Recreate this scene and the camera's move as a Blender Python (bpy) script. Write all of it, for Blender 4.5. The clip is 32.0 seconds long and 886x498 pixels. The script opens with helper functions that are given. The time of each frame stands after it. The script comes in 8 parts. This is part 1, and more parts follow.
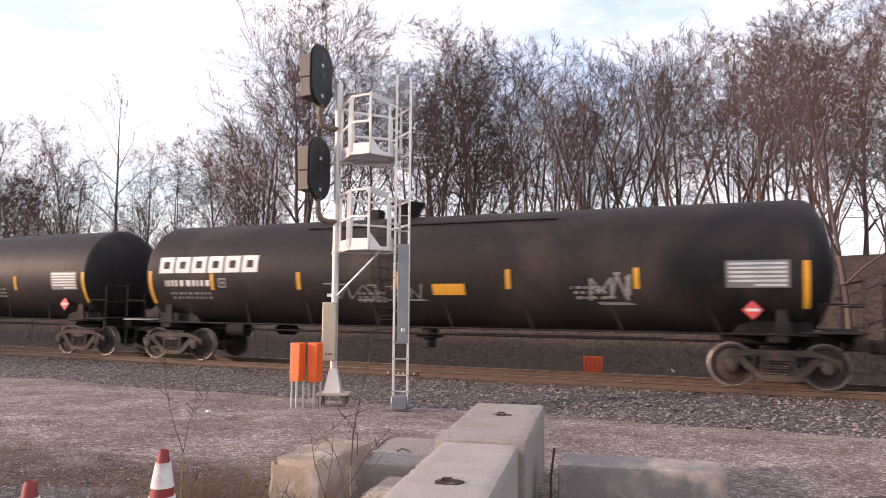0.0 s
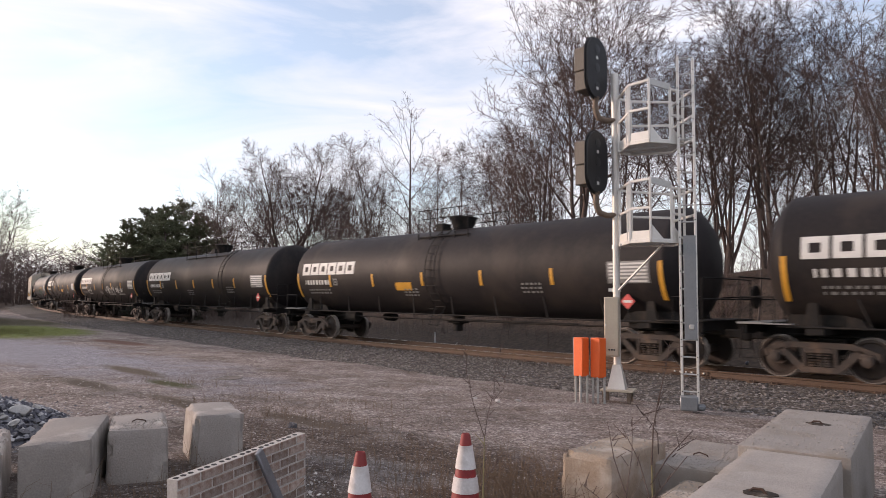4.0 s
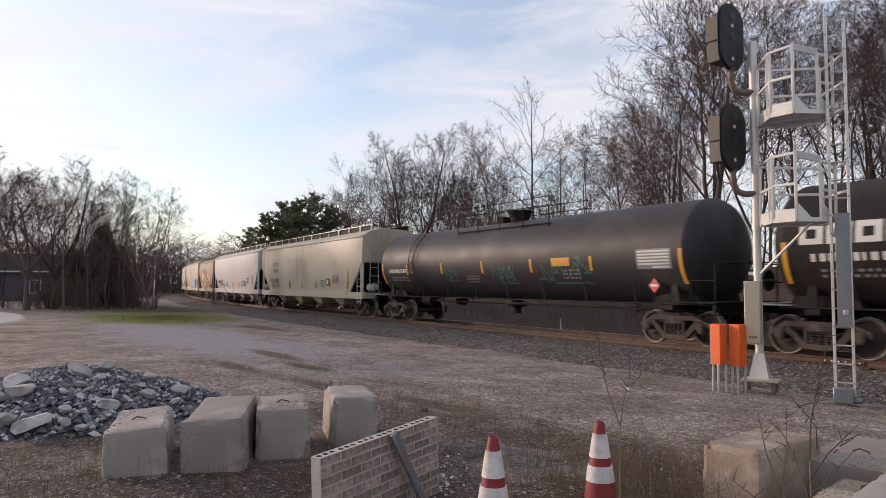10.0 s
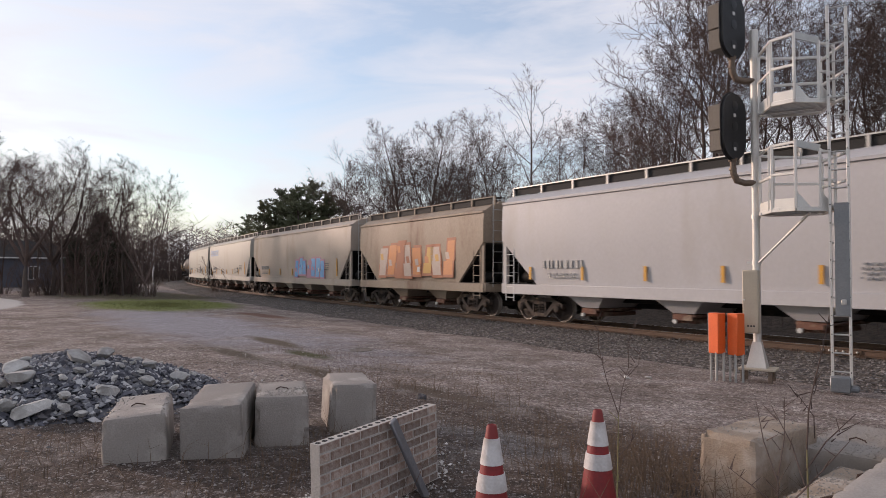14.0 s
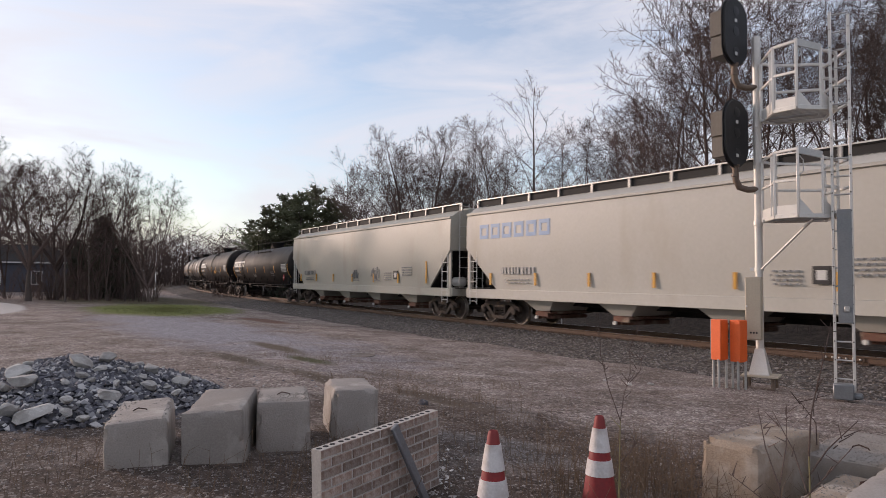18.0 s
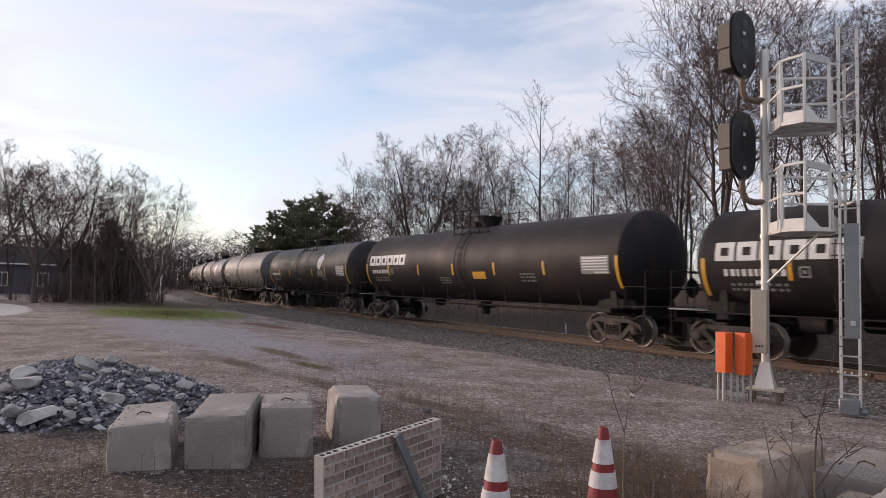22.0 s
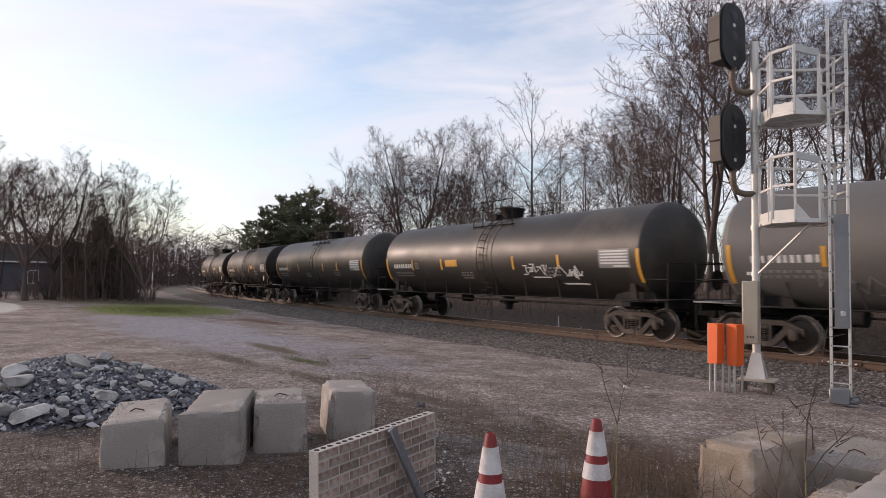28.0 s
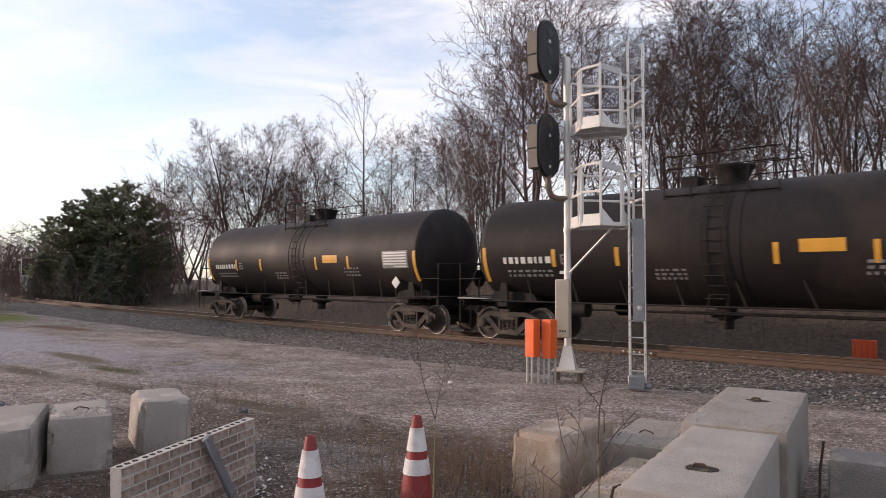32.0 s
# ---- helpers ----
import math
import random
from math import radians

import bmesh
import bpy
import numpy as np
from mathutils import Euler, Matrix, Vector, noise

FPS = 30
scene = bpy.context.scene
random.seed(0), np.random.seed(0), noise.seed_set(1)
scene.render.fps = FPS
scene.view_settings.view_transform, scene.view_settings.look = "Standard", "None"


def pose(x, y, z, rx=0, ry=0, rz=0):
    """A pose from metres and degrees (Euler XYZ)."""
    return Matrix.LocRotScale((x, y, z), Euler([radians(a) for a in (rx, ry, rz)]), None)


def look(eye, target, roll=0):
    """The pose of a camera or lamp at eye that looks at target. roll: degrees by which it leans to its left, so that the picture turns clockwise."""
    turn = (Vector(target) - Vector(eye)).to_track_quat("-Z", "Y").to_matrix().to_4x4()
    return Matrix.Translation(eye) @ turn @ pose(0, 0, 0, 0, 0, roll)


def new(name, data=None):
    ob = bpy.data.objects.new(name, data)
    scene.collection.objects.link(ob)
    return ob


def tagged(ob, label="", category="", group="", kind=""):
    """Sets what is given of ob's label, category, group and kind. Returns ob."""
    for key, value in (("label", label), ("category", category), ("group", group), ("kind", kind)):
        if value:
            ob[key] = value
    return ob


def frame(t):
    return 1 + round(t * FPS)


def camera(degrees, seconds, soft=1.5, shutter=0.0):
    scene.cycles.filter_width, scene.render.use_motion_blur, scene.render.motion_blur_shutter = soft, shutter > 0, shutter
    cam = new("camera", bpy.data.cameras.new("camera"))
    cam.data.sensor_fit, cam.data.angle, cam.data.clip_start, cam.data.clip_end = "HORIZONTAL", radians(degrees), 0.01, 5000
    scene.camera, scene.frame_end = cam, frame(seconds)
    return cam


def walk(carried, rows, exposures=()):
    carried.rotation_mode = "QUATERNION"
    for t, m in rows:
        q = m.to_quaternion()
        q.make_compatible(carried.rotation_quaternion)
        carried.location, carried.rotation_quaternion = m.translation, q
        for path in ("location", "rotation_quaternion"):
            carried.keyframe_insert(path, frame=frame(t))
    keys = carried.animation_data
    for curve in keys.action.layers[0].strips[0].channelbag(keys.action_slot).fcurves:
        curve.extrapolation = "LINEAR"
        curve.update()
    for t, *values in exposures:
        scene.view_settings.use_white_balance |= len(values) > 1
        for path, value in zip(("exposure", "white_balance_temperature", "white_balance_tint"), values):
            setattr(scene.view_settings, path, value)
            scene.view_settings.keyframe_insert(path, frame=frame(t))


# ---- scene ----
cam = camera(66.17, 32.0, soft=0.6, shutter=0.2)
PATH = [
    (0.0, 0.128, -0.009, 1.718, 94.73, -0.44, -0.01),
    (0.5, 0.115, -0.004, 1.716, 94.55, -0.45, 3.36),
    (1.0, 0.110, -0.003, 1.713, 94.49, -0.34, 7.27),
    (1.5, 0.100, -0.005, 1.711, 94.49, -0.41, 10.52),
    (2.0, 0.086, 0.001, 1.708, 94.44, -0.39, 13.34),
    (2.5, 0.081, -0.007, 1.710, 94.39, -0.51, 15.75),
    (3.0, 0.069, -0.004, 1.709, 94.39, -0.26, 18.55),
    (3.5, 0.059, -0.006, 1.709, 94.34, -0.33, 20.93),
    (5.5, 0.016, -0.007, 1.705, 93.56, -0.90, 29.50),
    (6.0, 0.005, -0.004, 1.707, 93.77, -0.69, 31.66),
    (6.5, 0.007, -0.006, 1.707, 93.91, -0.49, 31.91),
    (7.0, 0.004, -0.011, 1.705, 93.94, -0.36, 32.18),
    (7.5, 0.008, -0.012, 1.704, 93.89, -0.23, 32.60),
    (8.0, 0.007, -0.007, 1.705, 93.58, -0.18, 32.45),
    (8.5, 0.002, -0.003, 1.706, 93.36, -0.02, 32.67),
    (9.0, 0.005, -0.003, 1.705, 93.21, 0.28, 33.02),
    (9.5, 0.009, -0.002, 1.703, 93.10, 0.25, 33.20),
    (10.0, 0.005, -0.001, 1.702, 92.97, -0.01, 33.32),
    (10.5, 0.001, -0.004, 1.703, 92.86, -0.07, 33.32),
    (11.0, -0.002, -0.006, 1.704, 92.73, -0.35, 33.33),
    (11.5, 0.000, -0.011, 1.705, 92.72, -0.47, 33.41),
    (12.0, 0.000, -0.012, 1.703, 92.62, -0.35, 33.52),
    (12.5, 0.001, -0.007, 1.705, 92.44, -0.26, 33.53),
    (13.0, -0.000, -0.000, 1.700, 92.34, -0.17, 33.48),
    (13.5, 0.001, 0.000, 1.701, 92.12, -0.15, 33.44),
    (14.0, -0.001, 0.001, 1.704, 91.95, -0.22, 33.21),
    (14.5, -0.003, 0.005, 1.702, 91.87, -0.34, 33.10),
    (16.5, 0.000, 0.002, 1.702, 92.08, -0.14, 33.23),
    (17.0, -0.002, 0.002, 1.702, 92.21, -0.34, 33.31),
    (17.5, 0.004, -0.004, 1.701, 92.32, -0.37, 33.36),
    (18.0, 0.004, -0.002, 1.702, 92.44, -0.38, 33.40),
    (18.5, 0.001, -0.001, 1.701, 92.57, -0.55, 33.43),
    (19.0, 0.004, -0.005, 1.703, 92.67, -0.74, 33.48),
    (19.5, 0.000, -0.006, 1.703, 92.75, -0.90, 33.49),
    (20.0, 0.008, -0.012, 1.708, 92.75, -0.96, 33.51),
    (20.5, 0.001, -0.012, 1.703, 92.94, -1.00, 33.59),
    (21.0, 0.003, -0.015, 1.705, 93.05, -0.96, 33.66),
    (21.5, 0.001, -0.009, 1.704, 93.13, -1.25, 33.73),
    (22.0, 0.002, -0.011, 1.704, 93.11, -1.26, 33.78),
    (22.5, 0.004, -0.014, 1.707, 93.04, -1.11, 33.72),
    (23.0, 0.001, -0.010, 1.706, 93.04, -1.05, 33.60),
    (23.5, 0.002, -0.009, 1.703, 93.08, -0.90, 33.62),
    (24.0, -0.003, -0.013, 1.704, 93.20, -1.12, 33.64),
    (24.5, -0.000, -0.018, 1.707, 93.32, -1.02, 33.65),
    (25.0, 0.002, -0.024, 1.708, 93.19, -1.00, 33.60),
    (25.5, 0.002, -0.023, 1.706, 92.80, -1.15, 33.31),
    (27.5, 0.002, -0.011, 1.708, 92.58, -0.83, 33.20),
    (28.0, 0.003, -0.015, 1.706, 92.61, -0.75, 33.17),
    (28.5, 0.002, -0.012, 1.709, 92.67, -0.35, 33.11),
    (29.0, 0.007, -0.007, 1.703, 92.70, -0.32, 31.95),
    (29.5, 0.009, -0.009, 1.700, 92.62, -0.21, 31.29),
    (30.0, 0.021, -0.004, 1.703, 92.61, -0.28, 28.83),
    (30.5, 0.030, 0.001, 1.704, 92.71, -0.39, 25.54),
    (31.0, 0.035, 0.003, 1.703, 92.73, -0.11, 24.15),
    (31.5, 0.043, 0.008, 1.706, 92.72, 0.12, 22.32),
    (32.0, 0.063, 0.017, 1.708, 92.73, -0.29, 19.12),
]
EXPOSURE = [(0.0, 0.52, 6780, 27), (2.0, 0.22, 6720, 26), (3.5, 0.02, 6650, 24), (5.5, -0.20, 6580, 22), (9.0, -0.28, 6580, 22), (13.0, -0.34, 6550, 22), (19.0, -0.42, 6470, 23), (23.0, -0.32, 6480, 23), (28.0, -0.27, 6520, 23), (30.0, -0.20, 6550, 23), (32.0, -0.05, 6600, 23)]
walk(cam, [(t, pose(x, y, z, a, b, c)) for t, x, y, z, a, b, c in PATH], EXPOSURE)

# ---- world, sun ----
SUN_AZ, SUN_EL = 97.0, 14.0          # degrees left of +y, degrees up
world = bpy.data.worlds.new("sky_world")
scene.world = world
world.use_nodes = True


def build_sky():
    nt = world.node_tree
    nt.nodes.clear()
    N, L = nt.nodes.new, nt.links.new
    out, bg = N("ShaderNodeOutputWorld"), N("ShaderNodeBackground")
    sky = N("ShaderNodeTexSky")
    sky.sky_type, sky.sun_disc = "NISHITA", False
    sky.sun_elevation, sky.sun_rotation = radians(SUN_EL), radians(-SUN_AZ)
    sky.air_density, sky.dust_density, sky.ozone_density = 1.0, 1.2, 1.0
    tc, mp = N("ShaderNodeTexCoord"), N("ShaderNodeMapping")
    mp.inputs["Scale"].default_value = (1.6, 1.6, 6.5)
    mp.inputs["Rotation"].default_value = (0.15, 0.1, 0.5)
    L(tc.outputs["Generated"], mp.inputs["Vector"])
    nz = N("ShaderNodeTexNoise")
    nz.inputs["Scale"].default_value, nz.inputs["Detail"].default_value = 1.7, 6.0
    nz.inputs["Roughness"].default_value, nz.inputs["Distortion"].default_value = 0.55, 0.5
    L(mp.outputs["Vector"], nz.inputs["Vector"])
    ramp = N("ShaderNodeValToRGB")
    ramp.color_ramp.elements[0].position, ramp.color_ramp.elements[1].position = 0.34, 0.64
    ramp.color_ramp.elements[0].color = (0.28, 0.28, 0.28, 1)
    ramp.color_ramp.elements[1].color = (0.95, 0.95, 0.95, 1)
    L(nz.outputs["Fac"], ramp.inputs["Fac"])
    mix = N("ShaderNodeMix")
    mix.data_type = "RGBA"
    mix.inputs[7].default_value = (10.3, 10.8, 10.9, 1)      # thin sunlit cloud
    L(ramp.outputs["Color"], mix.inputs[0])
    gain = N("ShaderNodeVectorMath")
    gain.operation = "MULTIPLY"
    gain.inputs[1].default_value = (2.12, 2.46, 2.54)      # bright haze of a thin spring sky
    L(sky.outputs["Color"], gain.inputs[0])
    L(gain.outputs[0], mix.inputs[6])
    L(mix.outputs[2], bg.inputs["Color"])
    bg.inputs["Strength"].default_value = SKY
    L(bg.outputs["Background"], out.inputs["Surface"])


SKY = 0.103
build_sky()
sun = new("sun", bpy.data.lights.new("sun", "SUN"))
sun.data.energy, sun.data.angle, sun.data.color = 3.3, radians(2.5), (1.0, 0.79, 0.62)
a, e = radians(SUN_AZ), radians(SUN_EL)
sun.matrix_world = look((-30 * math.sin(a), 30 * math.cos(a), 30 * math.tan(e)), (0, 0, 0))

# ---- mesh and material helpers ----
class MB:
    """Gathers vertices and faces of one mesh."""

    def __init__(self):
        self.v, self.f = [], []

    def add(self, v, f, m=None):
        k = len(self.v)
        self.v += [tuple(m @ Vector(p)) for p in v] if m else [tuple(p) for p in v]
        self.f += [tuple(i + k for i in q) for q in f]
        return self

    def box(self, x, y, z, sx, sy, sz, m=None, b=0.0):
        """A box round (x, y, z); b: chamfer of its edges."""
        hx, hy, hz = sx / 2, sy / 2, sz / 2
        if b <= 0:
            v = [(x + i * hx, y + j * hy, z + k * hz) for i in (-1, 1) for j in (-1, 1) for k in (-1, 1)]
            f = [(0, 1, 3, 2), (4, 6, 7, 5), (0, 4, 5, 1), (2, 3, 7, 6), (0, 2, 6, 4), (1, 5, 7, 3)]
            return self.add(v, f, m)
        b = min(b, hx * 0.9, hy * 0.9, hz * 0.9)
        v, idx = [], {}
        for i in (-1, 1):
            for j in (-1, 1):
                for k in (-1, 1):
                    for ax in range(3):
                        h = [hx - b, hy - b, hz - b]
                        h[ax] = (hx, hy, hz)[ax]
                        idx[i, j, k, ax] = len(v)
                        v.append((x + i * h[0], y + j * h[1], z + k * h[2]))
        f = []
        for ax in range(3):
            o1, o2 = [q for q in range(3) if q != ax]
            for s in (-1, 1):
                loop = []
                for p, q in ((-1, -1), (1, -1), (1, 1), (-1, 1)):
                    c = [0, 0, 0]
                    c[ax], c[o1], c[o2] = s, p, q
                    loop.append(idx[(*c, ax)])
                flip = (s > 0) != (ax != 1)
                f.append(tuple(loop[::-1] if flip else loop))
        for ax in range(3):
            o1, o2 = [q for q in range(3) if q != ax]
            for p in (-1, 1):
                for q in (-1, 1):
                    c = [[0, 0, 0], [0, 0, 0]]
                    for n, s in enumerate((-1, 1)):
                        c[n][ax], c[n][o1], c[n][o2] = s, p, q
                    f.append((idx[(*c[0], o1)], idx[(*c[1], o1)], idx[(*c[1], o2)], idx[(*c[0], o2)]))
        for i in (-1, 1):
            for j in (-1, 1):
                for k in (-1, 1):
                    f.append(tuple(idx[i, j, k, ax] for ax in range(3)))
        return self.add(v, f, m)

    def tube(self, pts, rad, n=6, cap=True, m=None):
        pts = [Vector(p) for p in pts]
        if not isinstance(rad, (list, tuple)):
            rad = [rad] * len(pts)
        v, f = [], []
        side = None
        for i, p in enumerate(pts):
            d = (pts[min(i + 1, len(pts) - 1)] - pts[max(i - 1, 0)])
            d = d.normalized() if d.length > 1e-9 else Vector((0, 0, 1))
            if side is None:
                side = d.orthogonal().normalized()
            else:
                side = side - d * side.dot(d)
                side = side.normalized() if side.length > 1e-6 else d.orthogonal().normalized()
            up = d.cross(side)
            for k in range(n):
                a = 2 * math.pi * k / n
                v.append(p + (side * math.cos(a) + up * math.sin(a)) * rad[i])
        for i in range(len(pts) - 1):
            for k in range(n):
                a, b = i * n + k, i * n + (k + 1) % n
                f.append((a, b, b + n, a + n))
        if cap:
            f.append(tuple(range(n))[::-1])
            f.append(tuple(range((len(pts) - 1) * n, len(pts) * n)))
        return self.add(v, f, m)

    def lathe(self, prof, n=24, axis="x", at=(0, 0, 0), m=None, cap=True):
        """Turns (along, radius) pairs round an axis."""
        v, f = [], []
        for t, r in prof:
            for k in range(n):
                a = 2 * math.pi * k / n
                p = (t, r * math.cos(a), r * math.sin(a))
                p = p if axis == "x" else (p[2], p[0], p[1]) if axis == "y" else (p[1], p[2], p[0])
                v.append((p[0] + at[0], p[1] + at[1], p[2] + at[2]))
        for i in range(len(prof) - 1):
            for k in range(n):
                a, b = i * n + k, i * n + (k + 1) % n
                f.append((a, a + n, b + n, b))
        if cap:
            f.append(tuple(range(n)))
            f.append(tuple(range((len(prof) - 1) * n, len(prof) * n))[::-1])
        return self.add(v, f, m)

    def prism(self, poly, y0, y1, m=None):
        """A polygon of (x, z) points, made thick from y0 to y1."""
        n = len(poly)
        v = [(x, y0, z) for x, z in poly] + [(x, y1, z) for x, z in poly]
        f = [tuple(range(n)), tuple(range(n, 2 * n))[::-1]]
        f += [(i, i + n, (i + 1) % n + n, (i + 1) % n) for i in range(n)]
        return self.add(v, f, m)

    def mesh(self, name, mat, smooth=40):
        me = bpy.data.meshes.new(name)
        me.from_pydata(self.v, [], self.f)
        bm = bmesh.new()
        bm.from_mesh(me)
        bmesh.ops.recalc_face_normals(bm, faces=bm.faces)
        bm.to_mesh(me)
        bm.free()
        if smooth:
            me.polygons.foreach_set("use_smooth", [True] * len(me.polygons))
            me.set_sharp_from_angle(angle=radians(smooth))
        me.materials.append(mat)
        return me


def part(name, mb, mat, parent=None, label="", smooth=40):
    """Links a mesh as one object under a thing or a part."""
    me = mb if isinstance(mb, bpy.types.Mesh) else mb.mesh(name, mat, smooth)
    ob = new(name, me)
    if parent is not None:
        ob.parent = parent
    return tagged(ob, label)


def empty(name, m, label, category, group="", kind=""):
    ob = new(name)
    ob.empty_display_size = 0.2
    ob.matrix_world = m
    return tagged(ob, label, category, group, kind)


def surface(name, col, col2=None, rough=0.7, metal=0.0, scale=4.0, fine=40.0, bump=0.3, spots=None, amount=0.5, per_object=0.0, stretch=(1, 1, 1), spec=0.5):
    """A procedural surface: two colours mixed by coarse and fine noise, with relief; spots: a third colour as stains."""
    mt = bpy.data.materials.new(name)
    mt.use_nodes = True
    nt = mt.node_tree
    N, L = nt.nodes.new, nt.links.new
    bs = nt.nodes["Principled BSDF"]
    tc, mp = N("ShaderNodeTexCoord"), N("ShaderNodeMapping")
    mp.inputs["Scale"].default_value = stretch
    L(tc.outputs["Object"], mp.inputs["Vector"])
    n1, n2 = N("ShaderNodeTexNoise"), N("ShaderNodeTexNoise")
    for nd, sc in ((n1, scale), (n2, fine)):
        nd.inputs["Scale"].default_value, nd.inputs["Detail"].default_value = sc, 5.0
        L(mp.outputs["Vector"], nd.inputs["Vector"])
    mean = N("ShaderNodeMath")
    mean.operation = "MULTIPLY_ADD"
    mean.inputs[1].default_value = 0.55
    L(n2.outputs["Fac"], mean.inputs[0])
    half = N("ShaderNodeMath")
    half.operation = "MULTIPLY"
    half.inputs[1].default_value = 0.45
    L(n1.outputs["Fac"], half.inputs[0])
    L(half.outputs[0], mean.inputs[2])
    ramp = N("ShaderNodeValToRGB")
    ramp.color_ramp.elements[0].position, ramp.color_ramp.elements[1].position = 0.5 - amount * 0.4, 0.5 + amount * 0.4
    c2 = col2 or tuple(min(1, c * 0.7) for c in col)
    ramp.color_ramp.elements[0].color, ramp.color_ramp.elements[1].color = (*c2, 1), (*col, 1)
    L(mean.outputs[0], ramp.inputs["Fac"])
    last = ramp.outputs["Color"]
    if spots:
        n3, r3, mx = N("ShaderNodeTexNoise"), N("ShaderNodeValToRGB"), N("ShaderNodeMix")
        n3.inputs["Scale"].default_value, n3.inputs["Detail"].default_value, n3.inputs["Roughness"].default_value = scale * 0.6, 8.0, 0.65
        off = N("ShaderNodeVectorMath")
        off.inputs[1].default_value = (7.3, 2.1, 4.4)
        L(mp.outputs["Vector"], off.inputs[0])
        L(off.outputs[0], n3.inputs["Vector"])
        r3.color_ramp.elements[0].position, r3.color_ramp.elements[1].position = 0.50, 0.66
        L(n3.outputs["Fac"], r3.inputs["Fac"])
        mx.data_type = "RGBA"
        mx.inputs[7].default_value = (*spots, 1)
        L(r3.outputs["Color"], mx.inputs[0])
        L(last, mx.inputs[6])
        last = mx.outputs[2]
    if per_object:
        oi, hs, mm = N("ShaderNodeObjectInfo"), N("ShaderNodeHueSaturation"), N("ShaderNodeMapRange")
        mm.inputs["To Min"].default_value, mm.inputs["To Max"].default_value = 1 - per_object, 1 + per_object
        L(oi.outputs["Random"], mm.inputs["Value"])
        L(mm.outputs[0], hs.inputs["Value"])
        L(last, hs.inputs["Color"])
        last = hs.outputs["Color"]
    L(last, bs.inputs["Base Color"])
    rr = N("ShaderNodeMapRange")
    rr.inputs["To Min"].default_value, rr.inputs["To Max"].default_value = max(0.05, rough - 0.12), min(1, rough + 0.12)
    L(n1.outputs["Fac"], rr.inputs["Value"])
    L(rr.outputs[0], bs.inputs["Roughness"])
    bs.inputs["Metallic"].default_value = metal
    bs.inputs["Specular IOR Level"].default_value = spec
    if bump:
        bp = N("ShaderNodeBump")
        bp.inputs["Strength"].default_value, bp.inputs["Distance"].default_value = bump, 0.02
        L(n2.outputs["Fac"], bp.inputs["Height"])
        L(bp.outputs["Normal"], bs.inputs["Normal"])
    return mt


# ---- materials ----
M = {}
M["tank_black"] = surface("tank_black", (0.0185, 0.0155, 0.0160), (0.0110, 0.0095, 0.0100), 0.60, 0, 1.1, 14, 0.06, (0.030, 0.024, 0.021), per_object=0.2, stretch=(0.8, 1, 0.5), spec=0.17)
M["tank_brown"] = surface("tank_brown", (0.020, 0.0155, 0.0135), (0.0115, 0.0098, 0.0092), 0.54, 0, 0.8, 30, 0.03, (0.045, 0.035, 0.026), spec=0.3)
M["tank_slate"] = surface("tank_slate", (0.034, 0.032, 0.035), (0.022, 0.021, 0.023), 0.55, 0, 0.8, 20, 0.04, (0.045, 0.041, 0.040), spec=0.28)
M["green_spray"] = surface("green_spray", (0.030, 0.105, 0.075), (0.025, 0.070, 0.052), 0.6, 0, 6, 40, 0.05, amount=0.8)
M["tank_grey"] = surface("tank_grey", (0.112, 0.108, 0.105), (0.080, 0.077, 0.076), 0.58, 0, 0.8, 30, 0.03, (0.11, 0.10, 0.09))
M["tank_darkgrey"] = surface("tank_darkgrey", (0.028, 0.025, 0.023), (0.017, 0.0155, 0.0145), 0.48, 0, 0.8, 30, 0.03, (0.052, 0.044, 0.034), spec=0.35)
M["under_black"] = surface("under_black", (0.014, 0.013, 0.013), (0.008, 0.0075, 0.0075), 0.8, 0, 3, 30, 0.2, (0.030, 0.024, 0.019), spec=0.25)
M["truck_iron"] = surface("truck_iron", (0.052, 0.038, 0.030), (0.022, 0.018, 0.016), 0.8, 0.05, 5, 40, 0.3, (0.080, 0.052, 0.036), per_object=0.15)
M["wheel_steel"] = surface("wheel_steel", (0.050, 0.034, 0.026), (0.026, 0.019, 0.016), 0.75, 0.1, 6, 40, 0.15)
M["rim_steel"] = surface("rim_steel", (0.36, 0.33, 0.30), (0.17, 0.14, 0.12), 0.5, 0.7, 6, 60, 0.05)
M["tread_steel"] = surface("tread_steel", (0.55, 0.54, 0.52), (0.40, 0.38, 0.36), 0.3, 1.0, 6, 60, 0.05)
M["white_mark"] = surface("white_mark", (0.62, 0.62, 0.60), (0.45, 0.45, 0.43), 0.6, 0, 2, 40, 0.05)
M["dim_mark"] = surface("dim_mark", (0.26, 0.26, 0.25), (0.10, 0.10, 0.10), 0.6, 0, 6, 60, 0.05, amount=0.8)
M["yellow_mark"] = surface("yellow_mark", (0.62, 0.31, 0.03), (0.45, 0.22, 0.02), 0.45, 0, 4, 40, 0.05)
M["red_mark"] = surface("red_mark", (0.60, 0.07, 0.06), (0.45, 0.05, 0.05), 0.5, 0, 4, 40, 0.05)
M["blue_mark"] = surface("blue_mark", (0.24, 0.33, 0.50), (0.32, 0.41, 0.54), 0.6, 0, 3, 30, 0.05)
M["pink_mark"] = surface("pink_mark", (0.60, 0.16, 0.24), (0.48, 0.10, 0.20), 0.6, 0, 3, 30, 0.05)
M["blue_spray"] = surface("blue_spray", (0.12, 0.30, 0.55), (0.16, 0.36, 0.60), 0.6, 0, 3, 30, 0.05)
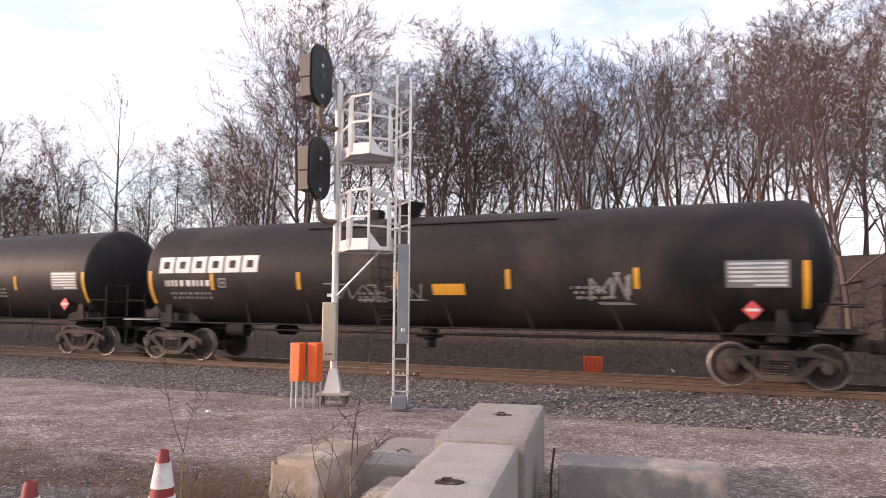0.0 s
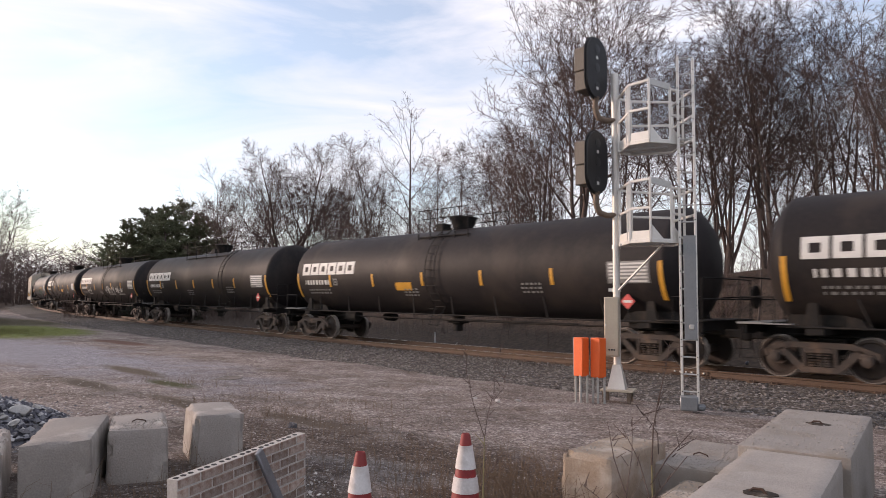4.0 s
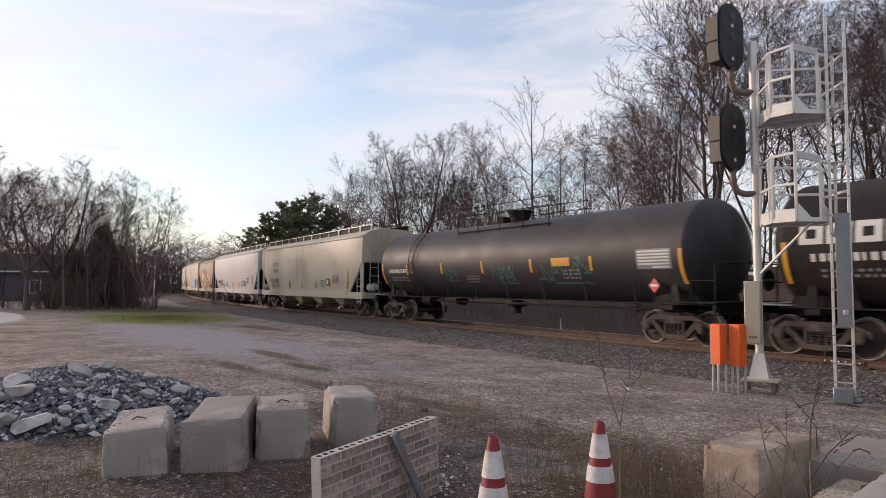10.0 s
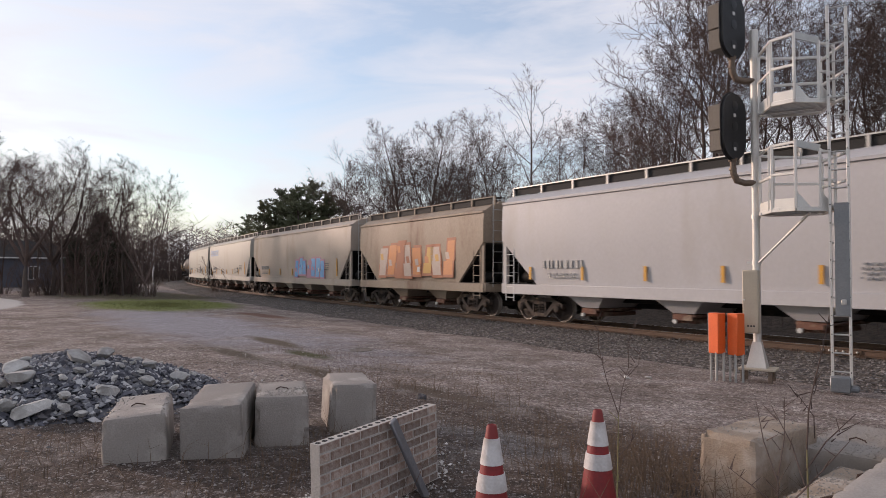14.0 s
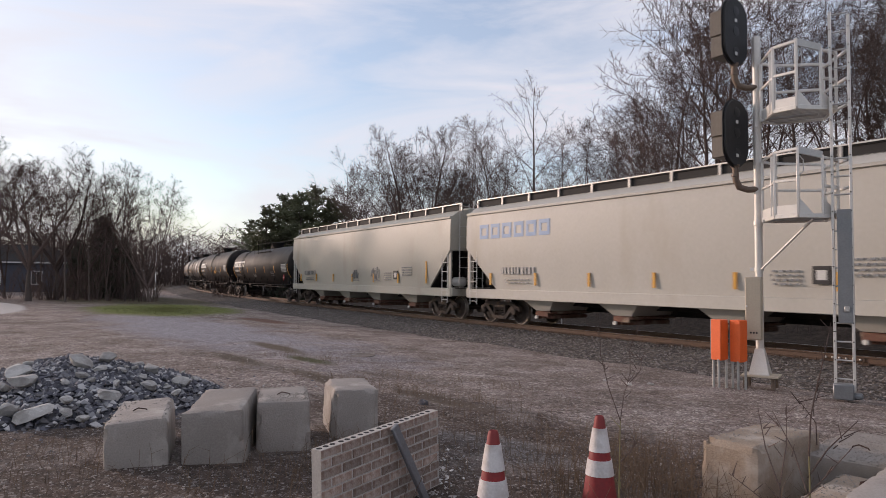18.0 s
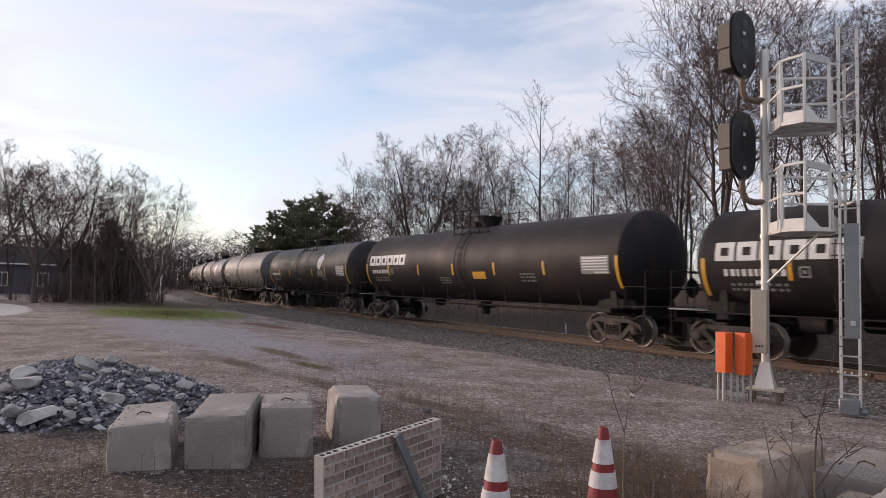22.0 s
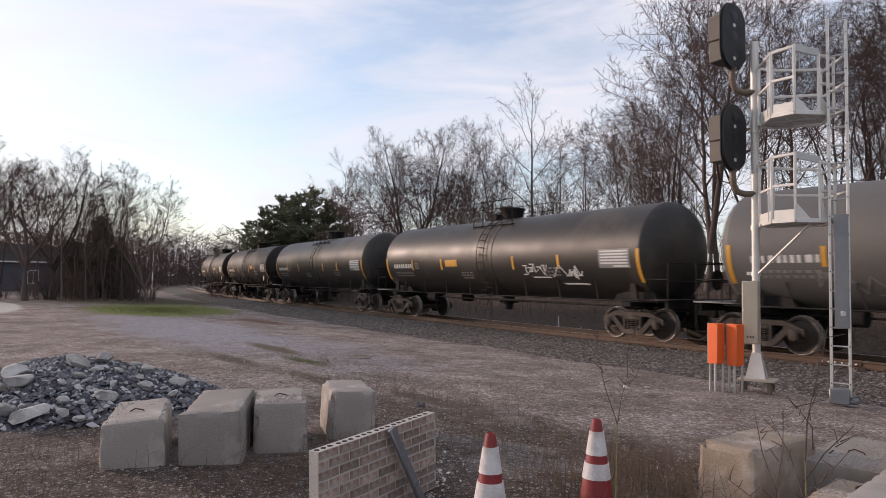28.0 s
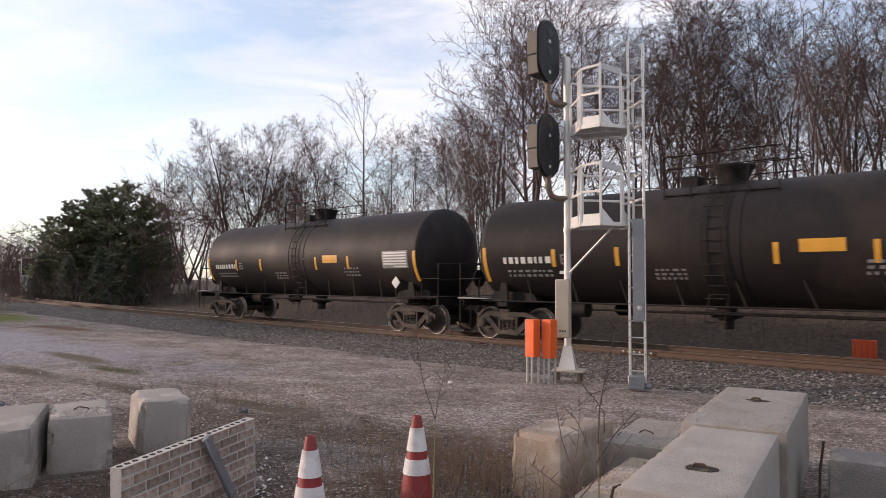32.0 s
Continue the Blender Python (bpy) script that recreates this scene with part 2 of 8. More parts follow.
M["orange_paint"] = surface("orange_paint", (0.60, 0.24, 0.08), (0.44, 0.18, 0.07), 0.6, 0, 3, 30, 0.05)
M["pale_paint"] = surface("pale_paint", (0.50, 0.42, 0.36), (0.40, 0.30, 0.25), 0.65, 0, 3, 30, 0.05)
M["rust_paint"] = surface("rust_paint", (0.42, 0.17, 0.09), (0.30, 0.12, 0.07), 0.65, 0, 3, 30, 0.05)
M["sky_paint"] = surface("sky_paint", (0.16, 0.37, 0.60), (0.22, 0.43, 0.62), 0.65, 0, 3, 30, 0.05)
M["amber_paint"] = surface("amber_paint", (0.58, 0.36, 0.10), (0.48, 0.28, 0.09), 0.65, 0, 3, 30, 0.05)
M["rose_paint"] = surface("rose_paint", (0.46, 0.24, 0.30), (0.40, 0.22, 0.27), 0.65, 0, 3, 30, 0.05)
M["hopper_cream"] = surface("hopper_cream", (0.44, 0.395, 0.315), (0.36, 0.32, 0.25), 0.55, 0, 0.7, 25, 0.04, (0.28, 0.235, 0.175), stretch=(1, 1, 0.35))
M["hopper_white"] = surface("hopper_white", (0.45, 0.435, 0.395), (0.375, 0.36, 0.32), 0.55, 0, 0.7, 25, 0.04, (0.37, 0.34, 0.285), stretch=(1, 1, 0.35))
M["hopper_blue"] = surface("hopper_blue", (0.43, 0.425, 0.435), (0.36, 0.352, 0.36), 0.55, 0, 0.7, 25, 0.04, (0.35, 0.33, 0.315), stretch=(1, 1, 0.35))
M["hopper_tan"] = surface("hopper_tan", (0.33, 0.27, 0.205), (0.22, 0.165, 0.12), 0.65, 0, 0.8, 25, 0.05, (0.17, 0.095, 0.06), stretch=(1, 1, 0.35))
M["hopper_grey"] = surface("hopper_grey", (0.40, 0.345, 0.29), (0.33, 0.28, 0.235), 0.6, 0, 0.7, 25, 0.04, (0.30, 0.24, 0.18), stretch=(1, 1, 0.35))
M["hopper_light"] = surface("hopper_light", (0.37, 0.365, 0.32), (0.31, 0.305, 0.265), 0.55, 0, 0.7, 25, 0.04, (0.30, 0.275, 0.22), stretch=(1, 1, 0.35))
M["gate_rust"] = surface("gate_rust", (0.19, 0.085, 0.055), (0.09, 0.045, 0.032), 0.8, 0, 5, 40, 0.2, (0.26, 0.20, 0.15))
M["walkway"] = surface("walkway", (0.030, 0.029, 0.028), (0.016, 0.016, 0.016), 0.8, 0.2, 3, 40, 0.2)
M["rail_rust"] = surface("rail_rust", (0.130, 0.080, 0.052), (0.065, 0.040, 0.028), 0.75, 0.1, 3, 50, 0.2)
M["tie_wood"] = surface("tie_wood", (0.075, 0.060, 0.050), (0.035, 0.029, 0.025), 0.85, 0, 3, 30, 0.5, per_object=0.3, stretch=(6, 0.6, 3))
M["alu"] = surface("alu", (0.68, 0.66, 0.62), (0.54, 0.52, 0.49), 0.45, 0.35, 4, 60, 0.05)
M["galv"] = surface("galv", (0.50, 0.49, 0.47), (0.36, 0.36, 0.35), 0.5, 0.7, 5, 50, 0.1)
M["signal_black"] = surface("signal_black", (0.016, 0.016, 0.017), (0.010, 0.010, 0.011), 0.6, 0, 4, 40, 0.1)
M["case_grey"] = surface("case_grey", (0.105, 0.092, 0.078), (0.075, 0.067, 0.058), 0.55, 0.3, 4, 40, 0.08)
M["beige"] = surface("beige", (0.46, 0.40, 0.31), (0.38, 0.33, 0.26), 0.55, 0.1, 4, 40, 0.08)
M["conduit"] = surface("conduit", (0.20, 0.155, 0.12), (0.12, 0.09, 0.072), 0.55, 0.5, 5, 40, 0.1)
M["steel_grey"] = surface("steel_grey", (0.23, 0.24, 0.25), (0.17, 0.18, 0.19), 0.5, 0.5, 5, 40, 0.1)
M["safety_orange"] = surface("safety_orange", (0.80, 0.13, 0.020), (0.66, 0.10, 0.016), 0.5, 0, 4, 40, 0.05)
M["glass_lens"] = surface("glass_lens", (0.012, 0.012, 0.013), (0.008, 0.008, 0.008), 0.45, 0, 4, 40, 0.0)
M["bark"] = surface("bark", (0.135, 0.105, 0.090), (0.068, 0.052, 0.045), 0.9, 0, 1.5, 14, 0.6, per_object=0.3)
M["twig"] = surface("twig", (0.128, 0.094, 0.083), (0.080, 0.059, 0.053), 0.95, 0, 2, 20, 0, per_object=0.3, spec=0.1)
M["needle"] = surface("needle", (0.155, 0.165, 0.090), (0.090, 0.100, 0.058), 0.8, 0, 0.8, 10, 0, per_object=0.25)
M["spruce"] = surface("spruce", (0.080, 0.092, 0.056), (0.045, 0.055, 0.036), 0.8, 0, 0.8, 10, 0, per_object=0.25)
M["concrete"] = surface("concrete", (0.37, 0.335, 0.305), (0.235, 0.212, 0.192), 0.95, 0, 3.0, 80, 0.40, (0.25, 0.215, 0.18), amount=0.6, per_object=0.12, spec=0.2)
M["concrete_warm"] = surface("concrete_warm", (0.36, 0.285, 0.22), (0.20, 0.16, 0.125), 0.95, 0, 4.0, 75, 0.45, (0.42, 0.37, 0.32), amount=0.6, per_object=0.1, spec=0.2)
M["concrete_old"] = surface("concrete_old", (0.33, 0.298, 0.272), (0.225, 0.20, 0.182), 0.95, 0, 2.4, 70, 0.35, (0.44, 0.405, 0.365), amount=0.5, per_object=0.15, spec=0.2)
M["concrete_dark"] = surface("concrete_dark", (0.28, 0.252, 0.235), (0.13, 0.118, 0.112), 0.95, 0, 4.0, 75, 0.45, (0.36, 0.31, 0.26), amount=0.8, spec=0.2)
M["pit_stain"] = surface("pit_stain", (0.075, 0.060, 0.050), (0.035, 0.030, 0.027), 0.95, 0, 14, 90, 0.6, (0.20, 0.17, 0.14), spec=0.1)
M["rebar"] = surface("rebar", (0.085, 0.050, 0.035), (0.045, 0.030, 0.025), 0.8, 0.4, 20, 90, 0.3)
M["brick"] = surface("brick", (0.30, 0.205, 0.160), (0.20, 0.130, 0.100), 0.92, 0, 9, 60, 0.5, (0.42, 0.36, 0.32), per_object=0.35)
M["mortar"] = surface("mortar", (0.50, 0.455, 0.42), (0.36, 0.33, 0.30), 0.95, 0, 6, 60, 0.5)
M["cone_red"] = surface("cone_red", (0.26, 0.013, 0.014), (0.15, 0.010, 0.011), 0.6, 0, 5, 50, 0.1, (0.19, 0.022, 0.020))
M["cone_white"] = surface("cone_white", (0.66, 0.63, 0.62), (0.50, 0.47, 0.46), 0.55, 0, 6, 60, 0.15, (0.40, 0.36, 0.34))
M["rubber"] = surface("rubber", (0.020, 0.018, 0.018), None, 0.8, 0, 5, 50, 0.2)
M["ballast"] = surface("ballast", (0.17, 0.15, 0.14), (0.055, 0.050, 0.048), 0.95, 0, 5, 22, 1.0, (0.13, 0.10, 0.085), amount=0.6)
M["stone_mix"] = surface("stone_mix", (0.24, 0.22, 0.205), (0.10, 0.092, 0.088), 0.9, 0, 7, 60, 0.3, (0.30, 0.27, 0.25))
M["grit_stone"] = surface("grit_stone", (0.34, 0.31, 0.28), (0.19, 0.17, 0.155), 0.95, 0, 9, 60, 0.3)
M["manhole_iron"] = surface("manhole_iron", (0.17, 0.14, 0.12), (0.10, 0.085, 0.075), 0.85, 0.2, 12, 60, 0.4)
M["rock_pale"] = surface("rock_pale", (0.55, 0.53, 0.50), (0.36, 0.35, 0.34), 0.9, 0, 3, 30, 0.5, (0.30, 0.28, 0.26), per_object=0.25)
M["rock_dark"] = surface("rock_dark", (0.11, 0.11, 0.128), (0.05, 0.05, 0.06), 0.9, 0, 3, 40, 0.4, (0.24, 0.23, 0.23), per_object=0.3)
M["weed"] = surface("weed", (0.20, 0.135, 0.085), (0.11, 0.075, 0.050), 0.9, 0, 6, 40, 0, per_object=0.2)
M["stem_green"] = surface("stem_green", (0.22, 0.20, 0.085), (0.14, 0.11, 0.06), 0.8, 0, 8, 40, 0.1)
M["grass"] = surface("grass", (0.17, 0.175, 0.050), (0.11, 0.11, 0.040), 0.9, 0, 1, 10, 0)
M["siding"] = surface("siding", (0.075, 0.078, 0.100), (0.055, 0.058, 0.075), 0.7, 0, 2, 20, 0.1)
M["white_trim"] = surface("white_trim", (0.70, 0.69, 0.67), (0.58, 0.57, 0.55), 0.6, 0, 3, 30, 0.05)
M["roof_dark"] = surface("roof_dark", (0.085, 0.080, 0.080), (0.05, 0.048, 0.048), 0.9, 0, 3, 20, 0.3)
M["pane"] = surface("pane", (0.05, 0.06, 0.07), (0.03, 0.035, 0.04), 0.1, 0, 2, 20, 0)
M["timber"] = surface("timber", (0.060, 0.042, 0.036), (0.03, 0.022, 0.02), 0.85, 0, 4, 40, 0.5)
M["pvc"] = surface("pvc", (0.22, 0.22, 0.235), (0.15, 0.15, 0.16), 0.5, 0.3, 5, 50, 0.1)

# ---- the line of the track: straight, then a wide curve to the right ----
TH, Y0, S_CURVE, R_CURVE = 0.3932, 17.4, 1.84, 489.0
U, NRM = Vector((-math.cos(TH), math.sin(TH))), Vector((math.sin(TH), math.cos(TH)))
P_ZERO = Vector((0, Y0)) + 0.75 * NRM
ARC = P_ZERO + U * S_CURVE + NRM * R_CURVE
RAIL_Z = 0.05


def line_at(s):
    """Centre of the track s metres along it, and the direction it runs."""
    if s <= S_CURVE:
        return P_ZERO + U * s, U.copy()
    a = (s - S_CURVE) / R_CURVE
    p = P_ZERO + U * S_CURVE + U * (R_CURVE * math.sin(a)) + NRM * (R_CURVE * (1 - math.cos(a)))
    return p, U * math.cos(a) + NRM * math.sin(a)


def beside(s, o):
    """A point o metres from the centre of the track, towards the gravel yard (minus: towards the wood)."""
    p, d = line_at(s)
    return p + Vector((-d.y, d.x)) * o


def track_coords(x, y):
    """Distance along the track, and off it towards the yard."""
    p = Vector((x, y)) - P_ZERO
    s = p.dot(U)
    if s <= S_CURVE:
        return s, -p.dot(NRM)
    c = Vector((x, y)) - ARC
    a = math.atan2(c.dot(U), -c.dot(NRM))
    return S_CURVE + R_CURVE * a, c.length - R_CURVE


def lerp_table(x, tab):
    if x <= tab[0][0]:
        return tab[0][1]
    for (a, u), (b, v) in zip(tab, tab[1:]):
        if x <= b:
            return u + (v - u) * (x - a) / (b - a)
    return tab[-1][1]


YARD = [(0, -0.55), (2.5, -0.5), (3.7, -0.36), (4.7, -0.27), (6.1, -0.2), (9.7, -0.1), (13.0, 0.0), (40, 0.05), (100, 0.3), (500, 2)]
BANK = [(-40, 4.6), (0, 3.6), (14, 2.4), (28, 1.2), (50, 0.4), (400, 0.6)]


def ground_z(x, y):
    s, o = track_coords(x, y)
    if o >= 0:
        z = lerp_table(o, YARD)
    else:
        h = lerp_table(s, BANK)
        k = min(1, max(0, (-o - 4.5) / 11.0))
        z = -0.55 + (h + 0.55) * (k * k * (3 - 2 * k)) + max(0, -o - 16) * 0.02
    near = noise.noise(Vector((x * 0.35, y * 0.35, 0))) * 0.035 + noise.noise(Vector((x * 1.3, y * 1.3, 3))) * 0.012
    return z + near * (1 if abs(o) > 3 else 0.3)


def ground_material():
    mt = bpy.data.materials.new("ground_mix")
    mt.use_nodes = True
    nt = mt.node_tree
    N, L = nt.nodes.new, nt.links.new
    bs = nt.nodes["Principled BSDF"]
    tc = N("ShaderNodeTexCoord")

    def noise_of(scale, detail=5.0, rough=0.55, seed=0.0):
        nz, ad = N("ShaderNodeTexNoise"), N("ShaderNodeVectorMath")
        ad.inputs[1].default_value = (seed, seed * 1.7, 0)
        L(tc.outputs["Object"], ad.inputs[0])
        L(ad.outputs[0], nz.inputs["Vector"])
        nz.inputs["Scale"].default_value, nz.inputs["Detail"].default_value, nz.inputs["Roughness"].default_value = scale, detail, rough
        return nz.outputs["Fac"]

    def ramp(fac, p0, p1, c0=(0, 0, 0), c1=(1, 1, 1)):
        r = N("ShaderNodeValToRGB")
        r.color_ramp.elements[0].position, r.color_ramp.elements[1].position = p0, p1
        r.color_ramp.elements[0].color, r.color_ramp.elements[1].color = (*c0, 1), (*c1, 1)
        L(fac, r.inputs["Fac"])
        return r.outputs["Color"]

    def mix(fac, a, b, mode="MIX"):
        m = N("ShaderNodeMix")
        m.data_type, m.blend_type = "RGBA", mode
        for s, v in ((0, fac), (6, a), (7, b)):
            if isinstance(v, (int, float)):
                m.inputs[s].default_value = v
            elif isinstance(v, tuple):
                m.inputs[s].default_value = (*v, 1)
            else:
                L(v, m.inputs[s])
        return m.outputs[2]

    def math_of(op, a, b):
        m = N("ShaderNodeMath")
        m.operation = op
        for s, v in ((0, a), (1, b)):
            if isinstance(v, (int, float)):
                m.inputs[s].default_value = v
            else:
                L(v, m.inputs[s])
        return m.outputs[0]

    warp = noise_of(0.35, 6, 0.6, 5)
    warp2 = noise_of(1.6, 6, 0.65, 9)

    def zone(cx, cy, rx, ry, rot, soft=0.35, wobble=0.9):
        """1 inside a ragged ellipse on the ground, 0 outside."""
        mp = N("ShaderNodeMapping")
        mp.vector_type = "TEXTURE"
        mp.inputs["Location"].default_value = (cx, cy, 0)
        mp.inputs["Rotation"].default_value = (0, 0, radians(rot))
        mp.inputs["Scale"].default_value = (rx, ry, 1000)
        L(tc.outputs["Object"], mp.inputs["Vector"])
        ln = N("ShaderNodeVectorMath")
        ln.operation = "LENGTH"
        L(mp.outputs["Vector"], ln.inputs[0])
        w = math_of("ADD", math_of("MULTIPLY", warp, wobble), math_of("MULTIPLY", warp2, wobble * 0.6))
        d = math_of("ADD", ln.outputs["Value"], math_of("SUBTRACT", w, wobble * 0.8))
        return ramp(d, 1.0 - soft, 1.0 + soft, (1, 1, 1), (0, 0, 0))

    def cells(scale, seed):
        """Gravel: every cell a stone with its own shade; also the distance to its middle, for relief."""
        vo, ad = N("ShaderNodeTexVoronoi"), N("ShaderNodeVectorMath")
        ad.inputs[1].default_value = (seed, seed, 0)
        L(tc.outputs["Object"], ad.inputs[0])
        L(ad.outputs[0], vo.inputs["Vector"])
        vo.inputs["Scale"].default_value = scale
        sx = N("ShaderNodeSeparateColor")
        L(vo.outputs["Color"], sx.inputs[0])
        return sx.outputs[0], vo.outputs["Distance"]

    big, big_d = cells(34, 1.3)
    small, small_d = cells(88, 4.1)
    speck = noise_of(26, 4, 0.7)
    fine = noise_of(85, 3, 0.7, 2)
    stones = mix(0.5, ramp(big, 0.0, 1.0, (0.088, 0.073, 0.068), (0.485, 0.432, 0.405)), ramp(small, 0.0, 1.0, (0.118, 0.098, 0.091), (0.46, 0.408, 0.382)))
    base = mix(ramp(big, 0.86, 0.90), stones, (0.52, 0.495, 0.46))
    base = mix(1.0, base, ramp(noise_of(0.55, 6, 0.6, 3), 0.36, 0.64, (0.62, 0.585, 0.57), (1.05, 1.035, 1.04)), "MULTIPLY")
    base = mix(1.0, base, ramp(warp2, 0.40, 0.70, (1, 1, 1), (0.66, 0.60, 0.55)), "MULTIPLY")
    base = mix(1.0, base, ramp(noise_of(3.5, 5, 0.7, 13), 0.32, 0.68, (0.76, 0.74, 0.73), (1.12, 1.12, 1.12)), "MULTIPLY")
    clump = ramp(noise_of(10, 8, 0.85, 21), 0.36, 0.64, (0.54, 0.52, 0.51), (1.66, 1.66, 1.66))
    base = mix(1.0, base, clump, "MULTIPLY")
    # leaf litter and soil of the wooded bank beyond the track
    sp = N("ShaderNodeSeparateXYZ")
    L(tc.outputs["Object"], sp.inputs[0])
    off = math_of("ADD", math_of("MULTIPLY", sp.outputs["Y"], 0.9237), math_of("MULTIPLY", sp.outputs["X"], 0.3832))
    wood = ramp(math_of("DIVIDE", math_of("SUBTRACT", off, 17.6 + 1.0), 4.0), 0.0, 1.0)
    litter = mix(ramp(noise_of(5, 7, 0.7, 4), 0.35, 0.68), (0.040, 0.031, 0.026), (0.120, 0.090, 0.068))
    base = mix(wood, base, litter)
    # dark soil with dry weeds round the yard's edge, where the blocks and cones stand; the cast shadow over it is
    # painted into its colour
    soil = mix(ramp(noise_of(7, 6, 0.7, 6), 0.36, 0.64), (0.042, 0.031, 0.026), (0.118, 0.087, 0.071))
    soil = mix(ramp(big, 0.90, 0.94), soil, (0.22, 0.19, 0.175))
    soil = mix(ramp(small, 0.92, 0.96), soil, (0.26, 0.235, 0.22))
    soil = mix(ramp(noise_of(0.9, 6, 0.65, 17), 0.50, 0.63), soil, mix(0.55, soil, stones))
    base = mix(zone(-3.6, 3.2, 6.6, 5.3, 0, 0.08, 0.65), base, soil)
    # pale blue crushed stone, a strip beside the line
    blue = mix(0.5, ramp(big, 0.0, 1.0, (0.10, 0.097, 0.108), (0.53, 0.51, 0.54)), ramp(small, 0.0, 1.0, (0.13, 0.126, 0.139), (0.48, 0.46, 0.49)))
    blue = mix(1.0, blue, ramp(noise_of(8, 9, 0.9, 23), 0.38, 0.62, (0.45, 0.45, 0.47), (1.25, 1.25, 1.28)), "MULTIPLY")
    base = mix(zone(-19.5, 14.6, 13.5, 3.2, -20, 0.6, 1.2), base, blue)
    base = mix(zone(-22.5, 20.2, 3.2, 0.8, -20, 0.5, 0.8), base, (0.150, 0.085, 0.065))
    # the lawn and the pale drive at the far end
    lawn = mix(ramp(noise_of(3.0, 6, 0.7, 11), 0.35, 0.66), (0.105, 0.125, 0.032), (0.185, 0.215, 0.055))
    base = mix(zone(-47.0, 30.0, 13.0, 7.5, -30, 0.4, 0.6), base, mix(ramp(noise_of(2.0, 6, 0.7, 15), 0.4, 0.6), (0.062, 0.058, 0.030), (0.105, 0.085, 0.055)))
    base = mix(zone(-33.2, 22.8, 8.6, 4.4, -37, 0.30, 0.6), base, lawn)
    drive = mix(ramp(speck, 0.35, 0.7), (0.42, 0.40, 0.38), (0.56, 0.54, 0.52))
    base = mix(zone(-46.0, 14.6, 15.5, 5.6, -12, 0.05, 0.08), base, drive)
    for cx, cy, rx, ry, col in ((-10.4, 10.6, 1.3, 0.35, (0.075, 0.078, 0.035)), (-11.5, 9.6, 1.8, 0.4, (0.10, 0.08, 0.06)), (-13.0, 12.0, 2.2, 0.4, (0.12, 0.095, 0.07)), (-8.0, 8.6, 1.6, 0.3, (0.115, 0.09, 0.068)), (-5.6, 8.3, 1.5, 0.25, (0.11, 0.085, 0.065))):
        base = mix(zone(cx, cy, rx, ry, -22, 0.5, 0.9), base, col)
    L(base, bs.inputs["Base Color"])
    bs.inputs["Roughness"].default_value = 0.95
    bs.inputs["Specular IOR Level"].default_value = 0.25
    bp = N("ShaderNodeBump")
    bp.inputs["Strength"].default_value, bp.inputs["Distance"].default_value = 0.9, 0.03
    L(math_of("ADD", math_of("SUBTRACT", math_of("MULTIPLY", speck, 0.6), big_d), math_of("MULTIPLY", small_d, -0.5)), bp.inputs["Height"])
    L(bp.outputs["Normal"], bs.inputs["Normal"])
    return mt


def steps(inner0, inner1, fine, outer, grow=1.22):
    """Grid lines: even inside, wider and wider outside."""
    v = list(np.arange(inner0, inner1 + fine / 2, fine))
    d = fine
    while v[-1] < outer:
        d *= grow
        v.append(v[-1] + d)
    d = fine
    while v[0] > -outer:
        d *= grow
        v.insert(0, v[0] - d)
    return v


def build_ground():
    xs, ys = steps(-34, 16, 0.4, 1800), steps(0, 42, 0.4, 1800)
    v = [(x, y, ground_z(x, y)) for y in ys for x in xs]
    w = len(xs)
    f = [(j * w + i, j * w + i + 1, (j + 1) * w + i + 1, (j + 1) * w + i) for j in range(len(ys) - 1) for i in range(w - 1)]
    me = bpy.data.meshes.new("ground")
    me.from_pydata(v, [], f)
    me.polygons.foreach_set("use_smooth", [True] * len(f))
    me.materials.append(ground_material())
    tagged(new("ground", me), "gravel yard with dark soil, a painted shadow, weeds and a wooded bank", "ground", kind="structure")


build_ground()


def sweep(prof, s_list, closed=False):
    """Sweeps (offset, height) points along the track."""
    mb = MB()
    n = len(prof)
    for s in s_list:
        for o, z in prof:
            p = beside(s, o)
            mb.v.append((p.x, p.y, z))
    for k in range(len(s_list) - 1):
        for i in range(n if closed else n - 1):
            a, b = k * n + i, k * n + (i + 1) % n
            mb.f.append((a, b, b + n, a + n))
    return mb


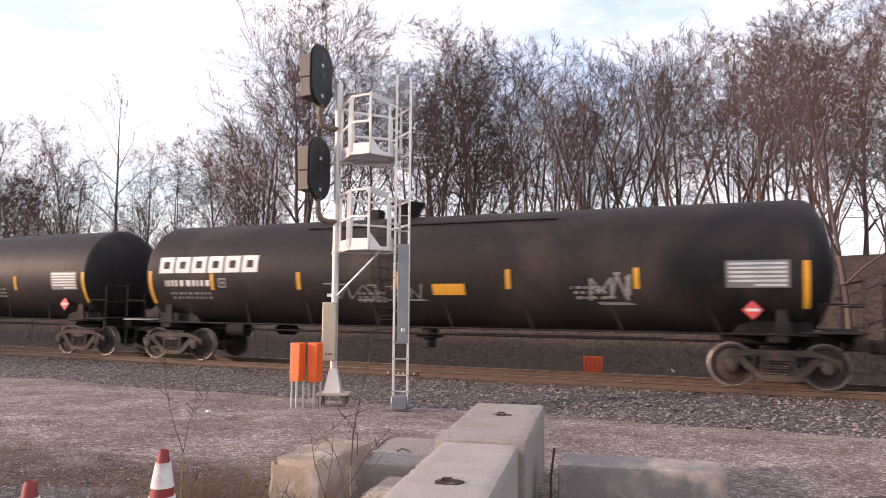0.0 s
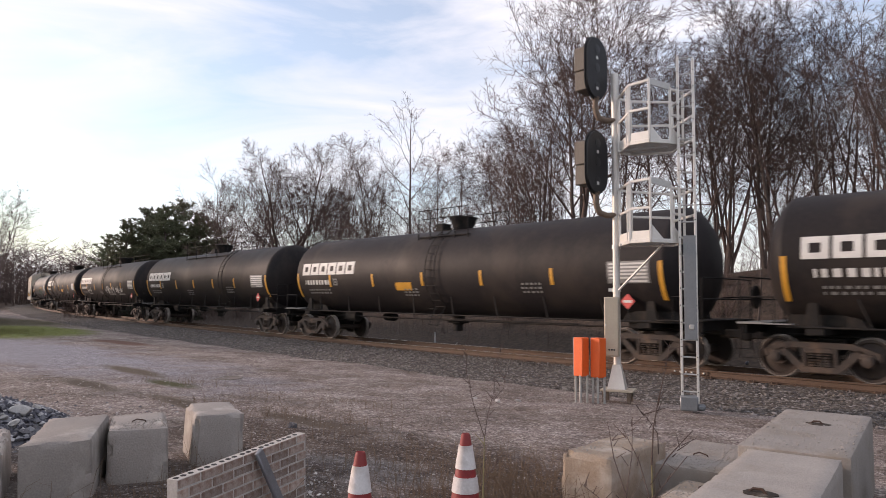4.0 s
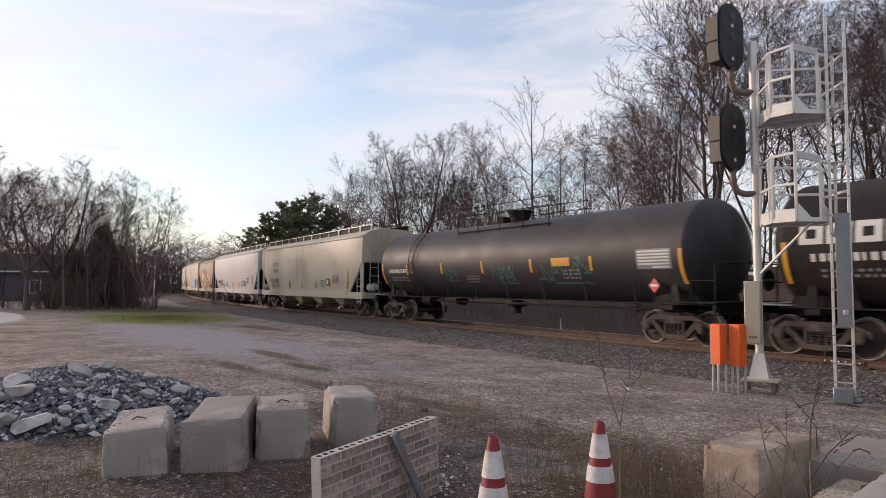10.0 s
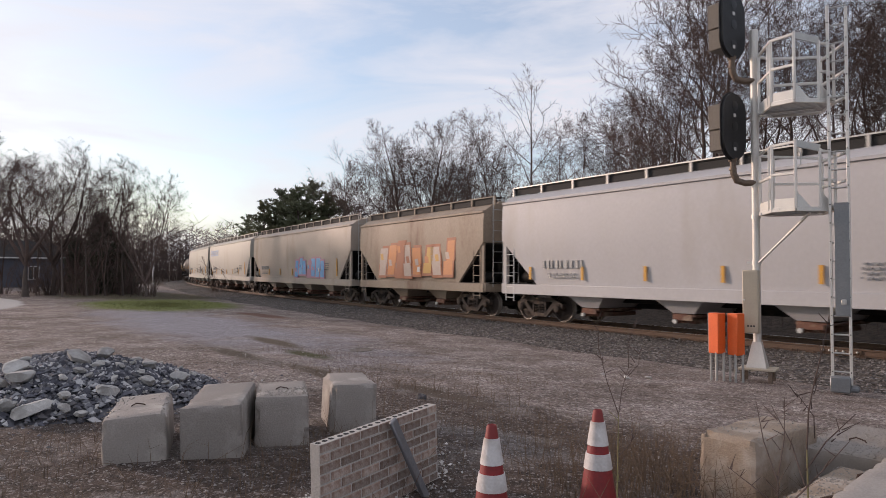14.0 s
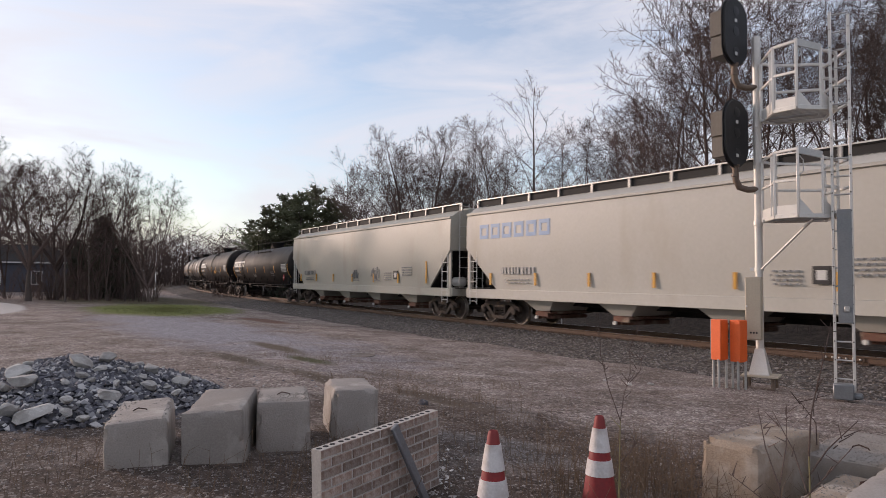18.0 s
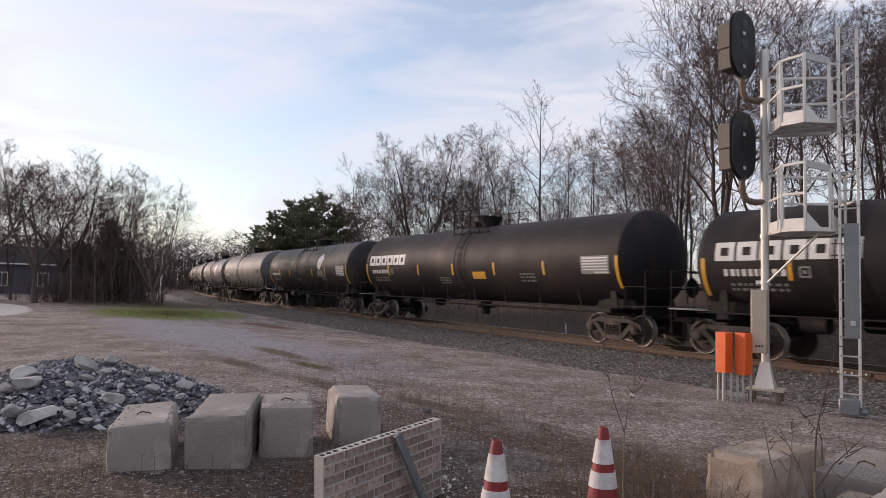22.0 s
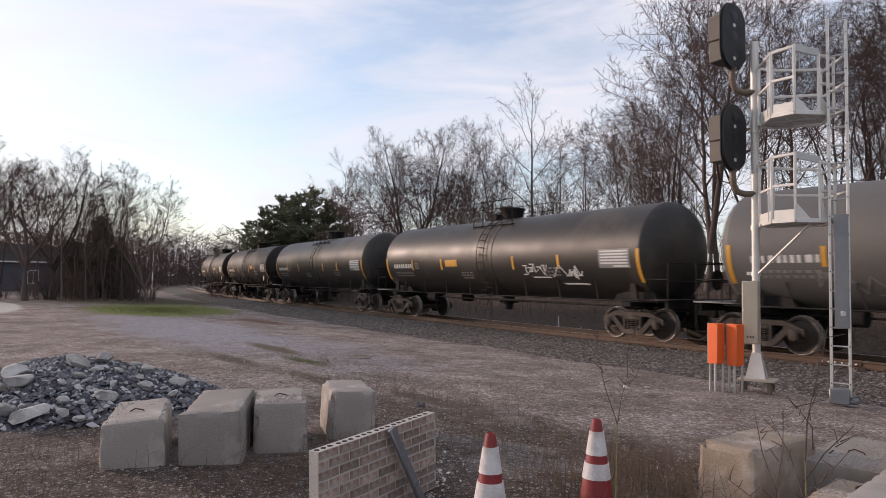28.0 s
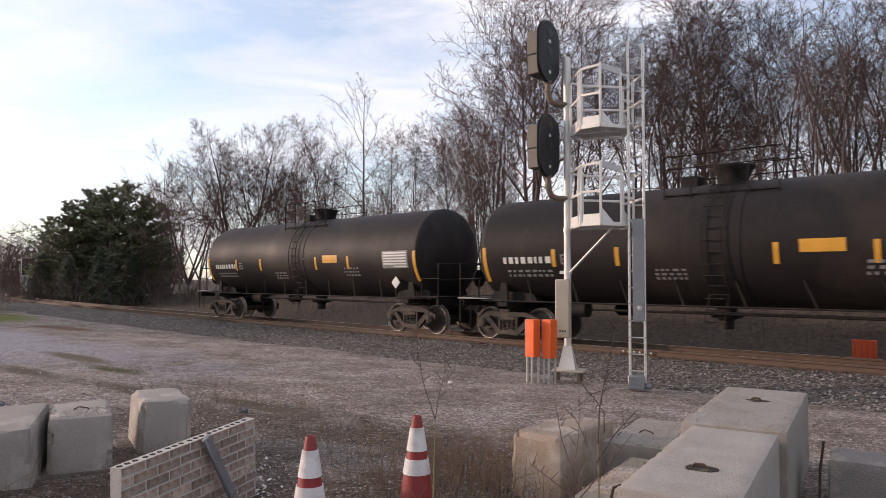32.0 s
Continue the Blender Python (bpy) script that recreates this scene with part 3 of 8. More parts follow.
def ballast_material():
    """Crushed stone: cells of many greys with deep gaps between."""
    mt = bpy.data.materials.new("crushed_stone")
    mt.use_nodes = True
    nt = mt.node_tree
    N, L = nt.nodes.new, nt.links.new
    bs = nt.nodes["Principled BSDF"]
    tc = N("ShaderNodeTexCoord")
    vo, ve = N("ShaderNodeTexVoronoi"), N("ShaderNodeTexVoronoi")
    ve.feature = "DISTANCE_TO_EDGE"
    for v in (vo, ve):
        v.inputs["Scale"].default_value = 17.0
        L(tc.outputs["Object"], v.inputs["Vector"])
    sx = N("ShaderNodeSeparateColor")
    L(vo.outputs["Color"], sx.inputs[0])
    r = N("ShaderNodeValToRGB")
    r.color_ramp.interpolation = "CONSTANT"
    e = r.color_ramp.elements
    e[0].color = (0.085, 0.076, 0.070, 1)
    e[1].position, e[1].color = 0.28, (0.16, 0.142, 0.128, 1)
    for p, c in ((0.50, (0.115, 0.098, 0.086)), (0.68, (0.23, 0.208, 0.19)), (0.84, (0.13, 0.125, 0.13)), (0.94, (0.30, 0.28, 0.27))):
        q = e.new(p)
        q.color = (*c, 1)
    L(sx.outputs[0], r.inputs["Fac"])
    g = N("ShaderNodeValToRGB")
    g.color_ramp.elements[0].position, g.color_ramp.elements[1].position = 0.01, 0.10
    g.color_ramp.elements[0].color = (0.42, 0.39, 0.37, 1)
    L(ve.outputs["Distance"], g.inputs["Fac"])
    m = N("ShaderNodeMix")
    m.data_type, m.blend_type = "RGBA", "MULTIPLY"
    m.inputs[0].default_value = 1.0
    L(r.outputs["Color"], m.inputs[6])
    L(g.outputs["Color"], m.inputs[7])
    L(m.outputs[2], bs.inputs["Base Color"])
    bs.inputs["Roughness"].default_value = 0.95
    bs.inputs["Specular IOR Level"].default_value = 0.2
    tilt = N("ShaderNodeMath")
    tilt.operation = "MULTIPLY_ADD"
    tilt.inputs[1].default_value = 0.35
    L(sx.outputs[1], tilt.inputs[0])
    L(ve.outputs["Distance"], tilt.inputs[2])
    bp = N("ShaderNodeBump")
    bp.inputs["Strength"].default_value, bp.inputs["Distance"].default_value = 1.0, 0.06
    L(tilt.outputs[0], bp.inputs["Height"])
    L(bp.outputs["Normal"], bs.inputs["Normal"])
    return mt


S_TRACK = [-60 + 2 * i for i in range(31)] + [4 + 3 * i for i in range(130)]


def build_track():
    shoulder = [(4.6, -0.45), (3.9, -0.31), (3.0, -0.22), (2.2, -0.15), (1.6, -0.125), (0.9, -0.13), (0.0, -0.15), (-0.9, -0.13), (-1.7, -0.13), (-2.6, -0.24), (-4.4, -0.55)]
    fine_s = [-60 + 0.5 * i for i in range(240)] + [60 + 3 * i for i in range(110)]
    mb = sweep(shoulder, fine_s)
    mb.v = [(x, y, z + 0.04 * noise.noise(Vector((x * 2.3, y * 2.3, 0))) + 0.03 * noise.noise(Vector((x * 6, y * 6, 4)))) for x, y, z in mb.v]
    tagged(part("ballast", mb, ballast_material(), smooth=60), "bed of grey crushed stone under the track", "ballast", kind="structure")
    track = empty("railway_track", Matrix.Identity(4), "rusty single railway track on timber sleepers", "track", kind="structure")
    t, h = RAIL_Z, 0.17
    rail = [(0.036, t), (0.036, t - 0.035), (0.010, t - 0.05), (0.010, t - h + 0.03), (0.07, t - h + 0.012), (0.07, t - h), (-0.07, t - h), (-0.07, t - h + 0.012), (-0.010, t - h + 0.03), (-0.010, t - 0.05), (-0.036, t - 0.035), (-0.036, t)]
    for o in (0.753, -0.753):
        me = sweep([(o + a, z) for a, z in rail], S_TRACK, closed=True).mesh("rail", M["rail_rust"], 30)
        me.materials.append(M["tread_steel"])
        for p in me.polygons:                    # the polished running band
            if p.normal.z > 0.9 and p.center.z > t - 0.002:
                p.material_index = 1
        part("rail", me, None, track)
    tie = MB().box(0, 0, 0, 0.23, 2.6, 0.18, b=0.012).mesh("sleeper", M["tie_wood"])
    plate = MB().box(0, 0, 0, 0.19, 0.36, 0.02, b=0.004)
    for dx in (-0.06, 0.06):
        for dy in (-0.10, 0.10):
            plate.box(dx, dy, 0.03, 0.025, 0.03, 0.06, b=0.006)
    plate = plate.mesh("tie_plate", M["rail_rust"])
    rng = random.Random(5)
    for i in range(250):
        s = -34 + i * 0.5
        p, d = line_at(s)
        turn = Matrix.Rotation(math.atan2(d.y, d.x) + rng.uniform(-0.02, 0.02), 4, "Z")
        ob = part("sleeper", tie, None, track)
        ob.matrix_world = Matrix.Translation((p.x, p.y, t - h - 0.105)) @ turn
        if i < 150:
            q = beside(s, 0.753)
            ob = part("tie_plate", plate, None, track)
            ob.matrix_world = Matrix.Translation((q.x, q.y, t - h - 0.008)) @ turn


build_track()


def rail_joint(s):
    """Joint bars bolted to the rail nearest the yard."""
    p, d = line_at(s)
    q = beside(s, 0.753)
    m = Matrix.Translation((q.x, q.y, RAIL_Z - 0.085)) @ Matrix.Rotation(math.atan2(d.y, d.x), 4, "Z")
    ob = empty("rail_joint", m, "rusty bolted joint bar on the rail", "rail joint")
    part("joint_bar", MB().box(0, 0.028, 0, 0.92, 0.028, 0.085, b=0.008), M["rail_rust"], ob)
    for k in range(6):
        part("bolt", MB().lathe([(0.040, 0.026), (0.062, 0.026), (0.070, 0.014)], 8, "y", (-0.37 + 0.148 * k, 0, 0)), M["galv"], ob, "pale worn bolt head")


rail_joint(1.0)

# ---- the freight train: every car is an Empty on the rail, x along the track, y towards the yard ----
def join_two(name, a, mat_a, b, mat_b, smooth=40):
    """One mesh of two materials."""
    k = len(a.f)
    c = MB()
    c.add(a.v, a.f).add(b.v, b.f)
    me = c.mesh(name, mat_a, smooth)
    me.materials.append(mat_b)
    for i, p in enumerate(me.polygons):
        if i >= k:
            p.material_index = 1
    return me


WHEEL_R = 0.457


def wheelset_mesh():
    a, b = MB(), MB()
    a.lathe([(-1.12, 0.075), (-0.9, 0.075), (-0.85, 0.10), (0.85, 0.10), (0.9, 0.075), (1.12, 0.075)], 12, "y")
    for sd in (-1, 1):
        y = 0.755 * sd
        a.lathe([(y + sd * 0.075, 0.10), (y + sd * 0.075, 0.17), (y + sd * 0.02, 0.22), (y + sd * 0.0, 0.36), (y + sd * 0.055, 0.385), (y + sd * 0.055, 0.436), (y - sd * 0.06, 0.436), (y - sd * 0.05, 0.36), (y - sd * 0.03, 0.2), (y - sd * 0.08, 0.10)], 26, "y")
        b.lathe([(y + sd * 0.056, 0.438), (y + sd * 0.058, WHEEL_R - 0.006), (y + sd * 0.05, WHEEL_R), (y - sd * 0.05, WHEEL_R + 0.004), (y - sd * 0.065, WHEEL_R + 0.025), (y - sd * 0.08, WHEEL_R + 0.02), (y - sd * 0.08, 0.438)], 26, "y", cap=False)
    return join_two("wheelset", a, M["wheel_steel"], b, M["rim_steel"])


def sideframe_mesh():
    mb = MB()
    y0, y1 = -0.07, 0.07
    mb.prism([(-1.12, 0.44), (-1.12, 0.62), (-0.62, 0.80), (0.62, 0.80), (1.12, 0.62), (1.12, 0.44), (0.98, 0.56), (0.58, 0.68), (-0.58, 0.68), (-0.98, 0.56)], y0, y1)
    mb.prism([(-1.0, 0.56), (-0.72, 0.50), (-0.36, 0.17), (0.36, 0.17), (0.72, 0.50), (1.0, 0.56), (0.74, 0.68), (0.62, 0.62), (0.30, 0.29), (-0.30, 0.29), (-0.62, 0.62), (-0.74, 0.68)], y0, y1)
    for x in (-0.30, 0.30):
        mb.box(x, 0, 0.48, 0.07, 0.16, 0.42, b=0.01)
    for x in (-0.16, 0.0, 0.16):
        for k in range(5):
            mb.lathe([(0.31 + 0.055 * k, 0.07), (0.335 + 0.055 * k, 0.07)], 10, "z", (x, 0.02, 0))
    mb.box(0, 0.02, 0.63, 0.52, 0.14, 0.12, b=0.02)
    for x in (-0.889, 0.889):
        mb.box(x, 0, 0.53, 0.26, 0.20, 0.16, b=0.03)
        mb.lathe([(0.05, 0.12), (0.14, 0.12), (0.16, 0.09)], 14, "y", (x, 0, WHEEL_R))
    return mb.mesh("sideframe", M["truck_iron"])


WHEELSET, SIDEFRAME = wheelset_mesh(), sideframe_mesh()
BOLSTER = MB().box(0, 0, 0.62, 0.42, 2.1, 0.24, b=0.04).box(0, 0, 0.80, 0.6, 0.6, 0.16, b=0.03).box(0.5, 0, 0.42, 0.09, 1.7, 0.14, b=0.02).box(-0.5, 0, 0.42, 0.09, 1.7, 0.14, b=0.02).mesh("bolster", M["under_black"])
WHEELS = {"lead": [], "trail": []}


def add_truck(car, x):
    truck = part("truck", BOLSTER, None, car, "rusty cast iron two-axle truck")
    truck.location = (x, 0, 0)
    for sd in (-1, 1):
        f = part("sideframe", SIDEFRAME, None, truck)
        f.location = (0, sd * 1.02, 0)
        if sd < 0:
            f.rotation_euler = (0, 0, math.pi)
    for key, dx in (("lead", -0.889), ("trail", 0.889)):
        w = part("wheelset", WHEELSET, None, truck)
        w.location = (dx, 0, WHEEL_R)
        WHEELS[key].append(w)


COUPLER = MB().box(0.0, 0, 0.86, 0.55, 0.16, 0.20, b=0.03).box(0.26, 0.05, 0.86, 0.22, 0.26, 0.30, b=0.05).mesh("coupler", M["truck_iron"])


def add_coupler(car, x, sign):
    c = part("coupler", COUPLER, None, car)
    c.location = (x, 0, 0)
    if sign < 0:
        c.rotation_euler = (0, 0, math.pi)


LADDER_MESHES = {}


def put_ladder(car, x, y, z0, z1, w, n, mat, turned=False):
    """Two rails and n rungs; turned: the rungs run across the car."""
    key = (round(z1 - z0, 3), w, mat.name, turned)
    if key not in LADDER_MESHES:
        rung = [(0, -w / 2, 0), (0, w / 2, 0)] if turned else [(-w / 2, 0, 0), (w / 2, 0, 0)]
        LADDER_MESHES[key] = (MB().tube([(0, 0, 0), (0, 0, z1 - z0)], 0.018, 6).mesh("ladder_rail", mat), MB().tube(rung, 0.014, 6).mesh("rung", mat))
    rail, rung = LADDER_MESHES[key]
    for d in (-w / 2, w / 2):
        part("ladder_rail", rail, None, car).location = (x, y + d, z0) if turned else (x + d, y, z0)
    for i in range(n):
        part("rung", rung, None, car).location = (x, y, z0 + 0.12 + (z1 - z0 - 0.24) * i / max(1, n - 1))


def put_curved_ladder(car, x0, r, zc):
    """A ladder bent round the tank's side, down to the step."""
    key = (r, zc)
    q = r + 0.09
    if key not in LADDER_MESHES:
        bend = [(0, q * math.cos(radians(a)), zc + q * math.sin(radians(a))) for a in range(72, -49, -10)] + [(0, 1.38, 0.75)]
        LADDER_MESHES[key] = (MB().tube(bend, 0.016, 5).mesh("ladder_rail", M["under_black"]), MB().tube([(-0.22, 0, 0), (0.22, 0, 0)], 0.014, 5).mesh("rung", M["under_black"]))
    rail, rung = LADDER_MESHES[key]
    for d in (-0.22, 0.22):
        part("ladder_rail", rail, None, car).location = (x0 + d, 0, 0)
    for k in range(12):
        a = radians(-48 + k * 10)
        part("rung", rung, None, car).location = (x0, q * math.cos(a), zc + q * math.sin(a))
    for z in (0.78, 1.05, 1.3):
        part("rung", rung, None, car).location = (x0, 1.36, z)


class Barrel:
    """Places flat markings on the round side of a tank."""

    def __init__(self, r, zc, off=0.006):
        self.r, self.zc, self.off = r, zc, off

    def patch(self, mb, x0, x1, z0, z1, n=6, skew=0.0):
        """A rectangle by its ends along the car and its heights, bent to the shell."""
        a0, a1 = (math.asin(max(-1, min(1, (z - self.zc) / self.r))) for z in (z0, z1))
        v, f = [], []
        R0, R1 = self.r + self.off, self.r + self.off - 0.02
        for i in range(n + 1):
            a = a0 + (a1 - a0) * i / n
            for x in (x0, x1):
                xx = x + skew * (i / n)
                v += [(xx, R0 * math.cos(a), self.zc + R0 * math.sin(a)), (xx, R1 * math.cos(a), self.zc + R1 * math.sin(a))]
        for i in range(n):
            k = i * 4
            f += [(k, k + 2, k + 6, k + 4), (k, k + 4, k + 5, k + 1), (k + 2, k + 3, k + 7, k + 6)]
        f += [(0, 1, 3, 2), (4 * n, 4 * n + 2, 4 * n + 3, 4 * n + 1)]
        return mb.add(v, f)


def bars(put, mb, x0, x1, z0, z1, rows, rng, fill=0.8, step=0.16):
    """Unreadable writing: rows of short bars."""
    h = (z1 - z0) / rows
    for k in range(rows):
        x = x0
        while x < x1 - 0.04:
            w = min(step * rng.uniform(0.5, 1.3), x1 - x)
            put(mb, x, x + w * 0.66, z0 + k * h + h * 0.2, z0 + k * h + h * (0.2 + 0.6 * fill))
            x += w + 0.03


def scrawl(put, mb, x0, z0, w, h, rng, n=9):
    """Graffiti: a running, looping line with no letters."""
    pts, x = [], x0
    z = z0 + h * 0.4
    while x < x0 + w:
        up = len(pts) % 2 == 0
        z = z0 + h * (rng.uniform(0.62, 1.0) if up else rng.uniform(0.0, 0.38))
        pts.append((x, z))
        x += w / n * rng.uniform(-0.25, 1.0) if rng.random() < 0.8 else w / n * 1.5
    th = max(0.035, h * 0.075)
    for (xa, za), (xb, zb) in zip(pts, pts[1:]):
        lo, hi = ((xa, za), (xb, zb)) if za < zb else ((xb, zb), (xa, za))
        put(mb, lo[0], lo[0] + th, lo[1], hi[1], skew=hi[0] - lo[0])
        if rng.random() < 0.45:
            put(mb, xb - th, xb + w / n * rng.uniform(0.4, 1.2), zb, zb + th)
    put(mb, x0 - 0.1, x0 + w * 0.7, z0 - th, z0, skew=0.1)


def mural(put, car, x0, z0, w, h, mats, rng):
    """Graffiti that fills a field: swollen slanting shapes in several colours, one over another, with no letters."""
    n = max(5, int(w / 0.75))
    for k in range(n):
        x = x0 + w * (k + 0.1 * rng.random()) / n
        lo, hi = z0 + h * rng.uniform(0, 0.12), z0 + h * rng.uniform(0.80, 1.0)
        sk = rng.uniform(-0.25, 0.30)
        col = mats[k % len(mats)]
        for wd, name in ((1.0, mats[-1]), (0.78, col)):
            mb = MB()
            a = x + w / n * (1 - wd) / 2
            d = 0.004 if wd < 1 else 0.0
            put(mb, a, a + w / n * wd * 0.98, lo + (1 - wd) * 0.3 * h, lo + (hi - lo) * 0.42, skew=sk * 0.5, lift=d)
            put(mb, a + sk * 0.5 - 0.05, a + sk * 0.5 + w / n * wd * rng.uniform(0.7, 1.1), lo + (hi - lo) * 0.42, hi - (1 - wd) * 0.3 * h, skew=sk * 0.6, lift=d)
            part("graffiti", mb, M[name], car, "broad spray-painted shape")
        mb = MB()
        zz = rng.uniform(lo + 0.25 * h, hi - 0.3 * h)
        put(mb, x + w / n * 0.3, x + w / n * 0.62, zz, zz + h * 0.16, skew=0.08, lift=0.008)
        part("graffiti", mb, M[mats[(k + 1) % len(mats)]], car, "broad spray-painted shape")


HEAD = [(0.0, 0.0), (0.05, 0.30), (0.16, 0.55), (0.34, 0.78), (0.55, 0.93), (0.74, 0.99), (0.80, 1.0)]
TANK_MESHES = {}


def tank_car(length, mat, rng, brand="", r=1.49, zc=2.56, rail_len=3.2, rails=True, dome=0.0, waist=False, yellow_panel=0.0, panel_z=-0.64, data="white", scrawls=(), placard="", ladder=None, label=""):
    """A tank car over couplers; brand: '' none, 'word' a white wordmark, 'leaf' a leaf and short word."""
    car = empty("tank_car", Matrix.Identity(4), label, "tank car", "cars of the freight train")
    half = length / 2
    end = half - 0.74                            # tip of the heads
    key = (round(length, 1), mat.name, r, waist)
    if key not in TANK_MESHES:
        depth = 0.62
        prof = [(-end + t * depth / 0.8, max(0.02, q * r)) for t, q in HEAD]
        xs = [-end + depth + 0.02, -end + depth + 0.10, -end * 0.5, -0.62, -0.60, 0.60, 0.62, end * 0.5, end - depth - 0.10, end - depth - 0.02]
        rs = [r, r - 0.004, r - 0.004, r - 0.004, r + (0.012 if waist else -0.004), r + (0.012 if waist else -0.004), r - 0.004, r - 0.004, r - 0.004, r]
        prof += list(zip(xs, rs)) + [(end - t * depth / 0.8, max(0.02, q * r)) for t, q in HEAD[::-1]]
        TANK_MESHES[key] = MB().lathe(prof, 72, "x", (0, 0, zc)).mesh("tank", mat, 30)
    part("tank", TANK_MESHES[key], None, car)
    tx = half - 1.94
    # stub sills, bolsters and saddles at the ends
    for sg in (-1, 1):
        mb = MB()
        mb.box(sg * (half - 1.75), 0, 0.98, 2.6, 0.42, 0.30, b=0.02)
        mb.box(sg * (half - 0.50), 0, 1.06, 0.10, 2.7, 0.24, b=0.02)
        mb.box(sg * tx, 0, 1.05, 0.36, 2.7, 0.20, b=0.02)
        part("stub_sill", mb, M["under_black"], car)
        mb = MB()
        for y in (-1.12, 1.12):
            mb.prism([(sg * (tx - 0.05), 1.1), (sg * (tx + 0.28), 1.1), (sg * (tx + 0.12), 1.95), (sg * (tx + 0.02), 1.95)], y - 0.04, y + 0.04)
        mb.prism([(sg * (tx - 0.9), 1.08), (sg * (tx + 0.75), 1.08), (sg * (tx + 0.55), 1.62), (sg * (tx - 0.75), 1.30)], -0.9, 0.9)
        part("saddle", mb, M["under_black"], car)
        # end platform, its rail, brake wheel and corner steps
        mb = MB().box(sg * (half - 0.66), 0, 1.185, 0.62, 2.8, 0.03, b=0.005)
        mb.box(sg * (half - 0.95), 1.30, 1.17, 1.15, 0.30, 0.025, b=0.004).box(sg * (half - 0.95), -1.30, 1.17, 1.15, 0.30, 0.025, b=0.004)
        part("end_platform", mb, M["dim_mark"] if sg > 0 else M["under_black"], car)
        mb = MB()
        for y in (-1.38, 1.38):
            mb.tube([(sg * (half - 0.42), y, 0.55), (sg * (half - 0.42), y, 2.2)], 0.02, 6)
            mb.tube([(sg * (half - 1.15), y, 1.18), (sg * (half - 1.15), y, 1.75), (sg * (half - 0.42), y, 1.75)], 0.017, 6)
        for z in (1.7, 2.2):
            mb.tube([(sg * (half - 0.42), -1.38, z), (sg * (half - 0.42), 1.38, z)], 0.018, 6)
        part("end_rail", mb, M["under_black"], car)
        for y in (-1.38, 1.38):
            part("step", MB().tube([(sg * (half - 0.42), y, 1.0), (sg * (half - 0.42), y, 0.42), (sg * (half - 0.82), y, 0.42), (sg * (half - 0.82), y, 1.0)], 0.018, 6), M["under_black"], car)
        add_truck(car, sg * tx)
        add_coupler(car, sg * (half - 0.32), sg)
    part("brake_wheel", MB().lathe([(half - 0.50, 0.26), (half - 0.47, 0.28), (half - 0.44, 0.26)], 18, "x", (0, 0.55, 1.75)).lathe([(half - 0.6, 0.04), (half - 0.44, 0.04)], 8, "x", (0, 0.55, 1.75)), M["under_black"], car)
    # long grab rails and piping under the shell
    for sd in (-1, 1):
        mb = MB().tube([(-half + 1.2, sd * 1.36, 1.12), (half - 1.2, sd * 1.36, 1.12)], 0.022, 6)
        n = 8
        for k in range(n):
            x = (-half + 3.0) + (2 * half - 6.0) * k / (n - 1)
            mb.tube([(x, sd * 1.36, 1.12), (x + 0.28, sd * (r * 0.82), zc - r * 0.57)], 0.02, 5)
        part("side_rail", mb, M["under_black"], car)
    part("brake_pipe", MB().tube([(-half + 1.0, 0.35, 0.92), (half - 1.0, 0.35, 0.92)], 0.03, 6).tube([(-half + 4.2, 0.9, 0.98), (-half + 9.0, 0.9, 0.98)], 0.02, 6), M["under_black"], car)
    bx = half - 3.75
    part("brake_cylinder", MB().lathe([(bx - 0.36, 0.10), (bx - 0.32, 0.22), (bx + 0.3, 0.22), (bx + 0.4, 0.08)], 16, "x", (0, 0.30, 0.92)), M["under_black"], car)
    part("air_reservoir", MB().lathe([(bx - 1.3, 0.10), (bx - 1.2, 0.17), (bx - 0.65, 0.17), (bx - 0.55, 0.10)], 16, "x", (0, -0.85, 0.90)), M["under_black"], car)
    part("outlet", MB().lathe([(0.55, 0.16), (0.75, 0.16), (0.80, 0.22), (zc - r + 0.05, 0.24)], 14, "z", (0.2, 0, 0)).box(0.2, 0, 0.85, 0.6, 0.5, 0.08, b=0.02), M["under_black"], car)
    # top fittings: walkway, rails, housing, ladder
    z = zc + r
    d = rail_len / 2
    mb = MB().box(0, 0.75, z - 0.30, rail_len, 0.42, 0.035, b=0.005).box(0, -0.75, z - 0.30, rail_len, 0.42, 0.035, b=0.005)
    part("walkway", mb, M["under_black"], car)
    for y in (-1.0, 1.0) if rails else ():
        for k in range(5):
            x = -d + rail_len * k / 4
            part("rail_post", MB().tube([(x, y, z - 0.42), (x, y, z + 0.62)], 0.018, 6), M["under_black"], car)
        for h in (0.32, 0.62):
            part("top_rail", MB().tube([(-d, y, z + h), (d, y, z + h)], 0.016, 6), M["under_black"], car)
    part("dome", MB().lathe([(z - 0.2, 0.33), (z + 0.04, 0.35), (z + 0.30, 0.45), (z + 0.36, 0.50), (z + 0.40, 0.50), (z + 0.42, 0.42)], 24, "z", (dome, 0, 0)), M["under_black"], car)
    part("valve_box", MB().box(dome + 1.0, 0, z + 0.10, 0.45, 0.4, 0.3, b=0.03), M["under_black"], car)
    put_curved_ladder(car, dome if ladder is None else ladder, r, zc)
    # markings on the yard side; the car's tail (x > 0) carries the name
    B = Barrel(r, zc)
    tip = end - 0.66
    for sg in (-1, 1):
        part("reflective_strip", B.patch(MB(), sg * tip - 0.06, sg * tip + 0.06, zc - 0.90, zc + 0.06), M["yellow_mark"], car, "long yellow reflective strip")
    n_strip = 5
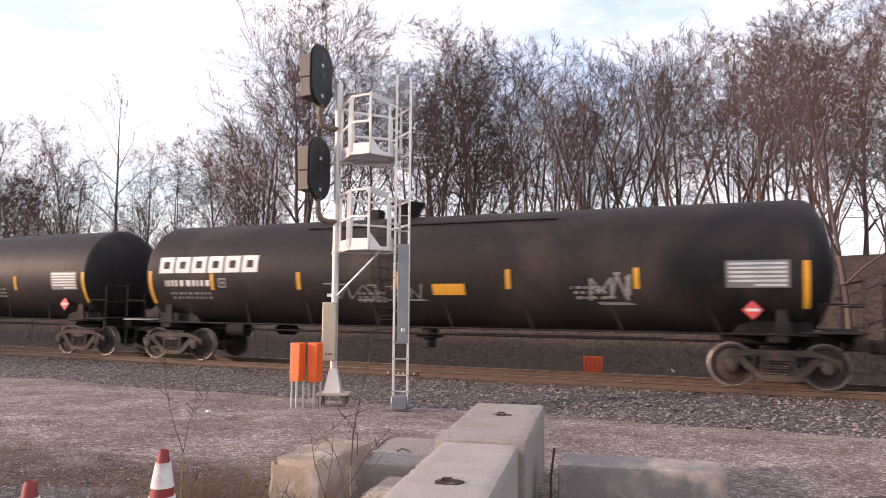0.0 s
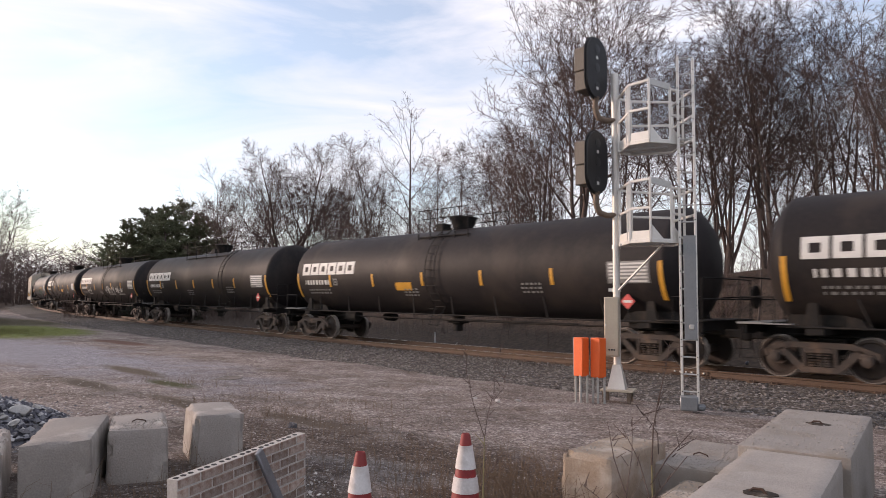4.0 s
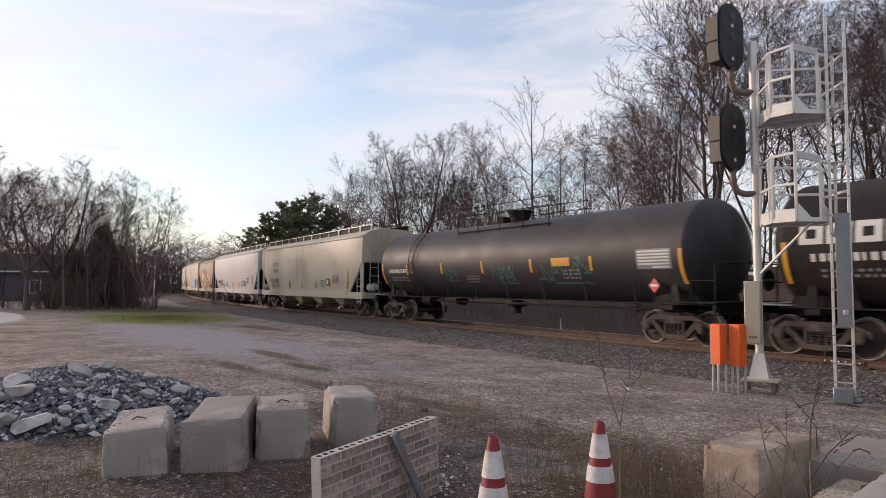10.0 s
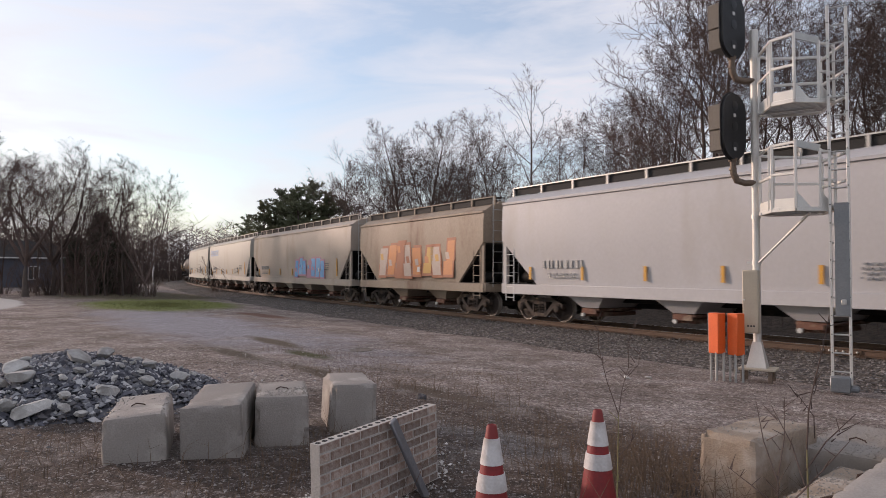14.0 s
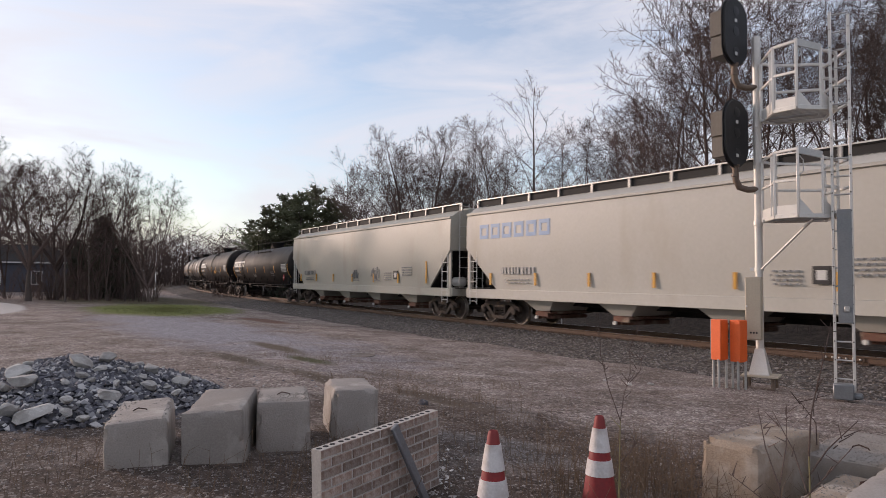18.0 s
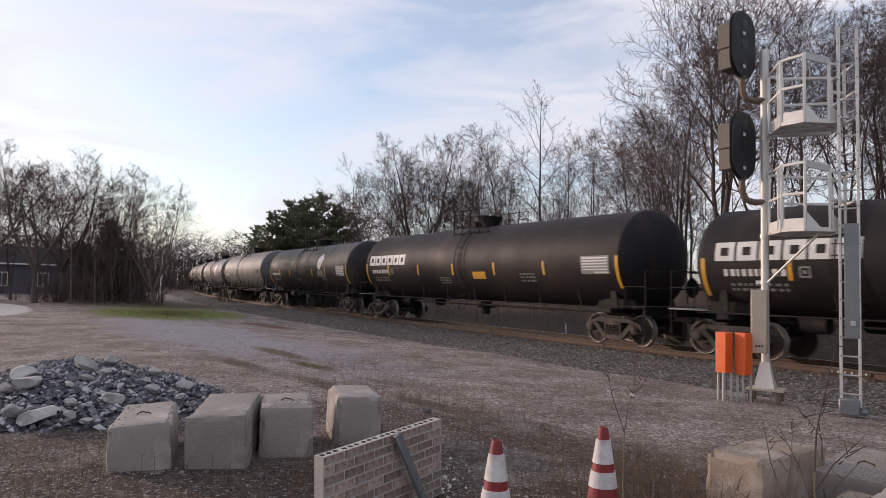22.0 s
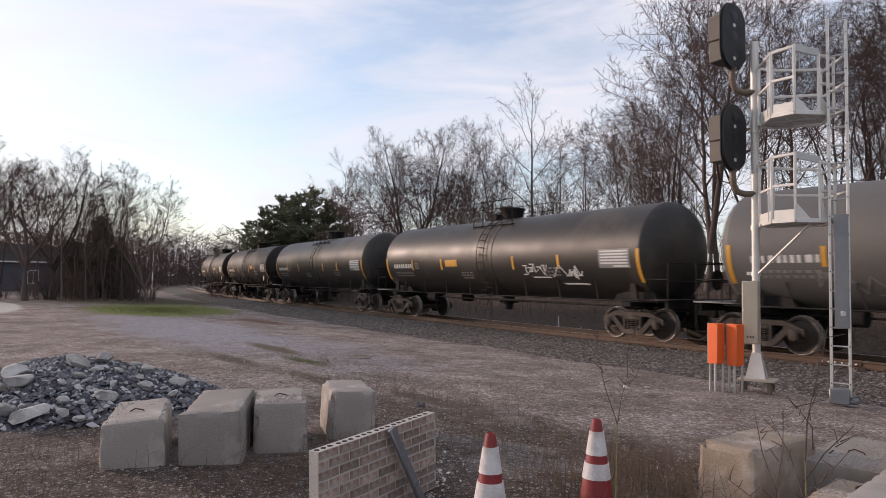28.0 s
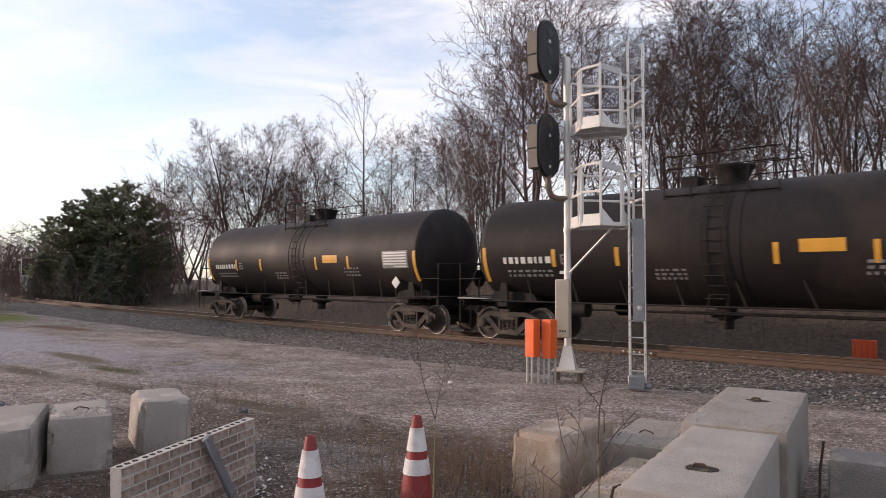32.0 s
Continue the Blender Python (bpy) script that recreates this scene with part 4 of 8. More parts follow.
    for k in range(n_strip):
        x = tip - 2.3 - (2 * tip - 5.6) * k / (n_strip - 1)
        part("reflective_strip", B.patch(MB(), x - 0.055, x + 0.055, zc - 0.50, zc - 0.04), M["yellow_mark"], car, "yellow reflective strip")
    if brand == "word":
        for k in range(6):
            x1 = tip - 0.36 - k * 0.60
            ring = MB()
            for a0, a1, b0, b1 in ((0, 0.53, 0.32, 0.45), (0, 0.53, -0.02, 0.11), (0, 0.15, 0.11, 0.32), (0.38, 0.53, 0.11, 0.32)):
                B.patch(ring, x1 - a1, x1 - a0, zc + b0, zc + b1)
            part("emblem", ring, M["white_mark"], car, "white block of the owner's wordmark")
    if brand == "leaf":
        x = -tip * 0.41
        mb = MB()
        rows = 11
        for k in range(rows):                    # a slanting leaf, row by row; the car's tail is +x
            u = (k + 0.5) / rows
            lead = float(np.interp(u, (0, 0.12, 0.6, 0.68, 1), (0.04, 0.32, 0.46, 0.40, -0.06)))
            back = float(np.interp(u, (0, 0.60, 0.70, 0.92, 1), (0.02, 0.46, 0.50, 0.24, 0.10)))
            B.patch(mb, x - 0.14 - back, x - 0.14 + lead, zc - 0.10 + 0.92 * k / rows, zc - 0.098 + 0.92 * (k + 1) / rows, 1)
        part("emblem", mb, M["white_mark"], car, "white leaf emblem")
        for k in range(3):
            part("emblem", B.patch(MB(), x - 0.64 + 0.33 * k, x - 0.36 + 0.33 * k, zc - 0.50, zc - 0.16), M["dim_mark"], car, "pale block of the owner's wordmark")
    mb = MB()
    bars(B.patch, mb, tip - 2.2, tip - 0.55, zc - 0.46, zc - 0.17, 1, rng, 1.0, 0.18)
    tagged(part("lettering", mb, M["white_mark"], car), "white unreadable number", kind="stuff")
    ring = MB()
    for a0, a1, b0, b1 in ((0, 0.26, 0.22, 0.26), (0, 0.26, 0.0, 0.04), (0, 0.035, 0.04, 0.22), (0.225, 0.26, 0.04, 0.22), (0.09, 0.17, 0.09, 0.17)):
        B.patch(ring, tip - 2.78 - a1 + 0.26, tip - 2.78 - a0 + 0.26, zc - 0.44 + b0, zc - 0.44 + b1, 2)
    part("test_stencil", ring, M["dim_mark"], car, "small square outlined stencil")
    for x0, x1, z0, z1, nr in ((tip - 2.2, tip - 0.7, zc - 0.78, zc - 0.54, 2), (-tip * 0.45 - 0.8, -tip * 0.45, zc - 0.75, zc - 0.40, 3), (tip * 0.10, tip * 0.10 + 0.8, zc - 0.85, zc - 0.55, 3)):
        mb = MB()
        bars(B.patch, mb, x0, x1, z0, z1, nr, rng)
        tagged(part("lettering", mb, M["dim_mark"], car), "faded unreadable stencils", kind="stuff")
    mb = MB()
    B.patch(mb, -tip + 0.30, -tip + 1.50, zc - 0.48, zc + 0.08)
    panel = part("data_panel", mb, M["dim_mark"], car, "pale stencilled data panel")
    for k in range(6):
        part("text_line", Barrel(r, zc, 0.010).patch(MB(), -tip + 0.36, -tip + 1.44 - 0.5 * (k == 0), zc - 0.45 + 0.088 * k, zc - 0.405 + 0.088 * k), M["white_mark"] if data != "dim" else M["under_black"], panel)
    if yellow_panel:
        part("warning_panel", B.patch(MB(), yellow_panel - 0.42, yellow_panel + 0.42, zc + panel_z, zc + panel_z + 0.27), M["yellow_mark"], car, "yellow warning panel")
    for sx, sz, sw, sh, sm in scrawls:
        mb = MB()
        scrawl(B.patch, mb, sx, zc + sz, sw, sh, rng, max(6, int(sw * 4)))
        part("graffiti", mb, M[sm], car, "spray-painted scrawl")
    if placard:
        x, zz = -tip + 1.0, 1.62
        mb = MB().prism([(x - 0.2, zz), (x, zz + 0.2), (x + 0.2, zz), (x, zz - 0.2)], 1.30, 1.315)
        part("placard", mb, M[placard], car, "diamond-shaped hazard placard")
        part("placard_stripe", MB().box(x, 1.319, zz, 0.24, 0.006, 0.06), M["white_mark"], car)
        part("placard_holder", MB().tube([(x, 1.29, zz - 0.2), (x, 1.29, 1.15)], 0.02, 6), M["under_black"], car)
    return car


def hopper_car(length, mat, rng, bays=4, top=4.62, emblem="", scrawls=(), murals=(), strips=True, light_sill=True, label=""):
    """A covered hopper with sloping ends, outlets below and a walkway on the roof."""
    car = empty("hopper_car", Matrix.Identity(4), label, "hopper car", "cars of the freight train")
    half = length / 2
    e = half - 0.55
    zs, eave = 1.22, top - 0.52
    W = 1.60
    # the body, lofted from station to station; its lower corners are cut by the slope sheets
    cut = 1.75
    zc = zs + 1.55
    st = [(-e, zc), (-e + cut, zs + 0.02), (-e + cut + 0.01, zs), (-e * 0.45, zs), (e * 0.45, zs), (e - cut - 0.01, zs), (e - cut, zs + 0.02), (e, zc)]

    def section(x, zb):
        hs = [zb, max(zb + 0.01, zs + 0.9), max(zb + 0.02, (zs + eave) / 2), eave - 0.35, eave]
        ys = [W - 0.10 + 0.10 * min(1, (q - zs) / 1.2) for q in hs[:3]] + [W - 0.01, W - 0.06]
        right = list(zip(ys, hs)) + [(W * 0.72, eave + 0.26), (W * 0.38, eave + 0.36), (0, eave + 0.38)]
        return [(x, y, z) for y, z in right] + [(x, -y, z) for y, z in right[-2::-1]]

    mb = MB()
    rows = [section(x, zb) for x, zb in st]
    n = len(rows[0])
    for q in rows:
        mb.v += q
    for k in range(len(rows) - 1):
        for i in range(n):
            a, b = k * n + i, k * n + (i + 1) % n
            mb.f.append((a, b, b + n, a + n))
    mb.f += [tuple(range(n))[::-1], tuple(range((len(rows) - 1) * n, len(rows) * n))]
    part("body", mb, mat, car, smooth=35)
    for sd in (-1, 1):
        part("side_sill", MB().box(0, sd * (W - 0.07), zs - 0.14, 2 * e, 0.12, 0.34, b=0.015), mat, car)
        part("eave_rail", MB().box(0, sd * (W - 0.03), eave - 0.02, 2 * e, 0.07, 0.09, b=0.01), mat, car)
        for sg in (-1, 1):
            part("corner_post", MB().prism([(sg * (e - 0.02), zs), (sg * (e - 0.22), zs), (sg * (e - 0.22), eave), (sg * (e - 0.02), eave)], sd * (W - 0.12), sd * (W - 0.05)), mat, car)
    for sg in (-1, 1):
        part("end_sill", MB().box(sg * (e + 0.02), 0, zs - 0.12, 0.14, 2 * W - 0.1, 0.34, b=0.02), mat, car)
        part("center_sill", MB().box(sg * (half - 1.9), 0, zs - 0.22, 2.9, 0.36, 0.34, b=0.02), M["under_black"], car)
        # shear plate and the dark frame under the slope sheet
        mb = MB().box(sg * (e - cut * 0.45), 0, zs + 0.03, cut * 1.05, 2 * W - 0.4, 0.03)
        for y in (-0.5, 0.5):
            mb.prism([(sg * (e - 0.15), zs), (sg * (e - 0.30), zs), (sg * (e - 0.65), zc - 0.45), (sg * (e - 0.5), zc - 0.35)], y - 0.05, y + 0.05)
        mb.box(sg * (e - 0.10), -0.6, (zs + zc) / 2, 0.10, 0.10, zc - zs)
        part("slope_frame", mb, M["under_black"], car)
        part("air_tank", MB().lathe([(sg * (e - 0.95), 0.12), (sg * (e - 0.90), 0.2), (sg * (e - 0.35), 0.2), (sg * (e - 0.30), 0.12)], 14, "x", (0, 0.75, zs + 0.28)), M["white_mark"] if sg < 0 and light_sill else M["under_black"], car)
        for sd in (-1, 1):
            put_ladder(car, sg * (e - 0.42), sd * (W - 0.02), zs - 0.55, zs + 1.55, 0.42, 6, M["white_mark"] if light_sill else mat)
        put_ladder(car, sg * (e + 0.1), 0.975, zs - 0.1, top + 0.05, 0.45, 9, M["galv"], True)
        # the black sheet that slopes inward under the hopper's end
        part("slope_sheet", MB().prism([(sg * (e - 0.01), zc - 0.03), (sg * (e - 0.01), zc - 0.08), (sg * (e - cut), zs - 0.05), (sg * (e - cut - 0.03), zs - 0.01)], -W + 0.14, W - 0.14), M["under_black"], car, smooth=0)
        add_truck(car, sg * (half - 1.94))
        add_coupler(car, sg * (half - 0.32), sg)
    # outlets
    span = 2 * (e - cut) - 0.6
    w = span / bays
    for k in range(bays):
        x = -span / 2 + w * (k + 0.5)
        hb = min(w * 0.36, 1.0)
        mb = MB()
        v = [(x - hb, -1.40, zs - 0.1), (x + hb, -1.40, zs - 0.1), (x + hb, 1.46, zs - 0.1), (x - hb, 1.46, zs - 0.1), (x - 0.34, -1.0, 0.56), (x + 0.34, -1.0, 0.56), (x + 0.34, 1.12, 0.56), (x - 0.34, 1.12, 0.56)]
        mb.add(v, [(0, 1, 2, 3), (4, 7, 6, 5), (0, 4, 5, 1), (1, 5, 6, 2), (2, 6, 7, 3), (3, 7, 4, 0)])
        part("outlet_hopper", mb, mat, car, smooth=0)
        mb = MB().box(x, 0.1, 0.50, 0.74, 2.0, 0.08, b=0.02).box(x, 0.1, 0.36, 0.5, 1.7, 0.14, b=0.03).lathe([(1.00, 0.06), (1.18, 0.07)], 10, "y", (x + 0.2, 0, 0.34)).box(x, 1.14, 0.44, 0.62, 0.06, 0.14, b=0.01)
        part("outlet_gate", mb, M["gate_rust"], car)
        part("gate_cap", MB().lathe([(1.18, 0.06), (1.25, 0.06)], 12, "y", (x + 0.2, 0, 0.34)), M["white_mark"], car)
    part("center_sill", MB().box(0, 0, zs - 0.28, 2 * (e - cut), 0.5, 0.44, b=0.02), M["under_black"], car)
    # black plates added between the outlets stand in for the shade under the car
    for k in range(bays + 1):
        x = -span / 2 + w * k
        part("bay_shade_plate", MB().prism([(x - w * 0.22, zs - 0.03), (x + w * 0.22, zs - 0.03), (x + w * 0.40, 0.52), (x - w * 0.40, 0.52)], -0.62, -0.55), M["under_black"], car)
    # roof: hatches, walkway and its stanchions
    part("hatch_cover", MB().box(0, 0, eave + 0.44, 2 * e - 1.4, 0.62, 0.10, b=0.03), mat, car)
    for sd in (-1, 1):
        mb = MB().box(0, sd * 0.85, top + 0.02, 2 * e + 0.2, 0.36, 0.035, b=0.004)
        part("running_board", mb, M["walkway"], car)
        mb = MB()
        m = int(length / 1.5)
        for k in range(m + 1):
            x = -e + 2 * e * k / m
            mb.box(x, sd * 1.05, top - 0.16, 0.07, 0.05, 0.40, b=0.006)
        part("toe_board", MB().box(0, sd * 0.98, top - 0.10, 2 * e, 0.03, 0.22), M["walkway"], car)
        mb.box(0, sd * 1.05, top + 0.05, 2 * e, 0.03, 0.035)
        part("board_bracket", mb, M["galv"] if light_sill else mat, car)
    # markings on the yard side
    def flat(mb, x0, x1, z0, z1, n=1, skew=0.0, lift=0.0):
        y = W + 0.006 + lift
        v = [(x0, y, z0), (x1, y, z0), (x1 + skew, y, z1), (x0 + skew, y, z1), (x0, y - 0.03, z0), (x1, y - 0.03, z0), (x1 + skew, y - 0.03, z1), (x0 + skew, y - 0.03, z1)]
        return mb.add(v, [(0, 1, 2, 3), (4, 7, 6, 5), (0, 4, 5, 1), (1, 5, 6, 2), (2, 6, 7, 3), (3, 7, 4, 0)])

    if strips:
        for k in range(7):
            x = -e + 1.9 + (2 * e - 3.4) * k / 6
            tall = 0.95 if k == 0 else 0.42
            part("reflective_strip", flat(MB(), x - 0.05, x + 0.05, zs + 0.20, zs + 0.20 + tall), M["yellow_mark"], car, "yellow reflective strip")
    mb = MB()
    bars(flat, mb, e - 3.9, e - 2.1, zs + 0.50, zs + 0.90, 1, rng, 1.0, 0.20)
    tagged(part("lettering", mb, M["steel_grey"], car), "dark unreadable number", kind="stuff")
    for x0, x1, z0, z1, nr in ((e - 3.6, e - 2.3, zs + 0.25, zs + 0.45, 2), (-e + 3.2, -e + 4.1, zs + 0.5, zs + 0.95, 4), (-e + 5.2, -e + 5.9, zs + 0.3, zs + 0.7, 4)):
        mb = MB()
        bars(flat, mb, x0, x1, z0, z1, nr, rng)
        tagged(part("lettering", mb, M["steel_grey"], car), "dark unreadable stencils", kind="stuff")
    part("tag_plate", flat(MB(), -e + 4.5, -e + 4.9, zs + 0.35, zs + 0.75), M["signal_black"], car, "small black identification plate")
    part("tag_inset", MB().box(-e + 4.7, W + 0.010, zs + 0.55, 0.22, 0.006, 0.22), M["white_mark"], car)
    if emblem == "word":
        for k in range(6):
            x = e - 0.85 - k * 0.66
            part("emblem", flat(MB(), x - 0.52, x, eave - 1.0, eave - 0.87), M["blue_mark"], car, "pale blue bar of the owner's wordmark")
            part("emblem", flat(MB(), x - 0.52, x, eave - 0.60, eave - 0.47), M["blue_mark"], car, "pale blue bar of the owner's wordmark")
            for q in (0.0, 0.40):
                part("emblem", flat(MB(), x - 0.12 - q, x - q, eave - 0.87, eave - 0.60), M["blue_mark"], car, "pale blue bar of the owner's wordmark")
    if emblem == "block":
        mb = MB()
        bars(flat, mb, e - 3.9, e - 2.6, zs + 1.15, zs + 1.95, 2, rng, 1.1, 0.24)
        tagged(part("lettering", mb, M["steel_grey"], car), "large dark grey unreadable number", kind="stuff")
    for sx, sz, sw, sh, sm in scrawls:
        mb = MB()
        scrawl(flat, mb, sx, zs + sz, sw, sh, rng, max(8, int(sw * 3)))
        part("graffiti", mb, M[sm], car, "spray-painted scrawl")
    for sx, sz, sw, sh, mats in murals:
        mural(flat, car, sx, zs + sz, sw, sh, mats, rng)
    return car


SPEED = 12.04
COUPLINGS = [-30.8, -11.5, 8.6, 28.4, 48.1, 67.3, 85.85, 104.4, 123.7, 143.4, 162.3, 181.2, 192.8, 212.5, 231.7, 251.6, 270.6, 290.2, 307.6, 325.0, 341.8, 359.5, 376.3, 392.0, 407.8]
CARS = []


def build_train():
    rng = random.Random(11)
    L = [b - a for a, b in zip(COUPLINGS, COUPLINGS[1:])]
    word = "black tank car with white wordmark and yellow reflective strips"
    k = M["tank_black"]
    made = [
        tank_car(L[0], k, rng, "word", label=word),
        tank_car(L[1], k, rng, "word", rail_len=7.0, rails=False, dome=0.9, yellow_panel=-0.9, scrawls=((-0.2, -0.75, 2.6, 0.4, "dim_mark"), (-5.2, -0.8, 0.9, 0.7, "dim_mark")), placard="red_mark", label="black tank car with white wordmark and a red hazard placard"),
        tank_car(L[2], k, rng, "word", rail_len=2.4, yellow_panel=1.6, placard="red_mark", label=word),
        tank_car(L[3], k, rng, "word", rail_len=2.4, placard="red_mark", label=word),
        tank_car(L[4], k, rng, "word", rail_len=2.4, yellow_panel=1.5, placard="red_mark", label=word),
        tank_car(L[5], k, rng, "word", rail_len=5.5, ladder=-3.2, placard="red_mark", label=word),
        tank_car(L[6], k, rng, "word", rail_len=5.0, scrawls=((-2.6, -0.8, 2.4, 0.55, "white_mark"), (-5.0, -0.8, 1.9, 0.55, "white_mark"), (4.2, -0.75, 1.2, 0.4, "white_mark")), placard="red_mark", label="black tank car with white wordmark and white graffiti"),
        tank_car(L[7], k, rng, "word", rail_len=5.5, dome=-0.6, ladder=4.6, yellow_panel=-1.2, placard="red_mark", label=word),
        tank_car(L[8], M["tank_slate"], rng, "", rail_len=5.5, ladder=5.6, yellow_panel=-3.8, panel_z=-0.32, placard="red_mark", scrawls=((-5.0, -0.85, 2.2, 0.8, "green_spray"), (-1.4, -0.85, 1.3, 0.7, "green_spray"), (2.2, -0.75, 0.9, 0.5, "green_spray")), label="slate grey tank car with faint green graffiti"),
        hopper_car(L[9], M["hopper_cream"], rng, 4, emblem="block", label="cream covered hopper car with four outlets"),
        hopper_car(L[10], M["hopper_blue"], rng, 4, label="pale blue-grey covered hopper car with four outlets"),
        hopper_car(L[11], M["hopper_tan"], rng, 2, top=4.45, murals=((-3.3, 0.10, 6.5, 1.75, ("orange_paint", "pale_paint", "amber_paint", "orange_paint", "pale_paint", "rust_paint")),), strips=False, light_sill=False, label="short tan hopper car with orange graffiti"),
        hopper_car(L[12], M["hopper_grey"], rng, 4, murals=((-5.6, 0.02, 5.3, 1.35, ("blue_spray", "sky_paint", "blue_spray", "rose_paint")),), light_sill=False, label="grey-tan covered hopper car with blue and pink graffiti"),
        hopper_car(L[13], M["hopper_white"], rng, 4, emblem="word", label="off-white covered hopper car with a blue wordmark"),
        hopper_car(L[14], M["hopper_light"], rng, 4, scrawls=((-3.0, 0.3, 0.9, 0.6, "steel_grey"), (-0.6, 0.3, 0.8, 0.5, "steel_grey")), label="light grey covered hopper car with yellow strips"),
        tank_car(L[15], k, rng, "word", r=1.39, zc=2.46, rail_len=4.6, dome=-0.8, ladder=4.6, placard="red_mark", label=word),
        tank_car(L[16], k, rng, "word", r=1.53, zc=2.60, rail_len=2.4, yellow_panel=-1.3, label=word),
        tank_car(L[17], M["tank_brown"], rng, "leaf", rail_len=2.4, waist=True, ladder=1.2, label="brownish black tank car with a white leaf emblem"),
        tank_car(L[18], M["tank_grey"], rng, "", r=1.54, zc=2.61, rail_len=2.6, waist=True, ladder=0.9, data="dim", label="dull grey tank car with yellow strips"),
        tank_car(L[19], M["tank_grey"], rng, "leaf", rail_len=2.6, waist=True, data="dim", scrawls=((0.5, -1.1, 4.5, 0.5, "dim_mark"),), label="dull grey tank car with a white leaf emblem"),
        tank_car(L[20], M["tank_darkgrey"], rng, "", rail_len=2.4, waist=True, yellow_panel=2.1, panel_z=-0.36, scrawls=((-3.6, -0.75, 1.1, 0.45, "white_mark"), (-5.2, -0.95, 1.4, 0.6, "white_mark")), label="dark grey tank car with white graffiti"),
        tank_car(L[21], M["tank_darkgrey"], rng, "", rail_len=2.6, waist=True, label="dark grey-brown tank car with yellow strips"),
        tank_car(L[22], k, rng, "", rail_len=2.6, waist=True, yellow_panel=-2.2, panel_z=-0.26, placard="white_mark", label="black tank car with yellow panels and strips"),
        tank_car(L[23], k, rng, "", rail_len=2.6, waist=True, yellow_panel=-2.2, panel_z=-0.26, scrawls=((-0.6, -0.05, 1.0, 0.8, "dim_mark"),), placard="white_mark", label="last black tank car with yellow panel and faint graffiti"),
    ]
    for car, a, b in zip(made, COUPLINGS, COUPLINGS[1:]):
        CARS.append((car, (a + b) / 2, (b - a) / 2 - 1.94))


build_train()


def travelled(t):
    """Metres the train has run after t seconds; it loses a little speed at first."""
    return SPEED * t - 1.8 * (max(0.0, 1 - t / 3.0) ** 2 - 1)


def car_pose(mid, reach, t):
    """Where a car stands at t seconds: both its trucks on the line."""
    s = mid + 1.8 - travelled(t)
    (p, _), (q, _) = line_at(s - reach), line_at(s + reach)
    d = q - p
    return Matrix.Translation(((p.x + q.x) / 2, (p.y + q.y) / 2, RAIL_Z)) @ Matrix.Rotation(math.atan2(d.y, d.x), 4, "Z")


def motions():
    times = [0, 0.1, 0.5, 1.0, 1.5, 2.0, 2.5] + [float(i) for i in range(3, 32)] + [31.5, 31.9, 32.0]
    for car, mid, reach in CARS:
        walk(car, [(t, car_pose(mid, reach, t)) for t in times])
    # the wheels roll: one action for the leading axles of all trucks, one for the trailing
    for key, dx in (("lead", -0.889), ("trail", 0.889)):
        first, *rest = WHEELS[key]
        rows = []
        for i in range(961):
            t = i / FPS
            a = -travelled(t) / WHEEL_R
            rows.append((t, Matrix.Translation((dx, 0, WHEEL_R)) @ Matrix.Rotation(a, 4, "Y")))
        walk(first, rows)
        for w in rest:
            w.rotation_mode = "QUATERNION"
            w.animation_data_create()
            w.animation_data.action = first.animation_data.action
            w.animation_data.action_slot = first.animation_data.action_slot

# ---- trees ----
def ray_place(az, dist):
    """A point on the ground by its direction (degrees left of +y) and distance from the origin."""
    a = radians(az)
    return -math.sin(a) * dist, math.cos(a) * dist


def spike(mb, a, b, r):
    """A three-sided twig that ends in a point."""
    d = (b - a).normalized()
    o = d.orthogonal().normalized() * r
    q = d.cross(o)
    mb.add([a + o, a - o * 0.5 + q * 0.87, a - o * 0.5 - q * 0.87, b], [(0, 1, 3), (1, 2, 3), (2, 0, 3)])


